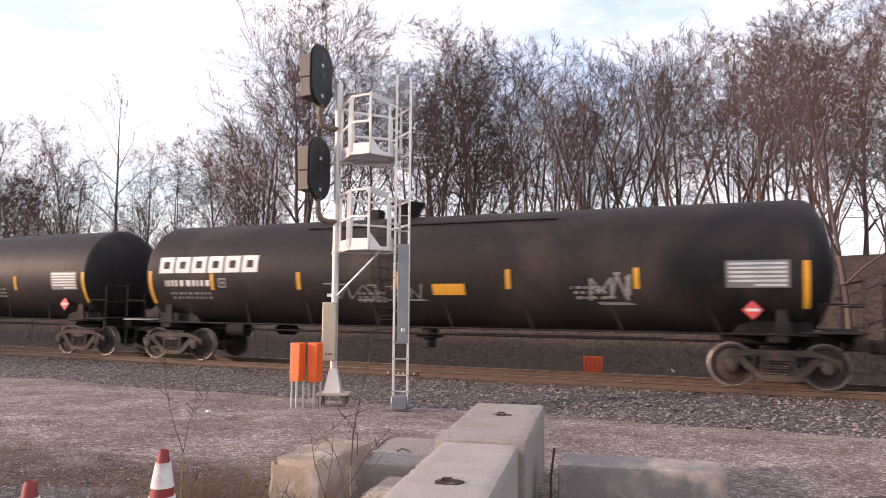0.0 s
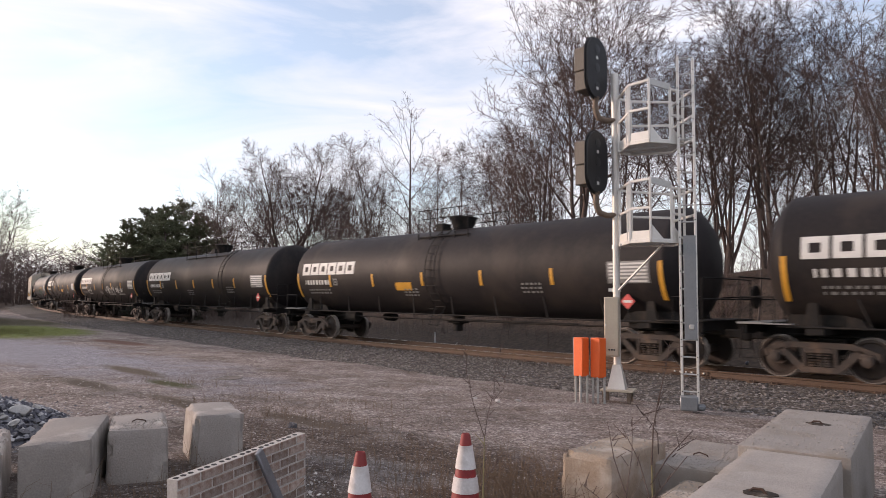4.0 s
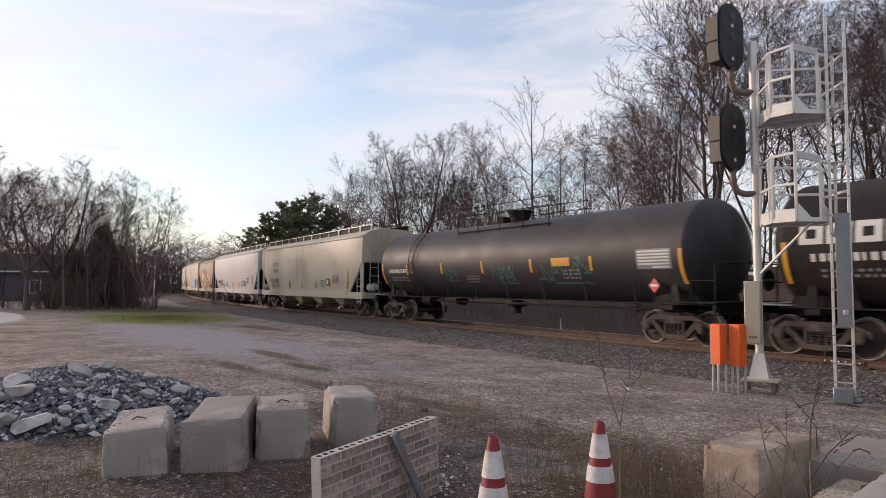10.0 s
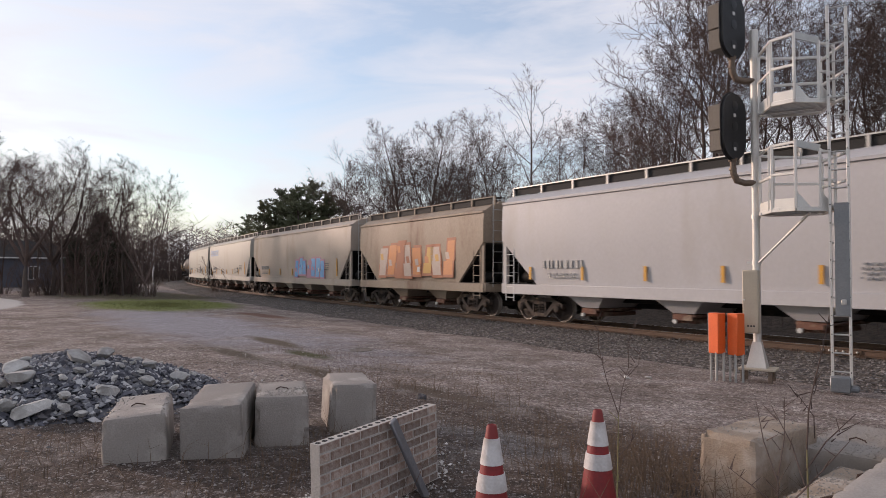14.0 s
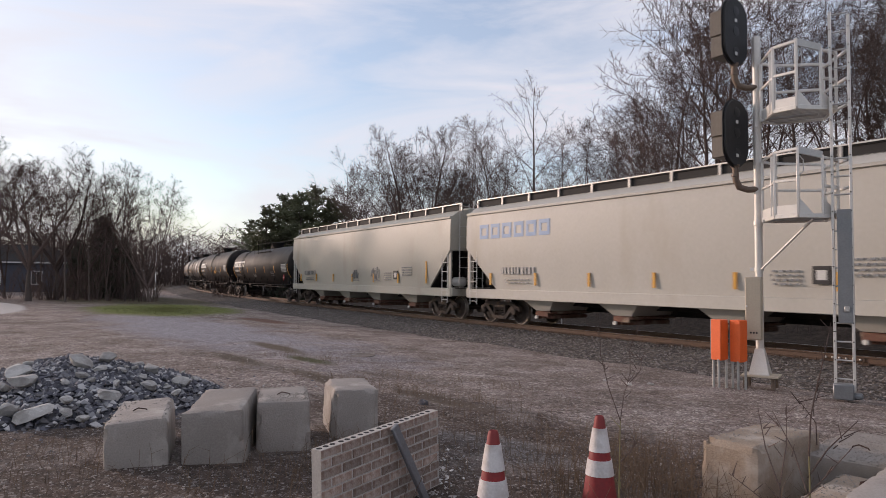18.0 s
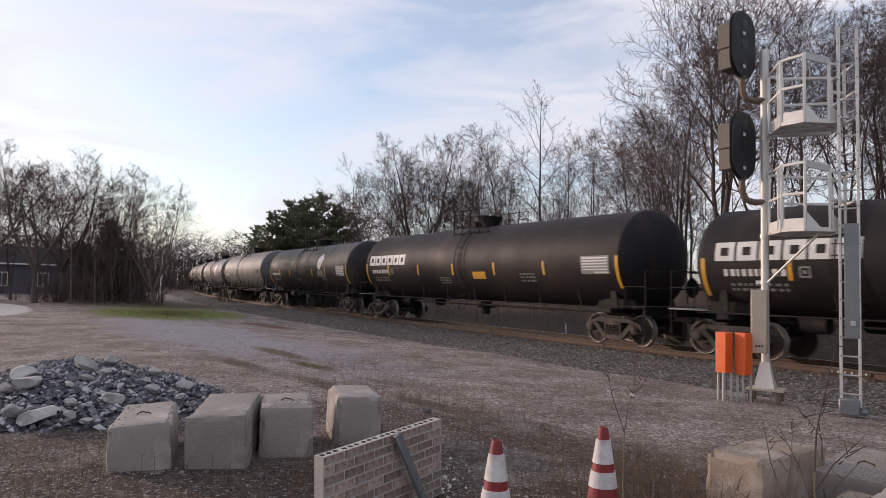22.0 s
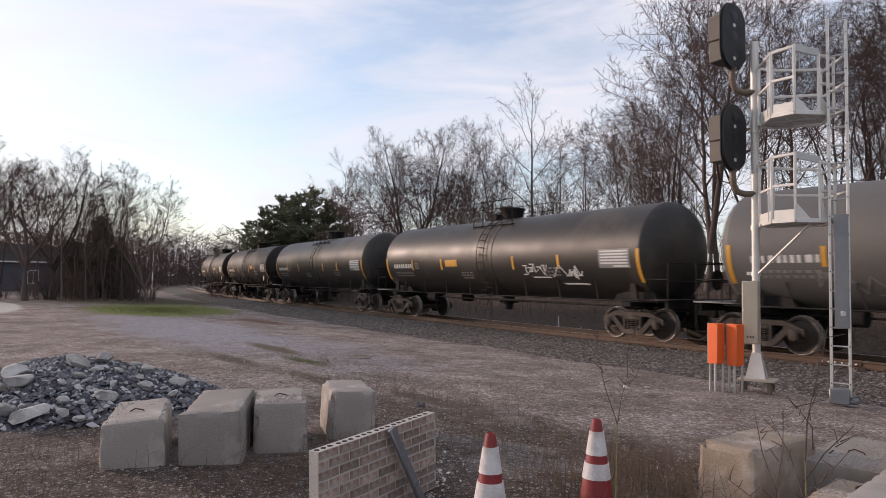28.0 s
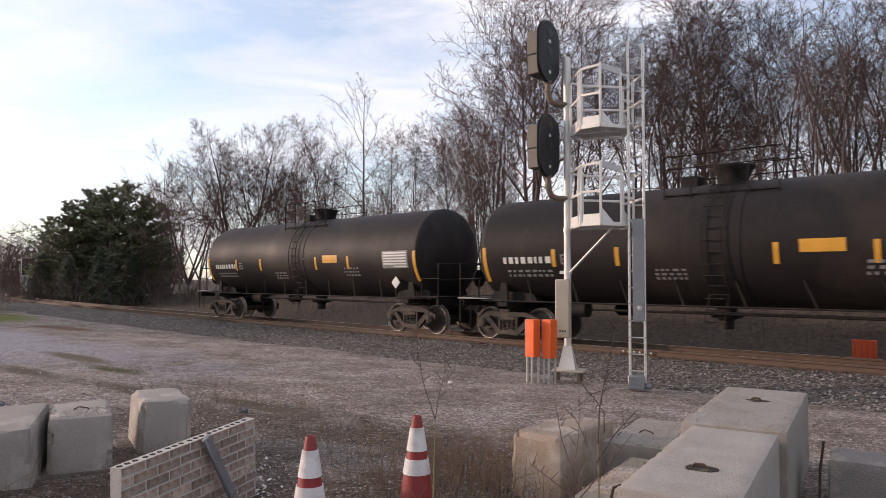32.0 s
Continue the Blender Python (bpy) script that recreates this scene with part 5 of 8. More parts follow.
def bare_tree(seed, h, stems=1, flare=0.4, limbs=12, spread=0.36, first=0.28, detail=(6, 5, 5), thick=1.3, open_angle=1.0, girth=1.0):
    """Trunk and leafless crown of a tree h metres high; stems: into how many the trunk parts, flare: how far they lean out."""
    rng = random.Random(seed)
    trunk, crown = MB(), MB()

    def grow(mb, p, d, length, r, n, sides, wob, up):
        """A tapering, slightly crooked branch; gives its points and radii."""
        pts, rad = [p.copy()], [r]
        d = d.normalized()
        for i in range(n):
            d = (d + Vector((rng.gauss(0, wob), rng.gauss(0, wob), rng.gauss(0, wob * 0.5) + up))).normalized()
            p = p + d * (length / n)
            pts.append(p.copy())
            rad.append(max(0.006 * thick, r * (1 - 0.92 * ((i + 1) / n) ** 0.9)))
        mb.tube(pts, rad, sides, cap=False)
        return pts, rad

    def at(pts, rad, t):
        k = min(len(pts) - 2, int(t * (len(pts) - 1)))
        f = t * (len(pts) - 1) - k
        return pts[k].lerp(pts[k + 1], f), (pts[k + 1] - pts[k]).normalized(), rad[k] + (rad[k + 1] - rad[k]) * f

    def fork(d, angle, turn):
        """A direction that leaves d at an angle, turned round it."""
        o = d.orthogonal().normalized()
        o.rotate(Matrix.Rotation(turn, 3, d))
        return d * math.cos(angle) + o * math.sin(angle)

    def twigs(a, b, n, ln):
        d = (b - a).normalized()
        for k in range(n):
            p = a.lerp(b, 0.12 + 0.88 * (k + rng.random()) / n)
            e = fork(d, rng.uniform(0.45, 1.0), rng.uniform(0, 6.28)) + Vector((0, 0, 0.06))
            o = e.orthogonal().normalized() * 0.0060 * thick
            crown.add([p - o, p + o, p + e.normalized() * ln * rng.uniform(0.5, 1.1)], [(0, 1, 2)])

    def sprays(pts, rad, n, ln, t0):
        """Branchlets with their twigs along a branch."""
        turn = rng.uniform(0, 6.28)
        for k in range(n):
            t = t0 + (0.99 - t0) * (k + rng.random()) / n
            p, d, r = at(pts, rad, t)
            turn += 2.4 + rng.gauss(0, 0.3)
            e = (fork(d, rng.uniform(0.5, 1.0), turn) + Vector((0, 0, 0.06))).normalized()
            q = p + e * ln * (1.1 - 0.45 * t) * rng.uniform(0.7, 1.25)
            spike(crown, p, q, max(0.0065 * thick, min(r * 0.6, 0.010 * thick)))
            twigs(p, q, detail[2], ln * 0.55)
        twigs(at(pts, rad, 0.75)[0], pts[-1], 3, ln * 0.6)

    def boughs(pts, rad, length, n, lo, scale):
        turn = rng.uniform(0, 6.28)
        for i in range(n):
            u = (i + 0.2 + 0.6 * rng.random()) / n
            t = lo + (0.985 - lo) * u
            p, d, r = at(pts, rad, t)
            turn += 2.4 + rng.gauss(0, 0.35)
            ln = h * spread * scale * (1.0 - 0.60 * u ** 1.8) * rng.uniform(0.72, 1.2)
            e = fork(d, (rng.uniform(0.75, 1.20) - 0.40 * u) * open_angle, turn)
            l1 = grow(crown, p, e, ln, max(0.014, r * 0.58), 5, 5 if thick < 1.6 else 3, 0.13, 0.045)
            m = max(2, round(detail[0] * min(1.0, 0.45 + ln / (h * spread))))
            side = rng.uniform(0, 6.28)
            for j in range(m):
                w = 0.22 + 0.74 * (j + rng.random()) / m
                p2, d2, r2 = at(*l1, w)
                side += 2.4 + rng.gauss(0, 0.4)
                ln2 = ln * (0.68 - 0.34 * w) * rng.uniform(0.75, 1.25)
                l2 = grow(crown, p2, fork(d2, rng.uniform(0.5, 1.0), side) + Vector((0, 0, 0.04)), ln2, max(0.009 * thick, r2 * 0.6), 3, 3, 0.14, 0.03)
                sprays(*l2, detail[1], max(0.40, ln2 * 0.42), 0.15)
            sprays(*l1, detail[1], max(0.45, ln * 0.22), 0.55)

    r0 = (h * 0.0080 + 0.02) * girth
    if stems > 1:
        low = h * rng.uniform(0.13, 0.22) * (1.25 if flare > 0.6 else 1)
        base = grow(trunk, Vector((0, 0, -0.3)), Vector((rng.gauss(0, 0.05), 0, 1)), low, r0 * 1.35, 5, 8, 0.03, 0.02)
        a0 = rng.uniform(0, 6.28)
        for k in range(stems):
            a = a0 + 6.28 * k / stems + rng.uniform(-0.4, 0.4)
            fl = flare * rng.uniform(0.6, 1.35)
            p, d, r = at(*base, 0.80 + 0.19 * k / stems)
            ln = (h - low) * rng.uniform(0.80, 1.0)
            stem = grow(crown, p, Vector((math.cos(a) * fl, math.sin(a) * fl, 1)), ln, r0 * rng.uniform(0.58, 0.78), 9, 6, 0.07, 0.045)
            boughs(*stem, ln, max(5, limbs // stems + 1), 0.22, 0.78)
            sprays(*stem, detail[1], 0.8, 0.7)
    else:
        stem = grow(trunk, Vector((0, 0, -0.3)), Vector((rng.gauss(0, 0.04), 0, 1)), h, r0, 11, 8, 0.035, 0.03)
        boughs(*stem, h, limbs, first, 1.0)
        sprays(*stem, detail[1] + 2, 0.8, 0.75)
    top = h / max(v[2] for v in crown.v)
    for mb in (trunk, crown):
        mb.v = [(x, y, z * top) for x, y, z in mb.v]
    return trunk, crown


def plain_mesh(mb, name, mat):
    """A mesh with smooth faces and no clean-up, for crowns of many twigs."""
    me = bpy.data.meshes.new(name)
    me.from_pydata(mb.v, [], mb.f)
    me.polygons.foreach_set("use_smooth", [True] * len(me.polygons))
    me.materials.append(mat)
    return me


TREES = []
FAR_KINDS = []
FAR_WOODS = MB()
TREE_H = 14.0


def tree_kinds():
    wide, full, some, rough = (8, 8, 7), (7, 7, 6), (6, 5, 4), (5, 3, 2)
    spec = [
        dict(seed=1, limbs=17, spread=0.40, first=0.22, detail=full, open_angle=0.8),                            # 0 round crown on one trunk
        dict(seed=2, limbs=20, spread=0.36, first=0.16, detail=full, open_angle=0.62),                      # 1 oval, fine, straight leader
        dict(seed=3, limbs=16, spread=0.40, first=0.30, detail=full, open_angle=0.75),                            # 2
        dict(seed=4, stems=3, flare=0.36, limbs=18, spread=0.38, detail=full),                   # 3 forked low
        dict(seed=5, stems=2, flare=0.34, limbs=17, spread=0.40, detail=full),                   # 4
        dict(seed=6, limbs=10, spread=0.32, first=0.38, detail=(4, 4, 3), open_angle=0.7),                       # 5 tall, slender and sparse
        dict(seed=7, stems=4, flare=0.55, limbs=22, spread=0.38, detail=full, girth=1.4),             # 6 broad
        dict(seed=8, stems=3, flare=0.40, limbs=8, spread=0.40, detail=rough, thick=2.2),        # 7 far away
        dict(seed=9, limbs=9, spread=0.38, first=0.20, detail=rough, thick=2.2),                 # 8
        dict(seed=10, limbs=11, spread=0.28, first=0.25, detail=some, open_angle=0.65),                           # 9 young and slender
        dict(seed=12, stems=2, flare=0.22, limbs=11, spread=0.26, detail=some),                  # 10
        dict(seed=13, stems=3, flare=0.40, limbs=14, spread=0.40, detail=some, thick=1.7),       # 11 rows farther back
        dict(seed=14, limbs=14, spread=0.38, first=0.15, detail=some, thick=1.7, open_angle=0.7),                # 12
        dict(seed=15, stems=4, flare=0.80, limbs=24, spread=0.44, detail=wide, thick=1.5, girth=1.9), # 13 old and wide
        dict(seed=16, stems=2, flare=0.22, limbs=26, spread=0.46, detail=wide, thick=1.3, girth=1.35), # 14 the great tree behind the mast
    ]
    for k, q in enumerate(spec):
        tr, cr = bare_tree(h=TREE_H, **q)
        TREES.append((plain_mesh(tr, "trunk", M["bark"]), plain_mesh(cr, "crown", M["twig"])))
        if k in (7, 8):
            FAR_KINDS.append(MB().add(tr.v, tr.f).add(cr.v, cr.f))
    sh = MB()
    rng = random.Random(5)
    for k in range(12):
        a = rng.uniform(0, 6.28)
        f = rng.uniform(0.1, 0.5)
        p, d = Vector((math.cos(a) * 0.5 * f, math.sin(a) * 0.5 * f, -0.1)), Vector((math.cos(a) * f, math.sin(a) * f, 1)).normalized()
        pts = [p.copy()]
        n = rng.randint(4, 7)
        for j in range(n):
            d = (d + Vector((rng.gauss(0, 0.13), rng.gauss(0, 0.13), 0.02))).normalized()
            p = p + d * 0.6
            pts.append(p.copy())
        sh.tube(pts, [0.022 * (1 - 0.8 * j / n) for j in range(n + 1)], 3, cap=False)
        for j in range(1, n + 1):
            for q in range(3):
                w = pts[j - 1].lerp(pts[j], rng.random())
                e = w + (d * 0.7 + Vector((rng.gauss(0, 0.6), rng.gauss(0, 0.6), rng.uniform(0, 0.5)))) * rng.uniform(0.25, 0.8)
                spike(sh, w, e, 0.009)
                for z in range(3):
                    v = w.lerp(e, rng.uniform(0.2, 0.9))
                    g = Vector((rng.gauss(0, 1), rng.gauss(0, 1), rng.gauss(0.5, 0.8))).normalized()
                    o = g.orthogonal().normalized() * 0.008
                    sh.add([v - o, v + o, v + g * rng.uniform(0.12, 0.4)], [(0, 1, 2)])
    SHRUB.append(plain_mesh(sh, "crown", M["twig"]))


SHRUB = []
tree_kinds()


# how high the crowns reach, in degrees above level, by direction (degrees left of +y)
SKYLINE = [(-45, 22), (-30, 22.2), (-22.7, 21.7), (-17.6, 21.9), (-12, 21.2), (-8.8, 20), (-6.5, 23), (-4.3, 24.3), (-1.4, 23.5), (1.5, 20.8), (3.8, 20.3), (6.7, 21.7), (9, 23), (12, 24.6), (15.1, 21), (17, 15.5), (18.4, 14.3), (20.5, 13.9), (22.7, 13.4), (24.3, 12.6), (27.6, 13.8), (31, 13.2), (32.7, 11.4), (35, 12.2), (37.2, 12.9), (39.5, 11.4), (41.1, 9.2), (44, 6), (49, 4.2), (51.7, 3), (53.4, 4.2), (55.3, 7.6), (58.1, 8.5), (61.8, 8.9), (64.3, 9.9), (66.8, 9.7), (80, 9)]


def tree_height(x, y, share):
    """Height of a tree here whose top comes up to a share of the skyline."""
    el = lerp_table(math.degrees(math.atan2(-x, y)), SKYLINE)
    return max(2.5, (math.hypot(x, y) * math.tan(radians(el * 1.03)) + 1.7) * share - ground_z(x, y))


def put_tree(kind, x, y, h, rz, label="leafless grey-brown tree with fine twigs", lean=(0, 0), group="trees of the wood"):
    ob = empty("bare_tree", Matrix.Translation((x, y, ground_z(x, y) - 0.1)) @ Euler((radians(lean[0]), radians(lean[1]), radians(rz))).to_matrix().to_4x4(), label, "tree", group)
    k = h / TREE_H
    ob.scale = (k, k, k)
    part("trunk", TREES[kind][0], None, ob)
    part("crown", TREES[kind][1], None, ob)
    return ob


def put_far_tree(kind, x, y, h, rz):
    """Adds a tree to the joined woods that nobody could count."""
    k, c, s = h / TREE_H, math.cos(radians(rz)), math.sin(radians(rz))
    p = np.array(FAR_KINDS[kind].v) * k
    z = ground_z(x, y) - 0.1
    q = np.stack((p[:, 0] * c - p[:, 1] * s + x, p[:, 0] * s + p[:, 1] * c + y, p[:, 2] + z), 1)
    n = len(FAR_WOODS.v)
    FAR_WOODS.v += q.tolist()
    FAR_WOODS.f += [tuple(i + n for i in f) for f in FAR_KINDS[kind].f]


def put_shrub(x, y, h, rz):
    ob = empty("shrub", Matrix.Translation((x, y, ground_z(x, y) - 0.05)) @ Matrix.Rotation(radians(rz), 4, "Z"), "tall leafless shrub of many thin stems", "shrub", "shrubs of the wood")
    ob.scale = (h / 3.6,) * 3
    part("crown", SHRUB[0], None, ob)


def conifer(seed, h, mat, droop, width, bottom, clumps, pine=True):
    """Trunk, and a crown of many small tufts of needles on its boughs; a pine is round and ragged, a spruce a cone."""
    rng = random.Random(seed)
    trunk, crown = MB(), MB()
    trunk.tube([(0, 0, -0.3), (0.05, 0, h * 0.5), (0, 0.05, h * 0.97)], [h * 0.016, h * 0.011, 0.02], 8, cap=False)
    tufts = []
    z = h * bottom
    while z < h * 0.975:
        t = max(0.0, (z / h - bottom) / (1 - bottom))
        shape = (1 - t ** 2.4) ** 0.8 * min(1.0, 0.6 + 1.6 * t) if pine else (1 - t ** 1.3) ** 0.85
        reach = width * h * shape * rng.uniform(0.75, 1.1) + 0.2
        n = rng.randint(4, 6)
        a0 = rng.uniform(0, 6.28)
        for i in range(n):
            a = a0 + 6.28 * i / n + rng.uniform(-0.3, 0.3)
            ln = reach * (rng.uniform(0.45, 1.25) if pine else rng.uniform(0.55, 1.15))
            zb = z + rng.uniform(-0.03, 0.03) * h
            rise = (0.30 + 0.6 * t) if pine else 0.25

            def bough(f):
                return Vector((math.cos(a) * ln * f, math.sin(a) * ln * f, zb + ln * (rise * f - droop * f * f)))

            trunk.tube([bough(k / 3) for k in range(4)], [0.035, 0.025, 0.016, 0.007], 3, cap=False)
            m = max(4, int(clumps * ln))
            for k in range(m):
                f = (0.30 if pine else 0.15) + 0.72 * (k + rng.random()) / m
                side = Vector((-math.sin(a), math.cos(a), 0)) * rng.gauss(0, 0.20 * ln * (0.5 + 0.5 * f))
                tufts.append((bough(f) + side + Vector((0, 0, rng.gauss(0.05, 0.09)))))
        z += h * (rng.uniform(0.045, 0.070) if pine else rng.uniform(0.032, 0.050))
    for p in tufts:
        s = rng.uniform(0.22, 0.42)
        for k in range(9):
            d = Vector((rng.gauss(0, 1), rng.gauss(0, 1), rng.gauss(0.35, 0.6))).normalized() * s
            o = d.orthogonal().normalized() * s * 0.15
            crown.add([p - o, p + o, p + d], [(0, 1, 2)])
    return plain_mesh(trunk, "trunk", M["bark"]), plain_mesh(crown, "crown", mat)


PINES = [conifer(21, 11.0, M["needle"], 0.08, 0.22, 0.08, 13), conifer(22, 11.0, M["needle"], 0.05, 0.24, 0.06, 13)]
SPRUCE = conifer(23, 6.2, M["spruce"], 0.42, 0.30, 0.04, 14, False)


def put_conifer(meshes, base_h, x, y, h, rz, name, label):
    ob = empty(name, Matrix.Translation((x, y, ground_z(x, y) - 0.1)) @ Matrix.Rotation(radians(rz), 4, "Z"), label, "tree")
    ob.scale = (h / base_h,) * 3
    part("trunk", meshes[0], None, ob)
    part("crown", meshes[1], None, ob, "dark green needles")


def plant_all():
    rng = random.Random(77)
    # round the house at the far end of the yard
    for az, d, k, share in ((64.7, 52, 13, 1.0), (63.0, 54, 13, 0.96), (61.6, 58, 6, 0.98), (60.3, 56, 3, 0.97), (59.0, 60, 1, 1.0), (57.7, 57, 4, 0.96), (56.7, 52, 6, 0.97), (67.8, 53, 13, 1.0), (69.5, 60, 6, 0.95), (66.2, 62, 11, 0.85), (71.5, 58, 6, 0.95), (62.4, 50, 5, 0.80), (59.6, 54, 10, 0.75), (62.0, 62, 11, 0.85), (60.8, 52, 9, 0.72), (58.4, 54, 9, 0.82), (64.0, 64, 12, 0.85), (57.2, 62, 11, 0.80)):
        x, y = ray_place(az, d)
        put_tree(k, x, y, tree_height(x, y, share), rng.uniform(0, 360), group="trees round the house")
    for i in range(16):
        x, y = ray_place(rng.uniform(57.4, 63.5), rng.uniform(53, 62))
        put_shrub(x, y, rng.uniform(2.0, 4.6), rng.uniform(0, 360))
    for i in range(12):
        x, y = ray_place(rng.uniform(63.5, 68.5), rng.uniform(53, 60))
        put_shrub(x, y, rng.uniform(1.6, 3.6), rng.uniform(0, 360))
    for az, d, h in ((60.0, 60, 6.6), (58.6, 63, 5.0), (61.6, 62, 4.6)):
        x, y = ray_place(az, d)
        put_conifer(SPRUCE, 6.2, x, y, h, rng.uniform(0, 360), "spruce_tree", "dense dark green spruce behind bare trees")
    # far along the line
    for i in range(50):
        az, d = rng.uniform(44, 76), rng.uniform(112, 230)
        x, y = ray_place(az, d)
        if abs(track_coords(x, y)[1]) > 7:
            put_far_tree(rng.choice((0, 1)), x, y, rng.uniform(9, 14), rng.uniform(0, 360))
    x, y = ray_place(50.7, 84)
    put_tree(3, x, y, 8.6, 40, group="distant trees")
    # evergreens beyond the track
    for az, d, el, k in ((49.3, 74, 4.3, 0), (48.0, 70, 5.8, 1), (46.6, 72, 6.6, 0), (45.3, 70, 7.0, 1), (44.0, 72, 7.3, 0), (42.8, 71, 6.6, 1), (41.6, 74, 5.8, 0), (45.9, 78, 6.4, 1)):
        x, y = ray_place(az, d)
        put_conifer(PINES[k], 11.0, x, y, d * math.tan(radians(el)) + 1.7 - ground_z(x, y), rng.uniform(0, 360), "pine_tree", "tall dark green pine beyond the track")
    for az, d, h in ((45.7, 63, 5.2), (49.6, 71, 4.6), (47.9, 66, 4.4), (43.6, 64, 4.8)):
        x, y = ray_place(az, d)
        put_conifer(SPRUCE, 6.2, x, y, h, az * 40, "spruce_tree", "low dense green spruce before taller pines")
    for i in range(14):
        x, y = ray_place(rng.uniform(41, 52), rng.uniform(64, 84))
        put_shrub(x, y, rng.uniform(2.0, 4.0), rng.uniform(0, 360))
    # the large bare trees that stand out
    for az, d, k, share in ((39.6, 62, 6, 0.95), (36.9, 58, 13, 1.0), (34.4, 60, 6, 1.0), (31.6, 58, 4, 0.98), (28.7, 56, 1, 1.0), (25.5, 56, 5, 1.27), (23.2, 52, 0, 0.98), (20.7, 48, 3, 1.0), (18.2, 46, 1, 0.98), (16.2, 40, 2, 0.85), (11.9, 34, 14, 1.0), (8.4, 38, 3, 0.92), (5.7, 36, 0, 1.0), (3.0, 35, 4, 0.97), (0.2, 36, 2, 0.95), (-3.2, 34, 1, 1.0), (-6.4, 33, 0, 0.96), (-9.6, 34, 3, 0.98), (-12.8, 32, 6, 1.0), (-16.0, 31, 4, 0.98), (-19.4, 31, 6, 1.0), (-22.8, 30, 3, 0.97), (-25.6, 29, 2, 1.0), (-28.4, 27, 4, 0.98), (-31.0, 26, 1, 1.0), (-34.0, 27, 0, 1.0), (-38.0, 26, 3, 1.0)):
        x, y = ray_place(az, d)
        put_tree(k, x, y, tree_height(x, y, share), rng.uniform(0, 360), "tall leafless tree on the bank", (0, 4) if k == 13 else (0, 0))
    # the wood on the bank
    for i in range(58):
        s, o = rng.uniform(-50, 30), -rng.uniform(13, 40)
        p = beside(s, o)
        k = rng.choice((2, 3, 4)) if o > -18 else rng.choice((11, 12))
        put_tree(k, p.x, p.y, tree_height(p.x, p.y, rng.uniform(0.55, 0.95)), rng.uniform(0, 360), "leafless tree in a dense wood")
    for i in range(32):
        s, o = rng.uniform(30, 80), -rng.uniform(12, 34)
        p = beside(s, o)
        put_tree(rng.choice((3, 11, 11, 12)), p.x, p.y, tree_height(p.x, p.y, rng.uniform(0.5, 0.92)), rng.uniform(0, 360), "leafless tree in a dense wood")
    # the wood goes on along the line, out of sight: trees added to keep sky light off the tank ends
    for i in range(20):
        s, o = rng.uniform(-125, -50), -rng.uniform(9, 40)
        p = beside(s, o)
        put_far_tree(rng.choice((0, 1)), p.x, p.y, rng.uniform(11.0, 14.0), rng.uniform(0, 360))
    # a thicker stand beside the great tree
    for i in range(7):
        x, y = ray_place(rng.uniform(-17, 4), rng.uniform(31, 42))
        put_tree(rng.choice((0, 3, 11)), x, y, tree_height(x, y, rng.uniform(0.75, 0.98)), rng.uniform(0, 360), "tall leafless tree in a dense stand")
    for i in range(11):
        x, y = ray_place(-31 + 2.7 * i + rng.uniform(-1, 1), rng.uniform(35, 43))
        put_tree(rng.choice((3, 11, 12)), x, y, tree_height(x, y, rng.uniform(0.92, 1.02)), rng.uniform(0, 360), "tall leafless tree in a dense stand")
    # young slender trees near the track
    for i in range(32):
        s, o = rng.uniform(-44, 40), -rng.uniform(8.5, 16)
        p = beside(s, o)
        put_tree(rng.choice((9, 10)), p.x, p.y, rng.uniform(4.5, 9.0), rng.uniform(0, 360), "slender young leafless tree near the track")
    for i in range(76):
        s, o = (rng.uniform(-10, 60), -rng.uniform(8.5, 24)) if i < 60 else (rng.uniform(-48, 0), -rng.uniform(9, 20))
        p = beside(s, o)
        put_shrub(p.x, p.y, rng.uniform(1.4, 4.2), rng.uniform(0, 360))
    # brush: thin stems that nobody could count
    mb = MB()
    for i in range(3200):
        s, o = rng.uniform(-50, 70), -(6.4 + abs(rng.gauss(0, 4.5)))
        p = beside(s, o)
        h = rng.uniform(0.25, 1.5) * (1 if o < -6 else 0.45)
        z = ground_z(p.x, p.y)
        dx, dy = rng.gauss(0, 0.22) * h, rng.gauss(0, 0.22) * h
        mb.tube([(p.x, p.y, z), (p.x + dx * 0.4, p.y + dy * 0.4, z + h * 0.55), (p.x + dx, p.y + dy, z + h)], [0.010, 0.007, 0.004], 3, cap=False)
        if i % 3 == 0:
            mb.tube([(p.x + dx * 0.4, p.y + dy * 0.4, z + h * 0.55), (p.x - dx + rng.gauss(0, 0.1), p.y - dy, z + h * 0.9)], [0.006, 0.003], 3, cap=False)
    for az0, az1, d0, d1, n in ((56, 63, 52, 66, 300), (41, 52, 60, 76, 600)):
        for i in range(n):
            x, y = ray_place(rng.uniform(az0, az1), rng.uniform(d0, d1))
            z, h = ground_z(x, y), 0.4 + 2.6 * rng.random() ** 2
            dx, dy = rng.gauss(0, 0.3) * h, rng.gauss(0, 0.3) * h
            for q in range(3):
                f = rng.uniform(0.35, 0.9)
                mb.tube([(x + dx * f * 0.7, y + dy * f * 0.7, z + h * f), (x + dx * f + rng.gauss(0, 0.22) * h, y + dy * f + rng.gauss(0, 0.22) * h, z + h * (f + 0.25))], [0.012, 0.007], 3, cap=False)
            mb.tube([(x, y, z), (x + dx * 0.4, y + dy * 0.4, z + h * 0.55), (x + dx, y + dy, z + h)], [0.020, 0.014, 0.008], 3, cap=False)
    far = MB()
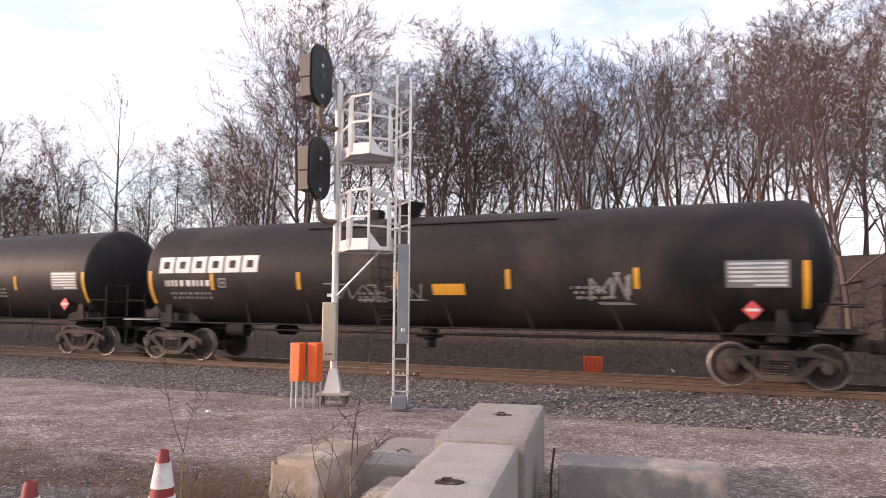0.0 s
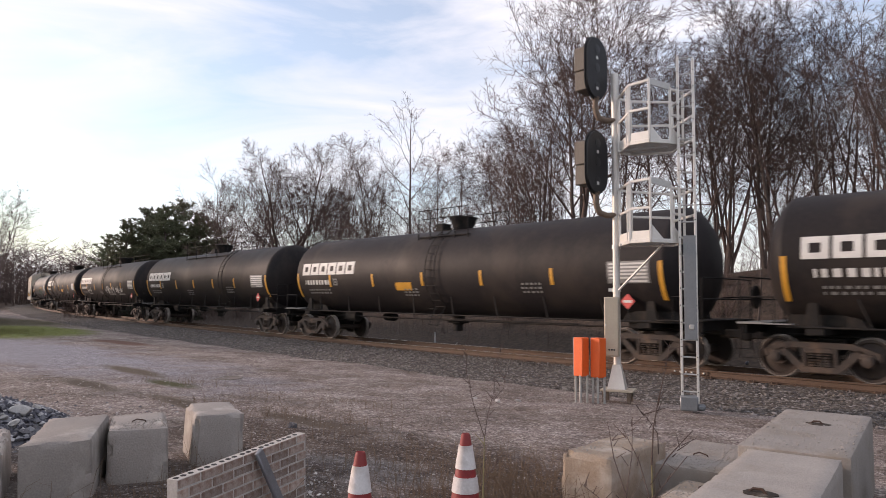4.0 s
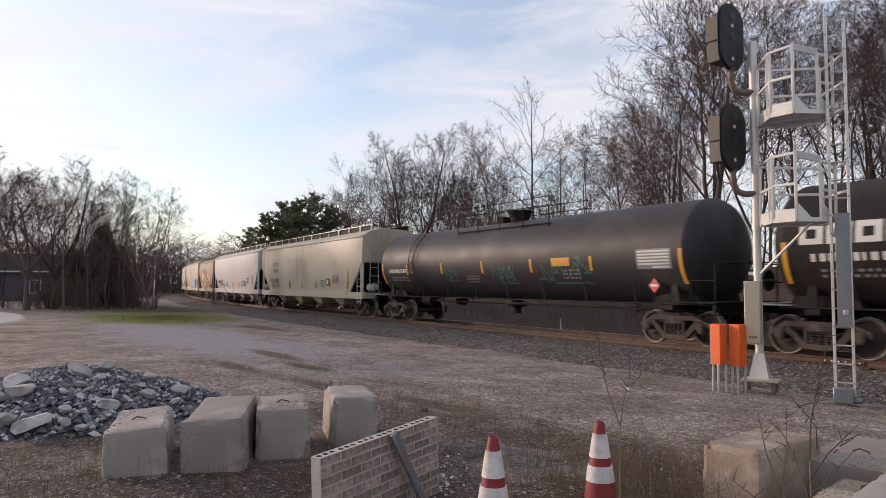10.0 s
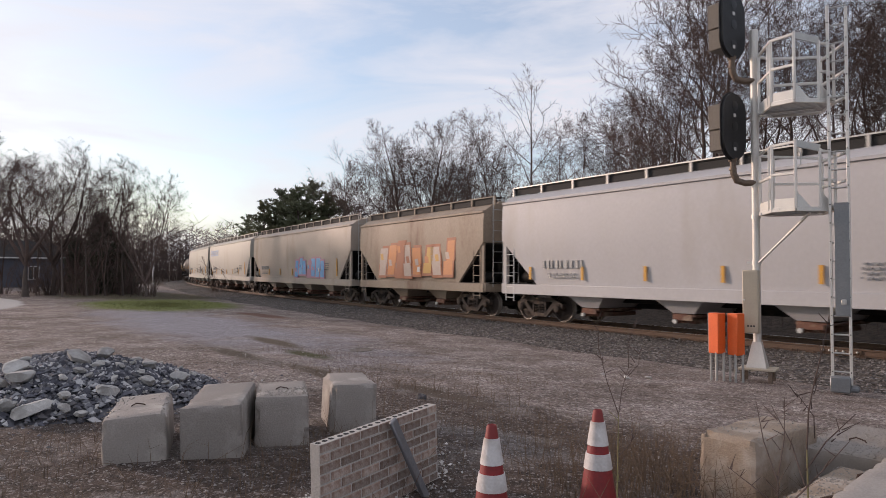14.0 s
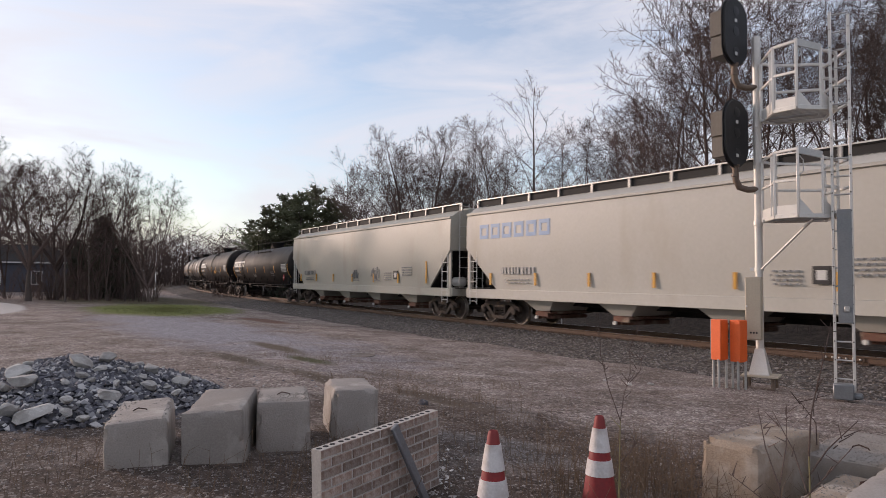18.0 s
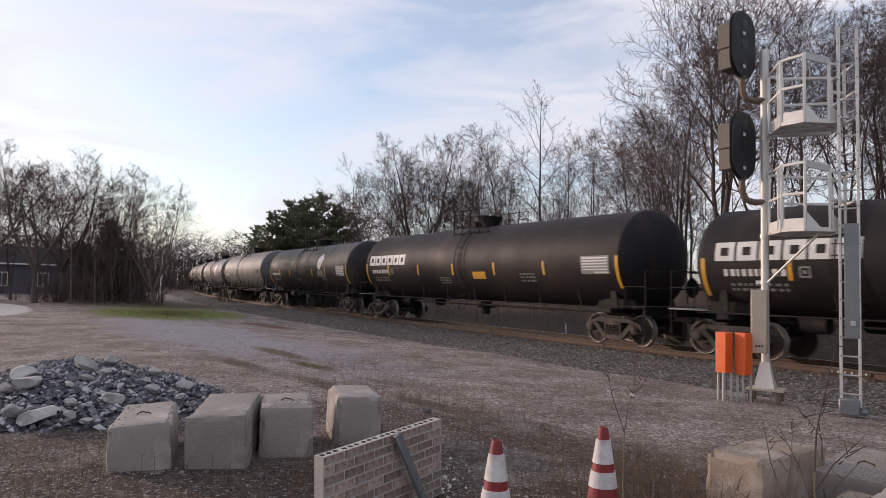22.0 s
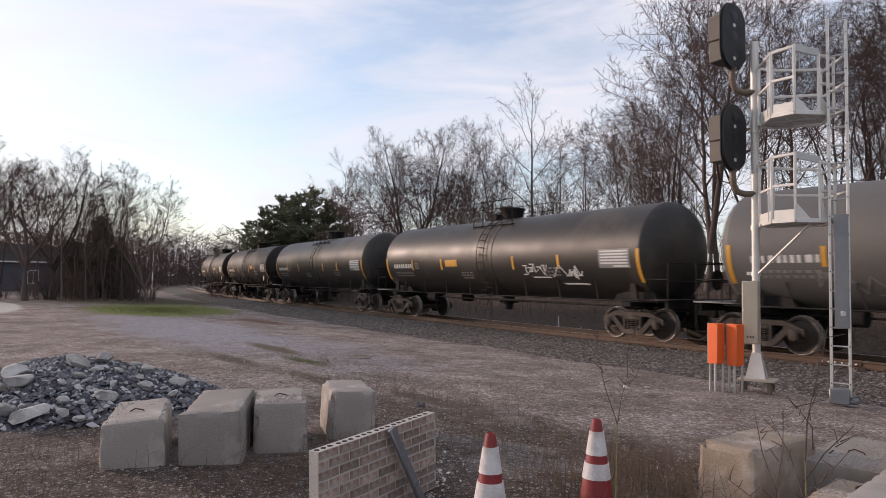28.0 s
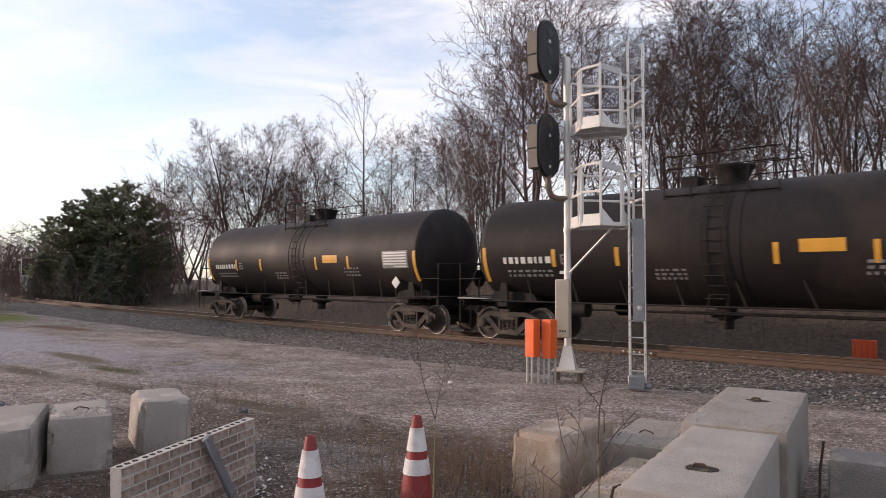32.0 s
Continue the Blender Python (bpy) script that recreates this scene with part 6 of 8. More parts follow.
    for i in range(2600):
        x, y = ray_place(rng.uniform(40, 80), rng.uniform(140, 250))
        z, h = ground_z(x, y), rng.uniform(6, 13.5)
        dx, dy = rng.gauss(0, 0.08) * h, rng.gauss(0, 0.08) * h
        a, b = Vector((x, y, z)), Vector((x + dx, y + dy, z + h))
        spike(far, a, b, 0.10)
        for q in range(13):
            f = rng.uniform(0.12, 0.95)
            p = a.lerp(b, f)
            spike(far, p, p + Vector((rng.gauss(0, 0.14), rng.gauss(0, 0.14), rng.uniform(0.03, 0.16))) * h, 0.07)
    tagged(new("woodland", plain_mesh(FAR_WOODS, "woodland", M["twig"])), "leafless woodland farther back and far along the line, partly added out of view", "woods", kind="stuff")
    tagged(new("distant_woods", plain_mesh(far, "distant_woods", M["twig"])), "distant leafless woods beyond the curve", "woods", kind="stuff")
    tagged(new("undergrowth", plain_mesh(mb, "undergrowth", M["twig"])), "dry leafless brush along the foot of the wood", "brush", kind="stuff")


plant_all()


def dry_weeds():
    """Dead stalks and grass round the blocks and cones."""
    rng = random.Random(31)
    mb = MB()
    spots = [(-2.4, 5.6, 2.0, 1.2, 330), (-0.9, 5.2, 0.8, 0.7, 200), (-4.2, 4.2, 0.7, 0.9, 260), (-4.6, 5.0, 0.35, 0.35, 60), (-2.4, 3.6, 0.8, 0.5, 200), (-6.0, 3.0, 1.5, 1.0, 160), (-3.6, 6.6, 1.6, 0.8, 110), (1.6, 5.2, 0.8, 0.4, 80), (-8.0, 8.6, 1.6, 0.3, 90), (-5.6, 8.3, 1.5, 0.3, 110), (-10.4, 10.6, 1.2, 0.3, 80), (-4.2, 7.4, 1.6, 0.5, 70), (-1.6, 7.2, 1.4, 0.5, 50), (-6.4, 9.9, 2.2, 0.4, 70)]
    for cx, cy, rx, ry, n in spots:
        for i in range(n):
            x, y = cx + rng.gauss(0, rx * 0.55), cy + rng.gauss(0, ry * 0.55)
            z, h = ground_z(x, y), rng.uniform(0.04, 0.24) * (2.0 if rng.random() < 0.12 else 1)
            dx, dy = rng.gauss(0, 0.4) * h, rng.gauss(0, 0.4) * h
            mb.tube([(x, y, z - 0.02), (x + dx * 0.4, y + dy * 0.4, z + h * 0.6), (x + dx, y + dy, z + h * rng.uniform(0.7, 1))], [0.0030, 0.0022, 0.0012], 3, cap=False)
            if rng.random() < 0.35:
                mb.tube([(x + dx * 0.4, y + dy * 0.4, z + h * 0.6), (x - dx, y + rng.gauss(0, 0.3) * h, z + h * 0.85)], [0.002, 0.001], 3, cap=False)
    for i in range(260):                         # taller bare stalks by the tan block
        x, y = -1.75 + rng.gauss(0, 0.34), 5.35 + rng.gauss(0, 0.45)
        z, h = ground_z(x, y), rng.uniform(0.12, 0.48)
        dx, dy = rng.gauss(0, 0.22) * h, rng.gauss(0, 0.22) * h
        mid = Vector((x + dx * 0.5, y + dy * 0.5, z + h * 0.55))
        mb.tube([(x, y, z - 0.02), mid, (x + dx, y + dy, z + h)], [0.0034, 0.0026, 0.0014], 3, cap=False)
        for q in range(3):
            mb.tube([mid, mid + Vector((rng.gauss(0, 0.3), rng.gauss(0, 0.3), rng.uniform(0.1, 0.4))) * h], [0.002, 0.001], 3, cap=False)
    tagged(new("dry_weeds", plain_mesh(mb, "dry_weeds", M["weed"])), "dead brown weeds and stalks on dark soil", "weeds", kind="stuff")
    # lawn blades at the far end
    mb = MB()
    for i in range(4000):
        a, r = rng.uniform(0, 6.28), abs(rng.gauss(0, 0.55))
        x, y = -32.8 + 6.4 * r * math.cos(a) * 0.80 + 2.9 * r * math.sin(a) * 0.60, 22.4 - 6.4 * r * math.cos(a) * 0.60 + 2.9 * r * math.sin(a) * 0.80
        z, h = ground_z(x, y), rng.uniform(0.02, 0.07)
        d = rng.uniform(0, 6.28)
        o = Vector((math.cos(d), math.sin(d), 0)) * 0.02
        mb.add([(x - o.x, y - o.y, z), (x + o.x, y + o.y, z), (x + rng.gauss(0, 0.04), y + rng.gauss(0, 0.04), z + h)], [(0, 1, 2)])
    tagged(new("lawn_grass", plain_mesh(mb, "lawn_grass", M["grass"])), "short green grass at the end of the yard", "grass", kind="stuff")


dry_weeds()


def sapling(x, y, forks, mat, label):
    """A thin young stem with a few bare shoots; forks: (start height, end offset x, y, end height, radius)."""
    z = ground_z(x, y)
    ob = empty("sapling", Matrix.Translation((x, y, z)), label, "sapling")
    rng = random.Random(int(x * 1000))
    for k, (x0, y0, z0, x1, y1, z1, r) in enumerate(forks):
        mid = ((x0 + x1) / 2 + rng.gauss(0, 0.012), (y0 + y1) / 2, (z0 + z1) / 2)
        mb = MB().tube([(x0, y0, z0), mid, (x1, y1, z1)], [r, r * 0.8, r * 0.45], 6)
        for j in range(4):
            f = 0.35 + 0.6 * rng.random()
            p = Vector((x0, y0, z0)).lerp(Vector((x1, y1, z1)), f)
            mb.tube([p, p + Vector((rng.gauss(0, 0.03), rng.gauss(0, 0.03), rng.uniform(0.01, 0.06)))], [0.003, 0.0015], 4)
        part("stem" if k == 0 else "shoot", mb, M[mat] if k == 0 else M["twig"], ob)


sx, sy = ray_place(18.8, 4.15)
sapling(sx, sy, [(0, 0, -0.05, 0.0, 0, 0.87, 0.006), (0, 0, 0.86, -0.12, 0, 1.24, 0.0034), (-0.12, 0, 1.23, -0.13, 0.01, 1.43, 0.0022), (0, 0, 0.86, 0.05, 0.03, 1.14, 0.0032), (0.05, 0.03, 1.13, 0.10, 0.02, 1.42, 0.0026), (0.045, 0.03, 1.08, 0.13, 0.0, 1.24, 0.0024), (0, 0, 0.62, 0.10, 0, 0.75, 0.003)], "stem_green", "thin bare sapling forked near its top")
sx, sy = ray_place(5.6, 3.3)
sapling(sx, sy, [(0, 0, -0.05, 0.02, 0, 0.98, 0.007), (0.02, 0, 0.95, 0.06, 0, 1.28, 0.0042), (0.06, 0, 1.27, 0.11, 0, 1.52, 0.0026), (0.01, 0, 0.80, -0.12, 0.02, 1.12, 0.0035), (0.015, 0, 0.86, 0.20, 0, 1.12, 0.0035), (0.05, 0, 1.0, -0.02, 0.03, 1.18, 0.0028)], "stem_green", "bare greenish sapling beside concrete blocks")
sx, sy = ray_place(7.2, 3.2)
sapling(sx, sy, [(0.03, 0, -0.05, 0.0, 0, 0.85, 0.005), (0, 0, 0.83, -0.08, 0, 1.15, 0.0035), (0.01, 0, 0.70, 0.26, 0, 1.03, 0.0035), (0.01, 0, 0.72, -0.20, 0, 0.86, 0.0028), (0, 0, 0.84, 0.03, 0, 1.18, 0.0028)], "twig", "bare brown sapling beside concrete blocks")

# ---- the signal mast ----
def signal_mast():
    mast = empty("signal_mast", Matrix.Identity(4), "silver railway signal mast with two black signal heads and platforms", "railway signal")
    px, py = -2.02, 13.56
    part("pole", MB().lathe([(0.42, 0.07), (5.6, 0.07), (5.62, 0.075), (6.20, 0.075)], 20, "z", (px, py, 0)).lathe([(2.70, 0.085), (2.78, 0.085)], 20, "z", (px, py, 0)).lathe([(4.50, 0.085), (4.58, 0.085)], 20, "z", (px, py, 0)), M["alu"], mast)
    v = [(px + i * w, py + j * w, z) for z, w in ((0.0, 0.17), (0.46, 0.075)) for i, j in ((-1, -1), (1, -1), (1, 1), (-1, 1))]
    part("pole_base", MB().add(v, [(3, 2, 1, 0), (4, 5, 6, 7), (0, 1, 5, 4), (1, 2, 6, 5), (2, 3, 7, 6), (3, 0, 4, 7)]), M["alu"], mast, smooth=0)
    part("base_plate", MB().box(px + 0.02, py - 0.03, -0.02, 0.62, 0.5, 0.035, b=0.005), M["beige"], mast)
    for dx, dy in ((-0.22, -0.2), (0.24, -0.2), (-0.22, 0.16), (0.24, 0.16)):
        part("anchor_leg", MB().box(px + dx, py + dy, -0.14, 0.07, 0.07, 0.22, b=0.005), M["conduit"], mast)
    part("control_box", MB().box(px - 0.06, py - 0.20, 1.195, 0.27, 0.20, 1.13, b=0.01), M["beige"], mast, "tall beige metal control box")
    part("box_door", MB().box(px - 0.06, py - 0.305, 1.195, 0.245, 0.012, 1.09, b=0.004), M["beige"], mast)
    for dx in (-0.05, 0.0, 0.045):
        part("box_mark", MB().box(px - 0.05 + dx, py - 0.314, 0.76, 0.028, 0.004, 0.03), M["signal_black"], mast)
    part("box_latch", MB().box(px - 0.165, py - 0.318, 1.23, 0.03, 0.02, 0.03, b=0.004), M["white_mark"], mast)
    # the ladder
    lx, ly = -0.66, 12.92
    A = Vector((0.99, -0.12, 0))
    for sg in (-1, 1):
        q = Vector((lx, ly, 0)) + A * 0.135 * sg
        part("ladder_rail", MB().box(q.x, q.y, 3.0, 0.045, 0.075, 6.4 if sg < 0 else 6.2, b=0.004), M["alu"], mast)
        holes = MB()
        for k in range(20):
            holes.lathe([(q.y - 0.044, 0.011), (q.y - 0.036, 0.011)], 8, "y", (q.x, 0, 0.1 + 0.305 * k))
        part("rung_ends", holes, M["signal_black"], mast)
    for k in range(21):
        z = 0.1 + 0.302 * k
        a, b = Vector((lx, ly, z)) - A * 0.135, Vector((lx, ly, z)) + A * 0.135
        part("rung", MB().tube([a, b], 0.014, 8), M["galv"], mast)
    part("ladder_guard", MB().box(lx + 0.03, ly - 0.055, 1.94, 0.21, 0.02, 1.86, b=0.004), M["steel_grey"], mast, "flat grey ladder guard panel")
    part("guard_latch", MB().box(lx + 0.05, ly - 0.075, 1.24, 0.08, 0.02, 0.09, b=0.01), M["galv"], mast)
    part("ladder_foot", MB().box(lx - 0.02, ly, -0.10, 0.30, 0.22, 0.26, b=0.02).box(lx + 0.17, ly + 0.05, -0.17, 0.16, 0.2, 0.1, b=0.03), M["steel_grey"], mast)
    # two platforms with rails: six-sided decks between the pole and the ladder
    C, F, G, E, B2, B1 = (Vector(q) for q in ((-1.93, 13.46), (-1.64, 12.78), (-1.27, 12.64), (-0.72, 13.06), (-0.96, 13.80), (-1.74, 13.72)))
    deck_poly = [C, F, G, E, B2, B1]

    def bar(a, b, za, zb, w, h):
        """A square bar from a to b, w thick and h high."""
        d = b - a
        mid = (a + b) / 2
        m = Matrix.Translation((mid.x, mid.y, (za + zb) / 2)) @ Matrix.Rotation(math.atan2(d.y, d.x), 4, "Z") @ Matrix.Rotation(-math.atan2(zb - za, d.length), 4, "Y")
        return MB().box(0, 0, 0, math.hypot(d.length, zb - za), w, h, m, b=min(w, h) * 0.15)

    for z in (2.78, 4.60):
        deck = part("platform_frame", MB().box((F.x + G.x) / 2, 13.3, z - 0.02, 0.9, 0.05, 0.05, b=0.005), M["galv"], mast)
        for a, b in zip(deck_poly, deck_poly[1:] + deck_poly[:1]):
            part("deck_edge", bar(a, b, z, z, 0.04, 0.075), M["alu"], deck)
        for k in range(11):                      # open grating between the edges
            y = 12.74 + 0.095 * k
            xs = []
            for a, b in zip(deck_poly, deck_poly[1:] + deck_poly[:1]):
                if (a.y - y) * (b.y - y) < 0:
                    xs.append(a.x + (b.x - a.x) * (y - a.y) / (b.y - a.y))
            if len(xs) == 2:
                part("deck_slat", bar(Vector((min(xs), y)), Vector((max(xs), y)), z + 0.01, z + 0.01, 0.05, 0.03), M["galv"], deck)
        part("kick_plate", bar(F, G, z + 0.11, z + 0.11, 0.014, 0.15), M["alu"], mast)
        part("kick_plate", bar(C, F, z + 0.11, z + 0.11, 0.014, 0.15), M["alu"], mast)
        W = G.lerp(E, 0.62)
        for p, top in ((C, 1.08), (F, 1.12), (G, 1.16), (W, 1.02), (E, 0.98), (B2, 1.0), (B1, 1.08), (F.lerp(C, 0.22), 1.08)):
            part("rail_post", MB().box(p.x, p.y, z + top / 2, 0.046, 0.046, top, b=0.006), M["alu"], mast)
        for a, b, za, zb in ((C, F, 1.08, 1.10), (F, G, 1.10, 1.12), (C, F, 0.58, 0.58), (F, G, 0.60, 0.60), (B1, B2, 1.06, 0.98), (B1, B2, 0.56, 0.52), (C, B1, 1.06, 1.06), (W, E, 0.98, 0.94), (W, E, 0.50, 0.48)):
            part("guard_rail", bar(a, b, z + za, z + zb, 0.040, 0.046), M["alu"], mast)
        part("guard_rail", bar(G, W, z + 1.10, z + 1.02, 0.030, 0.12), M["galv"], mast)
        for p, q in ((G, W), (W, E)):
            d = (q - p).normalized()
            e = p + d * 0.26
            n = Vector((-d.y, d.x)) * 0.012
            part("gusset", MB().add([(p.x, p.y, z + 0.04), (p.x, p.y, z + 0.32), (e.x, e.y, z + 0.04), (p.x + n.x, p.y + n.y, z + 0.04), (p.x + n.x, p.y + n.y, z + 0.32), (e.x + n.x, e.y + n.y, z + 0.04)], [(0, 1, 2), (3, 5, 4), (0, 3, 4, 1), (1, 4, 5, 2), (2, 5, 3, 0)]), M["alu"], mast, smooth=0)
        part("chain", MB().tube([(G.x + 0.03, G.y, z + 1.0), (G.x + 0.08, G.y + 0.02, z + 0.92), (G.x + 0.08, G.y + 0.02, z + 0.74), (G.x + 0.03, G.y, z + 0.68)], 0.010, 6), M["galv"], mast)
        for dz in (0.02, 0.46, 0.92):
            part("ladder_bracket", bar(E, Vector((lx - 0.10, ly + 0.03)), z + dz, z + dz, 0.045, 0.045), M["alu"], mast)
            part("ladder_bracket", bar(B2, Vector((lx + 0.10, ly + 0.05)), z + dz, z + dz, 0.045, 0.045), M["alu"], mast)
    part("brace", MB().tube([(px + 0.06, py - 0.10, 1.90), (-1.10, 13.08, 2.74)], 0.022, 8), M["alu"], mast)
    part("brace_clamp", MB().lathe([(1.86, 0.085), (1.93, 0.085)], 16, "z", (px, py, 0)).box(px - 0.1, py - 0.03, 1.90, 0.10, 0.03, 0.06), M["alu"], mast)
    # two signal heads
    face = Vector((0.924, -0.383, 0))
    wide = Vector((0.383, 0.924, 0))
    for z in (6.29, 4.40):
        hx, hy = -2.36, 13.32
        hm = Matrix(((face.x, wide.x, 0, hx), (face.y, wide.y, 0, hy), (0, 0, 1, z), (0, 0, 0, 1)))

        def stadium(w, h, n=12):
            r = w / 2
            pts = [(r * math.cos(a), h / 2 - r + r * math.sin(a)) for a in (math.pi * k / n for k in range(n + 1))]
            return pts + [(-x, -zz) for x, zz in pts]

        def plate(w, h, x0, x1):
            mb = MB()
            p = stadium(w, h)
            n = len(p)
            mb.add([(x0, y, zz) for y, zz in p] + [(x1, y, zz) for y, zz in p], [tuple(range(n)), tuple(range(n, 2 * n))[::-1]] + [(i, i + n, (i + 1) % n + n, (i + 1) % n) for i in range(n)], hm)
            return mb

        head = part("signal_head", plate(0.70, 1.22, 0.0, 0.05), M["signal_black"], mast, "black oval signal background", smooth=30)
        part("rim", plate(0.76, 1.28, -0.015, -0.001), M["signal_black"], head, smooth=30)
        for dz in (0.38, 0.0, -0.38):
            part("lens", MB().lathe([(0.051, 0.09), (0.055, 0.09), (0.058, 0.05)], 20, "x", (0, 0, dz), hm), M["glass_lens"], head)
        for dz in (0.20, -0.42):
            part("tag", MB().box(0.060, -0.02, dz, 0.006, 0.07, 0.06, hm), M["white_mark"], head, "small white number tag")
        part("case", MB().box(-0.20, 0.04, 0.20, 0.36, 0.46, 0.48, hm, b=0.02).box(-0.20, 0.04, -0.24, 0.34, 0.44, 0.40, hm, b=0.02), M["case_grey"], mast, "grey metal case behind the signal head")
        part("arm", MB().tube([(px, py - 0.02, z - 1.03), (px - 0.16, py - 0.08, z - 1.04), (px - 0.29, py - 0.15, z - 0.99), (px - 0.34, py - 0.20, z - 0.86), (px - 0.35, py - 0.21, z - 0.60)], [0.055, 0.058, 0.062, 0.058, 0.052], 14).lathe([(z - 0.80, 0.068), (z - 0.76, 0.068)], 14, "z", (px - 0.35, py - 0.21, 0)).lathe([(z - 0.64, 0.07), (z - 0.58, 0.085)], 14, "z", (px - 0.35, py - 0.21, 0)), M["conduit"], mast, "bent brown conduit arm")
    return mast


signal_mast()


def marker_box(x, y, rz, z0, z1, w, label, legs=True):
    ob = empty("marker_post", Matrix.Translation((x, y, 0)) @ Matrix.Rotation(radians(rz), 4, "Z"), label, "marker post", "orange marker posts")
    part("cover", MB().box(0, 0, (z0 + z1) / 2, w, w, z1 - z0, b=0.012), M["safety_orange"], ob, "bright orange cover")
    if legs:
        g = ground_z(x, y) - 0.1
        for dx, dy in ((-0.09, -0.05), (0.05, -0.09), (0.09, 0.06)):
            part("leg", MB().tube([(dx, dy, g), (dx, dy, z0 + 0.02)], 0.022, 8), M["galv"], ob)
        part("backing", MB().box(-w / 2 - 0.015, 0, (z0 + z1) / 2, 0.02, w * 0.8, z1 - z0, b=0.004), M["steel_grey"], ob)


marker_box(-2.60, 12.98, -26, 0.27, 0.99, 0.21, "orange metal marker post on steel legs beside the mast")
marker_box(-2.29, 13.04, -26, 0.25, 0.99, 0.21, "orange metal marker post on steel legs beside the mast")


def far_marker():
    x, y = ray_place(-12.7, 21.6)
    ob = empty("trackside_marker", Matrix.Translation((x, y, ground_z(x, y))) @ Matrix.Rotation(radians(-20), 4, "Z"), "orange ribbed marker panel beyond the track", "marker")
    part("panel", MB().box(0, 0, 0.42, 0.58, 0.06, 0.64, b=0.01), M["safety_orange"], ob)
    for k in range(4):
        part("rib", MB().box(-0.21 + 0.14 * k, -0.045, 0.42, 0.030, 0.03, 0.60, b=0.005), M["red_mark"], ob)
    for dx in (-0.24, 0.24):
        part("leg", MB().box(dx, 0.055, 0.1, 0.05, 0.05, 0.5, b=0.005), M["steel_grey"], ob)


far_marker()


# ---- concrete blocks ----
def rough_block(name, x, y, z0, w, ln, h, az, mat, label, loop=True, seed=0, hole=False, chip=0.02, grit=0, roll=0.0, pitch=0.0, worn=0.0):
    """A cast block: its near end centred on (x, y), reaching back along az (degrees left of +y)."""
    rng = random.Random(seed)
    a = radians(az)
    m = Matrix.Translation((x, y, z0)) @ Matrix.Rotation(a, 4, "Z")
    ob = empty(name, m @ Euler((radians(pitch), radians(roll), 0)).to_matrix().to_4x4(), label, "concrete block", "concrete blocks")
    # an even grid over the cast faces; edges chipped here and there, faces nearly flat
    bm = bmesh.new()
    bmesh.ops.create_cube(bm, size=1.0, matrix=Matrix.Translation((0, ln / 2, h / 2)) @ Matrix.Diagonal((w, ln, h, 1)))
    for ax, size in ((0, w), (1, ln), (2, h)):
        n = max(2, int(size / 0.045))
        for k in range(1, n):
            q = [0, ln / 2, h / 2]
            q[ax] += size * (k / n - 0.5)
            bmesh.ops.bisect_plane(bm, geom=bm.verts[:] + bm.edges[:] + bm.faces[:], plane_co=q, plane_no=[1 if i == ax else 0 for i in range(3)])
    bm.normal_update()
    for v in bm.verts:
        q = v.co * 3 + Vector((seed * 3.1, 0, 0))
        at_x, at_y, at_z = abs(abs(v.co.x) - w / 2) < 0.004, min(v.co.y, ln - v.co.y) < 0.004, min(v.co.z, h - v.co.z) < 0.004
        v.co += v.normal * ((0.002 + 0.010 * worn) * noise.noise(q) + (0.001 + 0.003 * worn) * noise.noise(q * 3))
        if at_x + at_y + at_z >= 2:
            bite = worn * max(0, noise.noise(q * 1.5 + Vector((9, 0, 0))) - 0.05) + 0.5 * max(0, noise.noise(q * 5 + Vector((2, 0, 0))) - 0.1)
            v.co -= v.normal * (0.012 + bite * chip * 3.2)
        v.co.x *= 1 - 0.05 * worn * v.co.z / h
    me = bpy.data.meshes.new("block")
    bm.normal_update()
    bm.to_mesh(me)
    bm.free()
    me.polygons.foreach_set("use_smooth", [True] * len(me.polygons))
    me.set_sharp_from_angle(angle=radians(28))
    me.materials.append(mat)
    part("block", me, None, ob)
    if loop:
        lp = [(-0.07, ln * 0.4, h - 0.03), (-0.06, ln * 0.4, h + 0.012), (-0.02, ln * 0.4 + 0.02, h + 0.028), (0.05, ln * 0.4, h + 0.015), (0.08, ln * 0.4, h - 0.03)]
        part("lifting_loop", MB().tube(lp, 0.006, 6), M["rebar"], ob, "rusty steel lifting loop")
    if hole:
        ring, tops = [], []
        for k in range(22):
            f = 6.283 * k / 22
            r = 0.075 + 0.03 * noise.noise(Vector((math.cos(f) * 2, math.sin(f) * 2, seed)))
            ring.append((0.02 + r * 1.25 * math.cos(f), ln * hole + r * 0.9 * math.sin(f), h + 0.0055))
        part("lifting_pocket", MB().add(ring + [(x, y, h - 0.02) for x, y, z in ring], [tuple(range(22))] + [(k, k + 22, (k + 1) % 22 + 22, (k + 1) % 22) for k in range(22)]), M["pit_stain"], ob, "dark worn pocket in the top")
        part("lifting_loop", MB().tube([(-0.055, ln * hole, h - 0.01), (-0.02, ln * hole + 0.01, h + 0.022), (0.03, ln * hole, h + 0.026), (0.065, ln * hole - 0.01, h - 0.01)], 0.009, 6), M["rebar"], ob, "rusty steel lifting loop")
    if grit:
        mb = MB()
        for k in range(grit):
            x, y, r = rng.uniform(-0.48, 0.48) * w, ln * rng.uniform(0.02, 0.98), rng.uniform(0.003, 0.0075)
            mb.box(x, y, h + r * 0.2, r * 2, r * 1.6, r * 1.4, Matrix.Translation((x, y, 0)) @ Matrix.Rotation(rng.uniform(0, 3), 4, "Z") @ Matrix.Translation((-x, -y, 0)), b=r * 0.4)
        tagged(part("grit", mb, M["grit_stone"], ob, "loose grit on the top"), kind="stuff")
    return ob


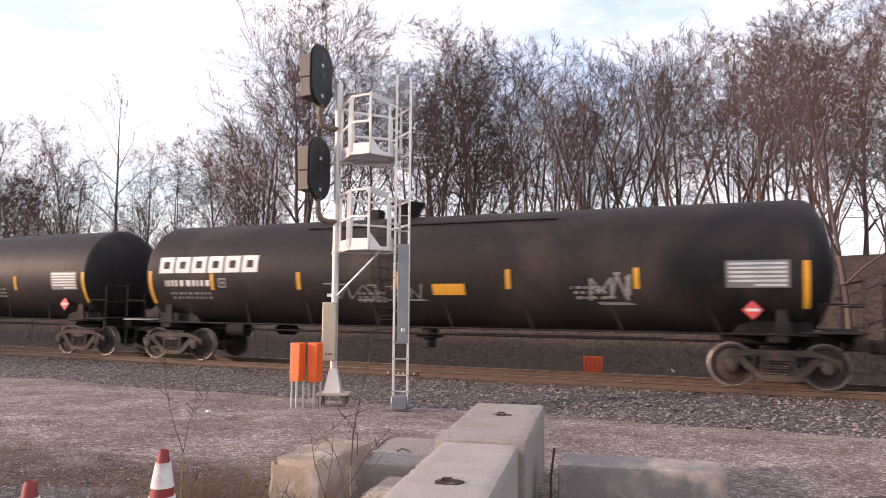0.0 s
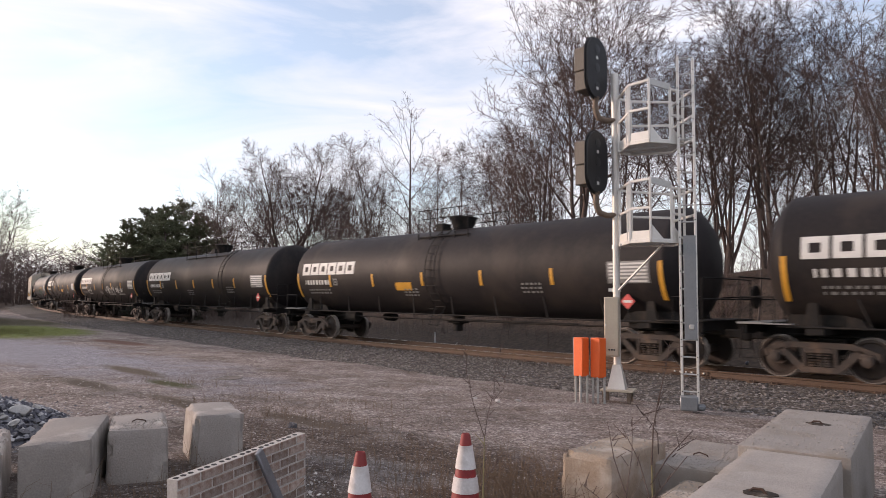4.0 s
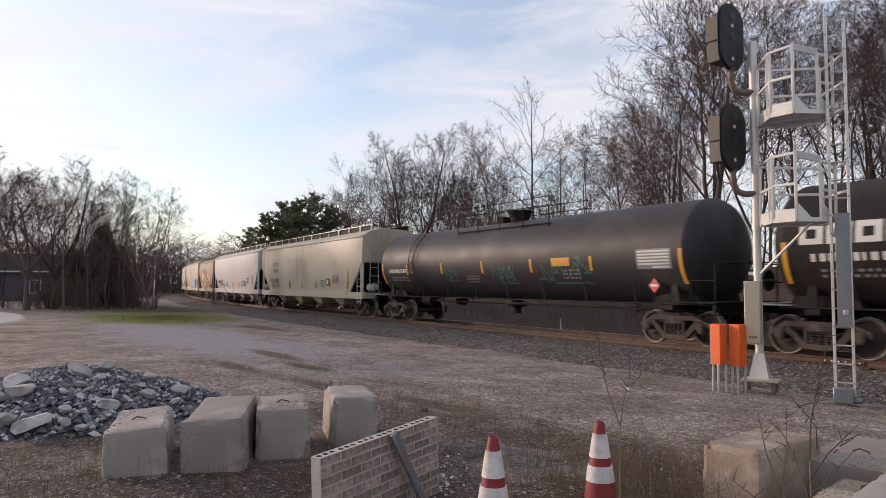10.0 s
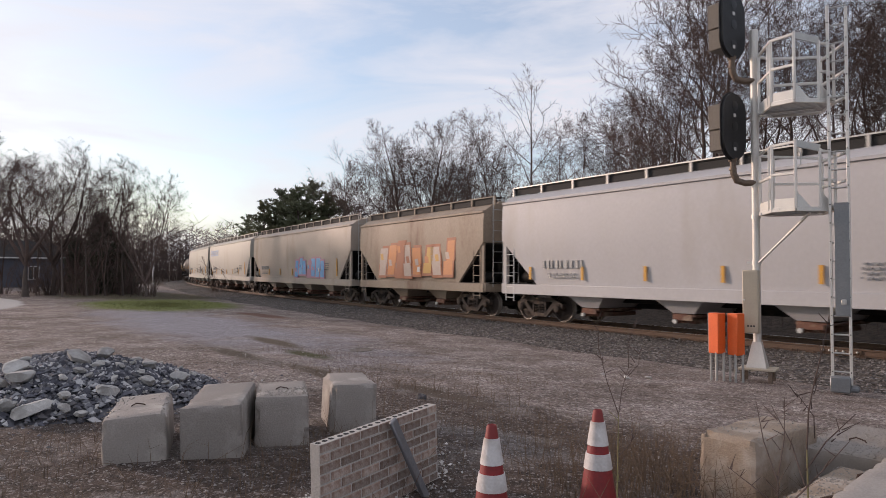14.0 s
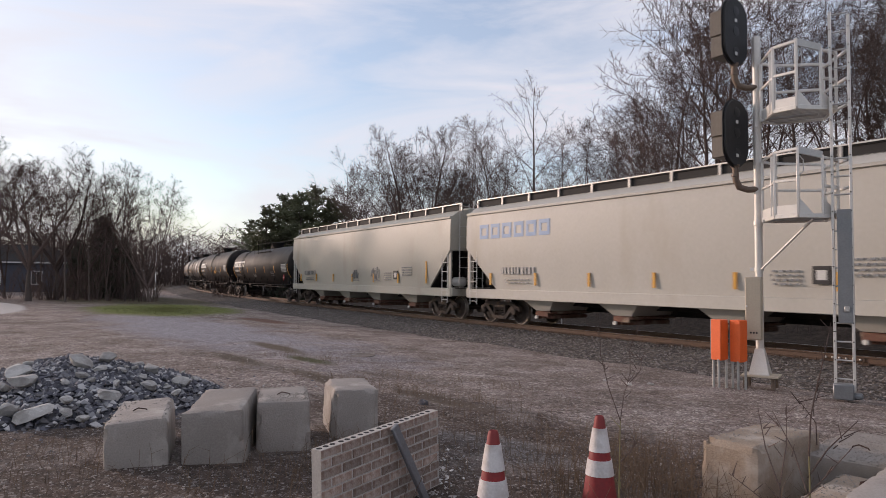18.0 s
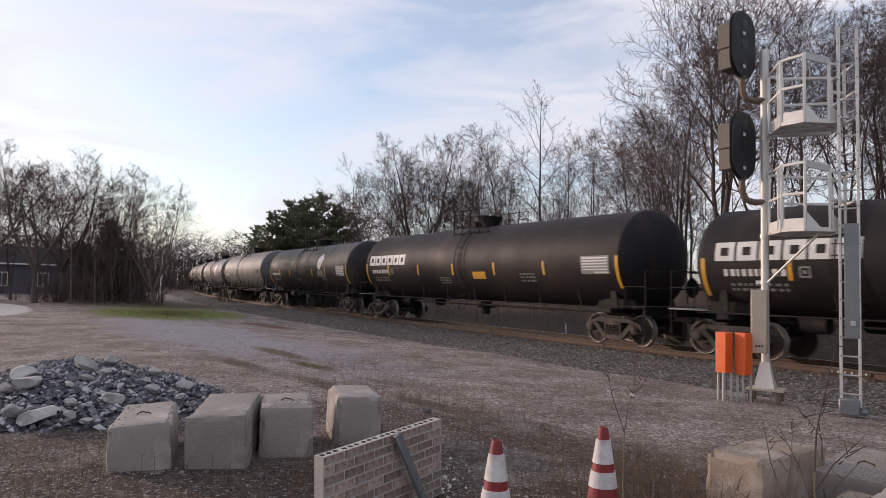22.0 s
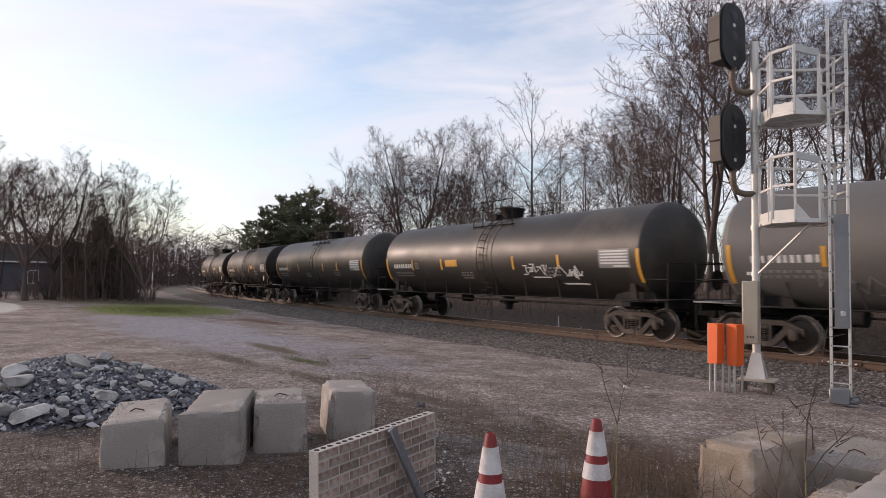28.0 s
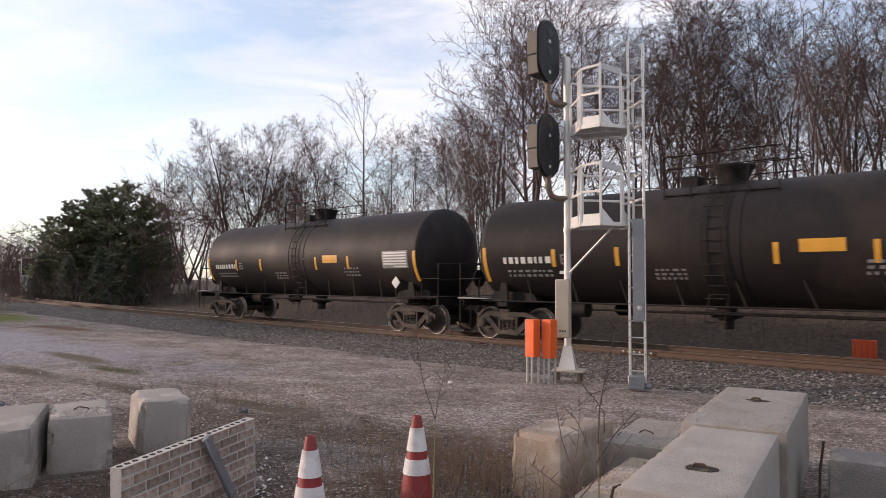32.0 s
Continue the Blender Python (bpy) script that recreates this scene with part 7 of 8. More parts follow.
rough_block("concrete_block", -5.60, 3.60, -0.05, 0.55, 1.15, 0.47, 52, M["concrete_old"], "grey concrete block with a rusty lifting loop", seed=1, worn=1.0, chip=0.035, roll=-3.0, grit=120)
rough_block("concrete_block", -5.15, 4.06, -0.05, 0.56, 1.15, 0.53, 42, M["concrete_old"], "grey concrete block with worn edges", loop=False, seed=2, worn=1.0, chip=0.04, roll=-2.5, pitch=1.5)
rough_block("concrete_block", -4.97, 4.74, -0.05, 0.53, 0.90, 0.54, 47, M["concrete_old"], "grey concrete block with gravel on top", seed=3, worn=1.0, grit=420, chip=0.03)
rough_block("concrete_block", -4.78, 5.58, -0.05, 0.50, 0.85, 0.56, 50, M["concrete_old"], "pale concrete block with clean top", loop=False, seed=4, worn=1.0, chip=0.035, roll=1.5)
# the stack at the other side
rough_block("concrete_block", 0.03, 3.75, -0.05, 0.62, 1.86, 0.67, -12.5, M["concrete"], "large smooth concrete block with a lifting pocket", loop=False, seed=5, hole=0.32)
rough_block("concrete_block", 0.43, 5.66, -0.12, 0.76, 2.16, 0.74, -12.5, M["concrete"], "large concrete block strewn with grit", loop=False, seed=6, hole=0.62, grit=520)
rough_block("concrete_block", -1.03, 5.42, -0.1, 0.47, 0.95, 0.60, -20, M["concrete_warm"], "tan concrete block with a chipped pale face", loop=False, seed=7, worn=0.5, chip=0.045, grit=120)
rough_block("concrete_block", -0.42, 4.30, -0.3, 0.55, 1.5, 0.60, -14, M["concrete_warm"], "half-buried concrete block covered in grit", seed=8, grit=700)
rough_block("concrete_block", -0.34, 5.95, -0.3, 0.62, 1.2, 0.66, -14, M["concrete"], "half-buried concrete block covered in grit", seed=9, grit=700)
rough_block("concrete_block", 1.83, 5.94, -0.1, 1.40, 0.50, 0.44, -12.7, M["concrete_dark"], "low dark-faced concrete slab", loop=False, seed=10)
for k, (x, y, z) in enumerate(((-0.10, 5.10, 0.36), (-0.26, 4.45, 0.36))):
    ob = tagged(part("steel_loop", MB().tube([(x - 0.10, y, z - 0.03), (x - 0.08, y + 0.02, z + 0.06), (x, y + 0.03, z + 0.09), (x + 0.08, y + 0.02, z + 0.05), (x + 0.12, y, z - 0.03)], 0.010, 8), M["rebar"]), "bent rusty reinforcing bar in concrete", "steel bar")
tagged(part("steel_bar", MB().tube([(1.04, 5.86, -0.1), (1.05, 5.85, 0.30), (1.08, 5.86, 0.52)], 0.010, 8), M["rebar"]), "upright rusty bar between concrete blocks", "steel bar")


# ---- cones ----
def cone(x, y, h, rz, label):
    z = ground_z(x, y)
    ob = empty("traffic_cone", Matrix.Translation((x, y, z)) @ Matrix.Rotation(radians(rz), 4, "Z"), label, "traffic cone", "traffic cones")

    def ring(z0, z1, bulge=0.0):
        f = lambda zz: 0.030 + (0.150 - 0.030) * (1 - zz / h) + bulge
        return MB().lathe([(z0, f(z0)), (z1, f(z1))], 28, "z")

    part("body", MB().lathe([(0.03, 0.145), (h - 0.012, 0.032), (h, 0.026), (h - 0.01, 0.018)], 28, "z"), M["cone_red"], ob, "dark red plastic cone")
    part("collar", ring(h - 0.235, h - 0.080, 0.006), M["cone_white"], ob, "dirty white reflective band")
    part("collar", ring(h - 0.392, h - 0.290, 0.006), M["cone_white"], ob, "dirty white reflective band")
    part("base", MB().box(0, 0, 0.018, 0.38, 0.38, 0.036, b=0.012), M["rubber"], ob, "black rubber base")


x, y = ray_place(29.1, 4.22)
cone(x, y, 0.765, 12, "worn red and white traffic cone")
x, y = ray_place(20.45, 4.80)
cone(x, y, 0.765, 40, "worn red and white traffic cone")


# ---- the piece of brick wall ----
def brick_wall():
    x0, y0, x1, y1 = -3.13, 3.34, -3.10, 4.68
    ln = math.hypot(x1 - x0, y1 - y0)
    m = Matrix.Translation((x0, y0, -0.04)) @ Matrix.Rotation(math.atan2(y1 - y0, x1 - x0), 4, "Z") @ Matrix.Rotation(radians(-2.5), 4, "Y")
    ob = empty("brick_wall_panel", m, "loose panel of pale brown brickwork standing on soil", "brick panel")
    part("mortar", MB().box(ln / 2, 0.046, 0.305, ln - 0.006, 0.084, 0.605), M["mortar"], ob)
    rng = random.Random(3)
    c, bl, h = 0.0680, 0.203, 0.057
    whole = {}

    def brick_mesh(w):
        w = round(w, 3)
        if w not in whole:
            whole[w] = MB().box(0, 0, 0, w, 0.090, h, b=0.004).mesh("brick", M["brick"])
        return whole[w]

    hole = MB().lathe([(-0.004, 0.020), (0.003, 0.020)], 10, "z").mesh("core_hole", M["under_black"])
    for row in range(9):
        x = 0.0 if row % 2 == 0 else -bl / 2
        while x < ln - 0.02:
            a, b = max(0, x), min(ln, x + bl)
            if b - a > 0.03:
                br = part("brick", brick_mesh(b - a - 0.011), None, ob)
                br.location = ((a + b) / 2, 0.046 + rng.gauss(0, 0.0015), 0.034 + c * row)
                if row == 8:
                    for k in range(max(1, int((b - a) / 0.062))):
                        hl = part("core_hole", hole, None, br)
                        hl.location = (-(b - a) / 2 + 0.036 + 0.062 * k, 0, h / 2)
            x += bl


brick_wall()
tagged(part("metal_strut", MB().box(0, 0, 0.37, 0.035, 0.075, 0.76, Matrix.Translation((-2.99, 4.36, -0.05)) @ Euler((radians(27), radians(-7), 0)).to_matrix().to_4x4(), b=0.008), M["pvc"]), "grey metal strut leaning on the brick panel", "strut")


# ---- loose stone ----
def stone_mesh(seed, mat, flat=0.8):
    rng = random.Random(seed)
    bm = bmesh.new()
    bmesh.ops.create_icosphere(bm, subdivisions=2, radius=0.5)
    cuts = [Vector((rng.gauss(0, 1), rng.gauss(0, 1), rng.gauss(0, 1))).normalized() for _ in range(10)]
    for v in bm.verts:
        for n in cuts:
            d = v.co.dot(n) - 0.26
            if d > 0:
                v.co -= n * d
        v.co += v.normal * 0.035 * noise.noise(v.co * 4 + Vector((seed, 0, 0)))
        v.co.z *= flat
    me = bpy.data.meshes.new("rock")
    bm.normal_update()
    bm.to_mesh(me)
    bm.free()
    me.polygons.foreach_set("use_smooth", [True] * len(me.polygons))
    me.set_sharp_from_angle(angle=radians(14))
    me.materials.append(mat)
    return me


PALE = [stone_mesh(k, M["rock_pale"], 0.75) for k in range(5)]
DARK = [stone_mesh(10 + k, M["rock_dark"], 0.85) for k in range(5)]


def pile_z(x, y):
    u, v = (x + 9.45) / 2.1, (y - 5.05) / 2.0
    ca, sa = math.cos(0.5), math.sin(0.5)
    u, v = u * ca + v * sa, -u * sa + v * ca
    d = math.hypot(u, v)
    return max(0, 1 - d) ** 0.75 * 0.62


def rubble():
    rng = random.Random(9)
    pile = empty("rubble_pile", Matrix.Identity(4), "heap of dark crushed stone with large pale rocks", "rubble pile")
    n = 26
    mb = MB()
    for j in range(n):
        for i in range(n):
            x, y = -12.6 + 5.7 * i / (n - 1), 2.9 + 4.9 * j / (n - 1)
            mb.v.append((x, y, ground_z(x, y) - 0.06 + pile_z(x, y) + 0.03 * noise.noise(Vector((x * 5, y * 5, 0)))))
    mb.f = [(j * n + i, j * n + i + 1, (j + 1) * n + i + 1, (j + 1) * n + i) for j in range(n - 1) for i in range(n - 1)]
    part("core", mb, M["rock_dark"], pile)
    count = 0
    while count < 290:
        x, y = -9.45 + rng.gauss(0, 1.0), 5.05 + rng.gauss(0, 1.0)
        h = pile_z(x, y)
        if h < 0.02:
            continue
        ob = part("rock", rng.choice(DARK), None, pile)
        s = rng.uniform(0.06, 0.14)
        ob.matrix_local = Matrix.Translation((x, y, ground_z(x, y) - 0.02 + h)) @ Euler((rng.uniform(0, 6), rng.uniform(0, 6), rng.uniform(0, 6))).to_matrix().to_4x4() @ Matrix.Diagonal((s * rng.uniform(0.8, 1.5), s, s, 1))
        count += 1
    for k in range(46):
        a = rng.uniform(0, 6.28)
        r = rng.uniform(0.25, 1.02)
        x, y = -9.45 + 1.95 * r * math.cos(a), 5.05 + 1.85 * r * math.sin(a)
        s = rng.uniform(0.07, 0.14)
        ob = part("rock", rng.choice(PALE), None, pile, "pale broken rock")
        ob.matrix_local = Matrix.Translation((x, y, ground_z(x, y) + pile_z(x, y) + s * 0.12)) @ Euler((rng.uniform(-0.4, 0.4), rng.uniform(-0.4, 0.4), rng.uniform(0, 6))).to_matrix().to_4x4() @ Matrix.Diagonal((s * rng.uniform(1, 1.5), s, s * 0.9, 1))
    for x, y, s in ((-9.00, 4.92, 0.27), (-9.13, 5.37, 0.24), (-8.82, 5.84, 0.16), (-9.21, 4.23, 0.31), (-8.85, 4.16, 0.34), (-8.09, 5.83, 0.23), (-8.01, 5.31, 0.22), (-7.95, 4.73, 0.25), (-8.08, 4.27, 0.17), (-8.02, 3.88, 0.32), (-8.28, 3.76, 0.24), (-7.82, 4.15, 0.17), (-7.65, 4.23, 0.15), (-7.65, 4.74, 0.15), (-7.79, 5.53, 0.15), (-8.65, 4.75, 0.13), (-8.77, 5.07, 0.15), (-8.95, 3.97, 0.19), (-8.46, 4.79, 0.11), (-8.65, 5.75, 0.24)):
        ob = part("rock", rng.choice(PALE), None, pile, "large pale broken rock")
        ob.matrix_local = Matrix.Translation((x, y, ground_z(x, y) + pile_z(x, y) + s * 0.16)) @ Euler((rng.uniform(-0.5, 0.5), rng.uniform(-0.5, 0.5), rng.uniform(0, 6))).to_matrix().to_4x4() @ Matrix.Diagonal((s * 1.35, s * 1.1, s * 1.05, 1))
    # fine stone of the heap
    mb = MB()
    for k in range(7500):
        x, y = -9.45 + rng.gauss(0, 1.1), 5.05 + rng.gauss(0, 1.1)
        add_pebble(mb, x, y, ground_z(x, y) - 0.03 + pile_z(x, y), rng.uniform(0.022, 0.062), rng)
    tagged(part("fine_stone", pebble_mesh(mb, "fine_stone", stone_material("heap_stones", [(0.10, 0.10, 0.12), (0.05, 0.05, 0.062), (0.15, 0.15, 0.165), (0.075, 0.075, 0.09), (0.24, 0.24, 0.25), (0.12, 0.115, 0.12), (0.44, 0.43, 0.43)])), None, pile), kind="stuff")


OCT = [(1, 0, 0), (-1, 0, 0), (0, 1, 0), (0, -1, 0), (0, 0, 1), (0, 0, -1)]
OCT_F = [(0, 2, 4), (2, 1, 4), (1, 3, 4), (3, 0, 4), (2, 0, 5), (1, 2, 5), (3, 1, 5), (0, 3, 5)]


def add_pebble(mb, x, y, z, s, rng):
    c, d = math.cos(rng.uniform(0, 6.28)), math.sin(rng.uniform(0, 6.28))
    k = len(mb.v)
    for px, py, pz in OCT:
        a, b, e = px * s * rng.uniform(0.7, 1.3), py * s * rng.uniform(0.7, 1.3), pz * s * rng.uniform(0.5, 0.9)
        mb.v.append((x + a * c - b * d, y + a * d + b * c, z + e + a * 0.3))
    mb.f += [(p + k, q + k, r + k) for p, q, r in OCT_F]


def pebble_mesh(mb, name, mat):
    me = bpy.data.meshes.new(name)
    me.from_pydata(mb.v, [], mb.f)
    me.materials.append(mat)
    return me



def stone_material(name, cols):
    """Each loose stone takes one of several colours."""
    mt = bpy.data.materials.new(name)
    mt.use_nodes = True
    nt = mt.node_tree
    bs = nt.nodes["Principled BSDF"]
    geo, rp = nt.nodes.new("ShaderNodeNewGeometry"), nt.nodes.new("ShaderNodeValToRGB")
    rp.color_ramp.interpolation = "CONSTANT"
    while len(rp.color_ramp.elements) < len(cols):
        rp.color_ramp.elements.new(0.5)
    for k, c in enumerate(cols):
        rp.color_ramp.elements[k].position, rp.color_ramp.elements[k].color = k / len(cols), (*c, 1)
    nt.links.new(geo.outputs["Random Per Island"], rp.inputs["Fac"])
    nt.links.new(rp.outputs["Color"], bs.inputs["Base Color"])
    bs.inputs["Roughness"].default_value = 0.9
    return mt


def loose_stone():
    rng = random.Random(15)
    mb = MB()
    for k in range(20000):
        s = rng.uniform(-26, 34) if rng.random() < 0.75 else rng.uniform(34, 70)
        o = rng.uniform(0.95, 4.3) if rng.random() < 0.85 else rng.uniform(-2.4, 0.6)
        p = beside(s, o)
        z = lerp_table(o, [(-2.4, -0.2), (-1.7, -0.13), (0.0, -0.15), (0.9, -0.13), (1.6, -0.125), (2.2, -0.15), (3.0, -0.22), (3.9, -0.31), (4.4, -0.36)])
        add_pebble(mb, p.x, p.y, z + rng.uniform(-0.01, 0.03), rng.uniform(0.018, 0.040), rng)
    tagged(new("ballast_stone", pebble_mesh(mb, "ballast_stone", stone_material("ballast_stones", [(0.18, 0.160, 0.145), (0.10, 0.090, 0.083), (0.24, 0.220, 0.20), (0.14, 0.115, 0.096), (0.070, 0.062, 0.060), (0.25, 0.225, 0.215), (0.16, 0.138, 0.130)]))), "loose grey ballast stones beside the rails", "stones", kind="stuff")
    mb = MB()
    for k in range(16000):
        d = 3.0 + 14 * rng.random() ** 1.25
        az = rng.uniform(-36, 72)
        x, y = ray_place(az, d)
        if track_coords(x, y)[1] < 3.6:
            continue
        add_pebble(mb, x, y, ground_z(x, y), rng.uniform(0.006, 0.014) * (1 + d * 0.03), rng)
    tagged(new("gravel", pebble_mesh(mb, "gravel", stone_material("gravel_stones", [(0.30, 0.265, 0.24), (0.20, 0.17, 0.15), (0.36, 0.33, 0.31), (0.25, 0.215, 0.19), (0.12, 0.10, 0.09), (0.17, 0.14, 0.125), (0.34, 0.31, 0.29)]))), "loose pale gravel over the yard", "gravel", kind="stuff")
    # white chips beside the brick panel
    mb = MB()
    for k in range(1500):
        x, y = -3.30 + rng.gauss(0, 0.16), 3.95 + rng.gauss(0, 0.5)
        add_pebble(mb, x - 0.08, y, ground_z(x, y) + 0.12 * math.exp(-((x + 3.3) / 0.25) ** 2) * rng.random(), rng.uniform(0.010, 0.022), rng)
    tagged(new("stone_chips", pebble_mesh(mb, "stone_chips", stone_material("white_chips", [(0.55, 0.53, 0.51), (0.42, 0.40, 0.38), (0.62, 0.60, 0.59), (0.33, 0.31, 0.30)]))), "white stone chips heaped by the brick panel", "stones", kind="stuff")
    for x, y, s in ((-3.9, 11.9, 0.17), (-4.4, 12.1, 0.10), (-3.6, 12.15, 0.12)):
        ob = tagged(part("rock", rng.choice(PALE), None), "pale rock at the edge of the ballast", "rock")
        ob.matrix_world = Matrix.Translation((x, y, ground_z(x, y) + s * 0.15)) @ Matrix.Rotation(x, 4, "Z") @ Matrix.Diagonal((s * 1.3, s, s * 0.8, 1))
    ob = tagged(part("clod", DARK[1], None), "dark clod of earth on gravel", "clod")
    ob.matrix_world = Matrix.Translation((-5.4, 7.72, ground_z(-5.4, 7.72) + 0.03)) @ Matrix.Diagonal((0.24, 0.15, 0.16, 1))
    tagged(part("manhole_cover", MB().lathe([(0.0, 0.40), (0.03, 0.40), (0.035, 0.36), (0.025, 0.34)], 28, "z", (-10.32, 12.1, ground_z(-10.32, 12.1) - 0.022)), M["manhole_iron"]), "round rusty iron cover flush with the gravel", "manhole cover")
    # rubble at the foot of the low slab
    for k in range(9):
        x, y = 0.66 + 0.06 * k + rng.gauss(0, 0.03), 4.36 + rng.gauss(0, 0.06)
        s = rng.uniform(0.13, 0.24)
        ob = tagged(part("rock", rng.choice(PALE), None), "pale broken concrete lump by the slab", "rock", "broken lumps by the slab")
        ob.matrix_world = Matrix.Translation((x, y, ground_z(x, y) + s * 0.2)) @ Euler((rng.uniform(-0.5, 0.5), rng.uniform(-0.5, 0.5), rng.uniform(0, 6))).to_matrix().to_4x4() @ Matrix.Diagonal((s * 1.2, s, s, 1))


def trackside_debris():
    """Rocks, stakes and scraps on the strip of soil behind the track."""
    rng = random.Random(44)
    for k in range(46):
        s, o = rng.uniform(-26, 40), -rng.uniform(3.2, 6.2)
        p = beside(s, o)
        r = rng.uniform(0.06, 0.20)
        ob = tagged(part("rock", rng.choice(PALE if k % 3 == 0 else DARK), None), "weathered rock on the soil behind the track", "rock", "rocks behind the track")
        ob.matrix_world = Matrix.Translation((p.x, p.y, ground_z(p.x, p.y) + r * 0.3)) @ Euler((rng.uniform(0, 6), rng.uniform(0, 6), rng.uniform(0, 6))).to_matrix().to_4x4() @ Matrix.Diagonal((r * rng.uniform(0.9, 1.6), r, r * 0.8, 1))
    for s, o, h in ((-13.5, -3.6, 0.75), (-8.2, -3.7, 0.9), (-17.6, -3.5, 0.8), (6.5, -3.8, 0.7), (15.0, -3.8, 0.8)):
        p = beside(s, o)
        ob = empty("stake", Matrix.Translation((p.x, p.y, ground_z(p.x, p.y) - 0.1)) @ Matrix.Rotation(rng.uniform(-0.08, 0.08), 4, "Y"), "thin pale stake behind the track", "stake", "stakes behind the track")
        part("shaft", MB().box(0, 0, h / 2, 0.05, 0.05, h, b=0.006), M["white_trim"], ob)
        part("tip", MB().box(0, 0, h + 0.03, 0.056, 0.056, 0.10, b=0.008), M["galv"], ob)
    for k in range(16):
        s, o = rng.uniform(-22, 30), -rng.uniform(3.0, 4.4)
        p = beside(s, o)
        ln = rng.uniform(0.5, 1.6)
        ob = tagged(part("plank", MB().box(0, 0, 0, ln, 0.14, 0.06, b=0.012), M["tie_wood"]), "old broken plank behind the track", "plank", "planks behind the track")
        ob.matrix_world = Matrix.Translation((p.x, p.y, ground_z(p.x, p.y) + 0.03)) @ Matrix.Rotation(rng.uniform(0, 3.1), 4, "Z")


rubble()
loose_stone()
trackside_debris()


def timber_stub():
    x, y = ray_place(-32.6, 6.3)
    z = ground_z(x, y)
    tagged(part("timber_baulk", MB().box(0, 0, 0.20, 0.55, 0.28, 0.26, Matrix.Translation((x, y, z)) @ Matrix.Rotation(0.3, 4, "Z"), b=0.03).box(0.1, 0.0, 0.02, 0.7, 0.3, 0.24, Matrix.Translation((x, y, z)) @ Matrix.Rotation(0.5, 4, "Z"), b=0.03), M["timber"]), "dark weathered timber baulk on gravel", "timber")


timber_stub()


# ---- at the far end: house, crossing, distant sheds ----
def house(x, y, rz, w, d, h, wall, label, windows):
    ob = empty("house", Matrix.Translation((x, y, ground_z(x, y))) @ Matrix.Rotation(radians(rz), 4, "Z"), label, "house")
    part("wall", MB().box(0, 0, h / 2, w, d, h), M[wall], ob)
    for k in range(int(h / 0.3)):
        part("board", MB().box(0, -d / 2 - 0.012, 0.2 + 0.3 * k, w, 0.02, 0.26, b=0.006), M[wall], ob)
    part("roof", MB().prism([(-w / 2 - 0.4, h), (w / 2 + 0.4, h), (w / 2 - 1.6, h + 1.7), (-w / 2 + 1.6, h + 1.7)], -d / 2 - 0.4, d / 2 + 0.4), M["roof_dark"], ob, smooth=0)
    part("gutter", MB().box(0, -d / 2 - 0.42, h - 0.04, w + 0.8, 0.1, 0.14, b=0.02), M["white_trim"], ob)
    for wx in windows:
        win = part("window", MB().box(wx, -d / 2 - 0.03, 1.45, 1.0, 0.06, 1.4, b=0.01), M["white_trim"], ob)
        for sx in (-0.23, 0.23):
            part("pane", MB().box(wx + sx, -d / 2 - 0.065, 1.45, 0.38, 0.012, 1.22), M["pane"], win)
    return ob


x, y = ray_place(67.2, 84)
house(x, y, 62, 15.0, 8.0, 3.0, "siding", "low blue-grey house with white windows behind trees", (-6.0, -3.0, 1.0, 4.5))

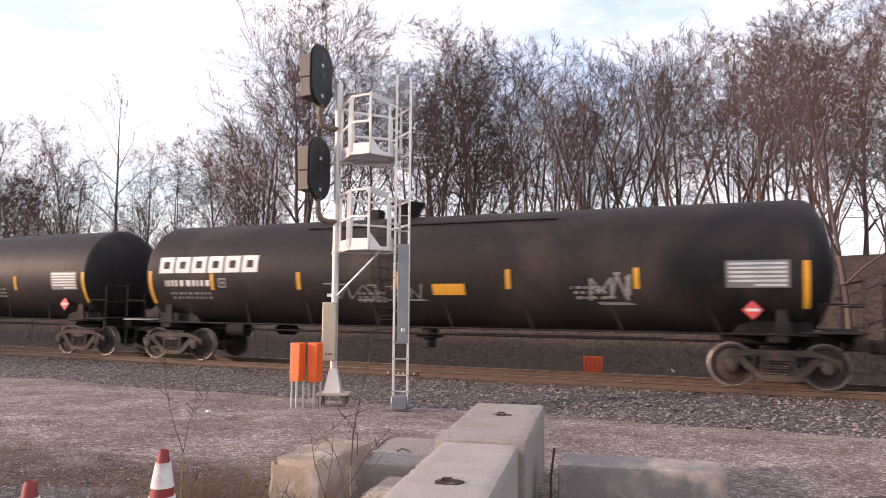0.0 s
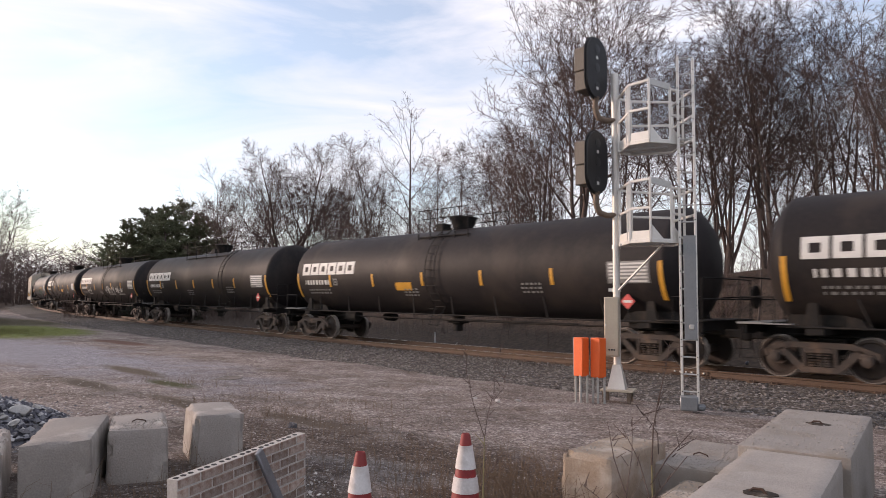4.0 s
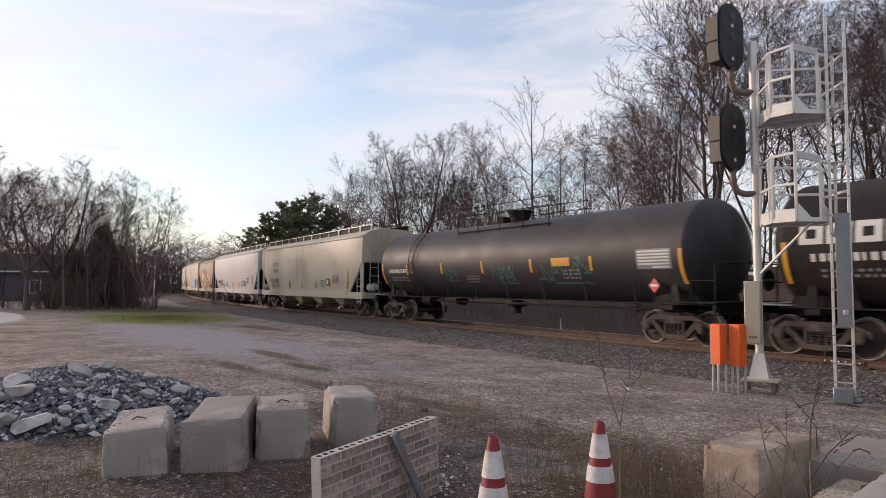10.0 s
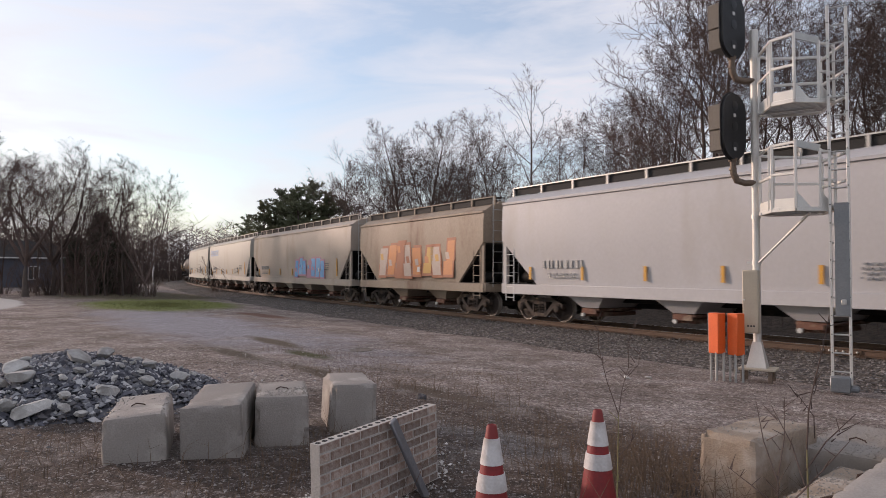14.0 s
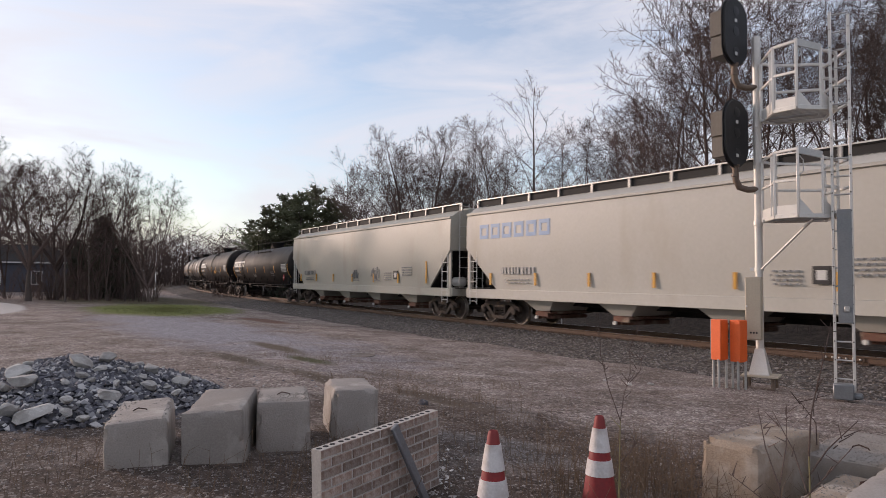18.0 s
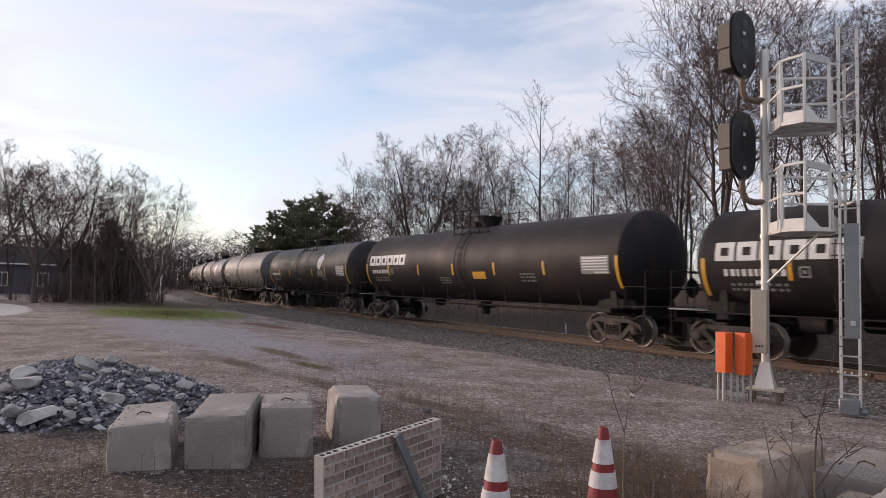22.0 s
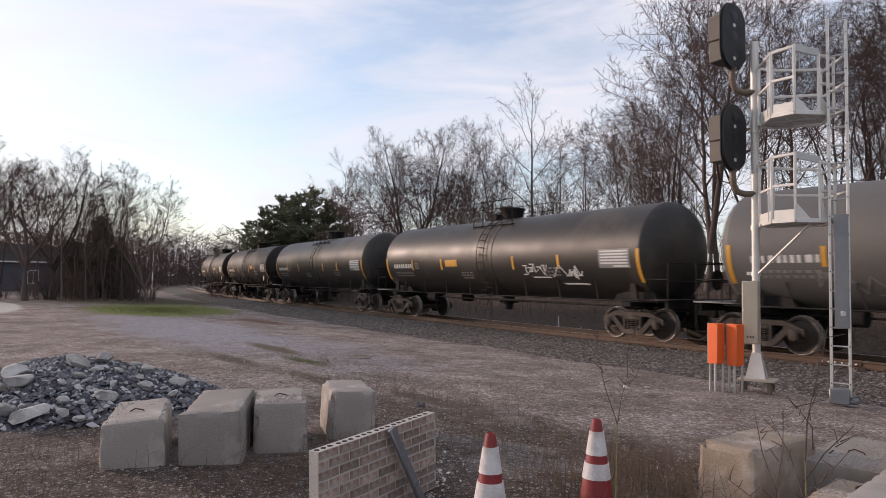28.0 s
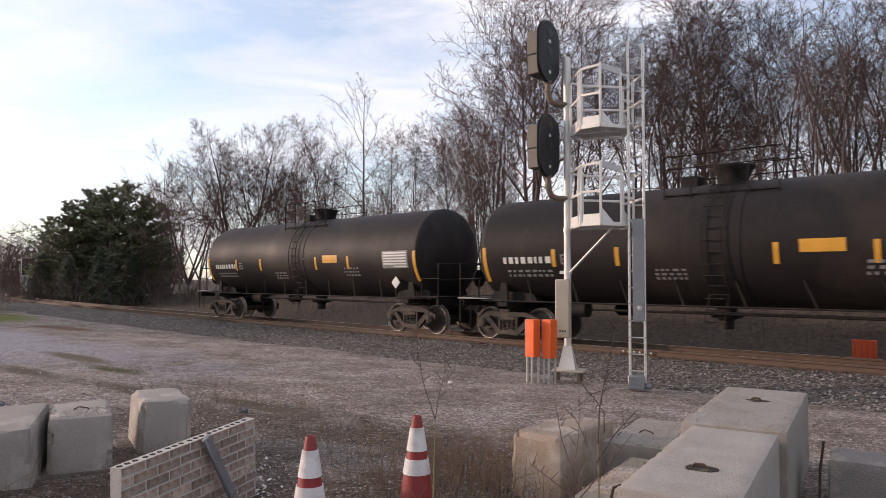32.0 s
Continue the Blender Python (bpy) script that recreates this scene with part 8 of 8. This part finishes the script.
def crossing_signal(az, d, rz):
    x, y = ray_place(az, d)
    ob = empty("crossing_signal", Matrix.Translation((x, y, ground_z(x, y))) @ Matrix.Rotation(radians(rz), 4, "Z"), "silver level-crossing signal with lamps and a raised arm", "crossing signal")
    part("pole", MB().lathe([(0, 0.2), (0.4, 0.07), (4.6, 0.06)], 12, "z"), M["alu"], ob)
    part("arm", MB().box(0.3, 0, 3.4, 0.10, 0.05, 4.8, b=0.01), M["white_mark"], ob)
    for sx in (-0.4, 0.4):
        part("lamp", MB().lathe([(-0.06, 0.24), (0.0, 0.24), (0.03, 0.12)], 18, "y", (sx, 0, 2.9)), M["signal_black"], ob)
    part("lamp_bar", MB().box(0, 0, 2.9, 1.0, 0.06, 0.06, b=0.01), M["alu"], ob)
    part("cross_sign", MB().box(0, -0.07, 4.2, 1.2, 0.02, 0.2, Matrix.Translation((0, 0, 4.2)) @ Matrix.Rotation(0.8, 4, "Y") @ Matrix.Translation((0, 0, -4.2))).box(0, -0.08, 4.2, 1.2, 0.02, 0.2, Matrix.Translation((0, 0, 4.2)) @ Matrix.Rotation(-0.8, 4, "Y") @ Matrix.Translation((0, 0, -4.2))), M["white_mark"], ob)
    part("counterweight", MB().box(0.3, 0.0, 0.9, 0.4, 0.2, 0.5, b=0.03), M["steel_grey"], ob)


crossing_signal(56.3, 104, 140)
crossing_signal(50.9, 132, 320)


def relay_cabin():
    x, y = ray_place(50.2, 124)
    ob = empty("relay_cabin", Matrix.Translation((x, y, ground_z(x, y))) @ Matrix.Rotation(radians(40), 4, "Z"), "small silver metal cabin beside the track", "cabin")
    part("body", MB().box(0, 0, 1.3, 2.6, 2.0, 2.6, b=0.03), M["galv"], ob)
    part("roof", MB().box(0, 0, 2.68, 2.9, 2.3, 0.12, b=0.03), M["alu"], ob)
    part("door", MB().box(0, -1.02, 1.2, 0.9, 0.04, 2.0, b=0.01), M["case_grey"], ob)


relay_cabin()


def parked_car(az, d, rz, label):
    x, y = ray_place(az, d)
    ob = empty("parked_car", Matrix.Translation((x, y, ground_z(x, y))) @ Matrix.Rotation(radians(rz), 4, "Z"), label, "car")
    part("body", MB().prism([(-2.2, 0.35), (2.2, 0.35), (2.25, 0.75), (1.3, 0.95), (0.7, 1.42), (-1.1, 1.45), (-2.0, 0.98), (-2.25, 0.85)], -0.85, 0.85), M["white_trim"], ob, smooth=20)
    part("window", MB().prism([(0.55, 1.36), (1.1, 0.98), (-1.7, 1.0), (-1.05, 1.38)], -0.87, 0.87), M["pane"], ob, smooth=0)
    for wx in (-1.4, 1.4):
        for wy in (-0.82, 0.82):
            part("wheel", MB().lathe([(wy - 0.1, 0.31), (wy + 0.1, 0.31)], 18, "y", (wx, 0, 0.31)), M["rubber"], ob)


parked_car(43.6, 88, 40, "white car parked beyond the pines")
parked_car(42.2, 90, 35, "white car parked beyond the pines")

motions()
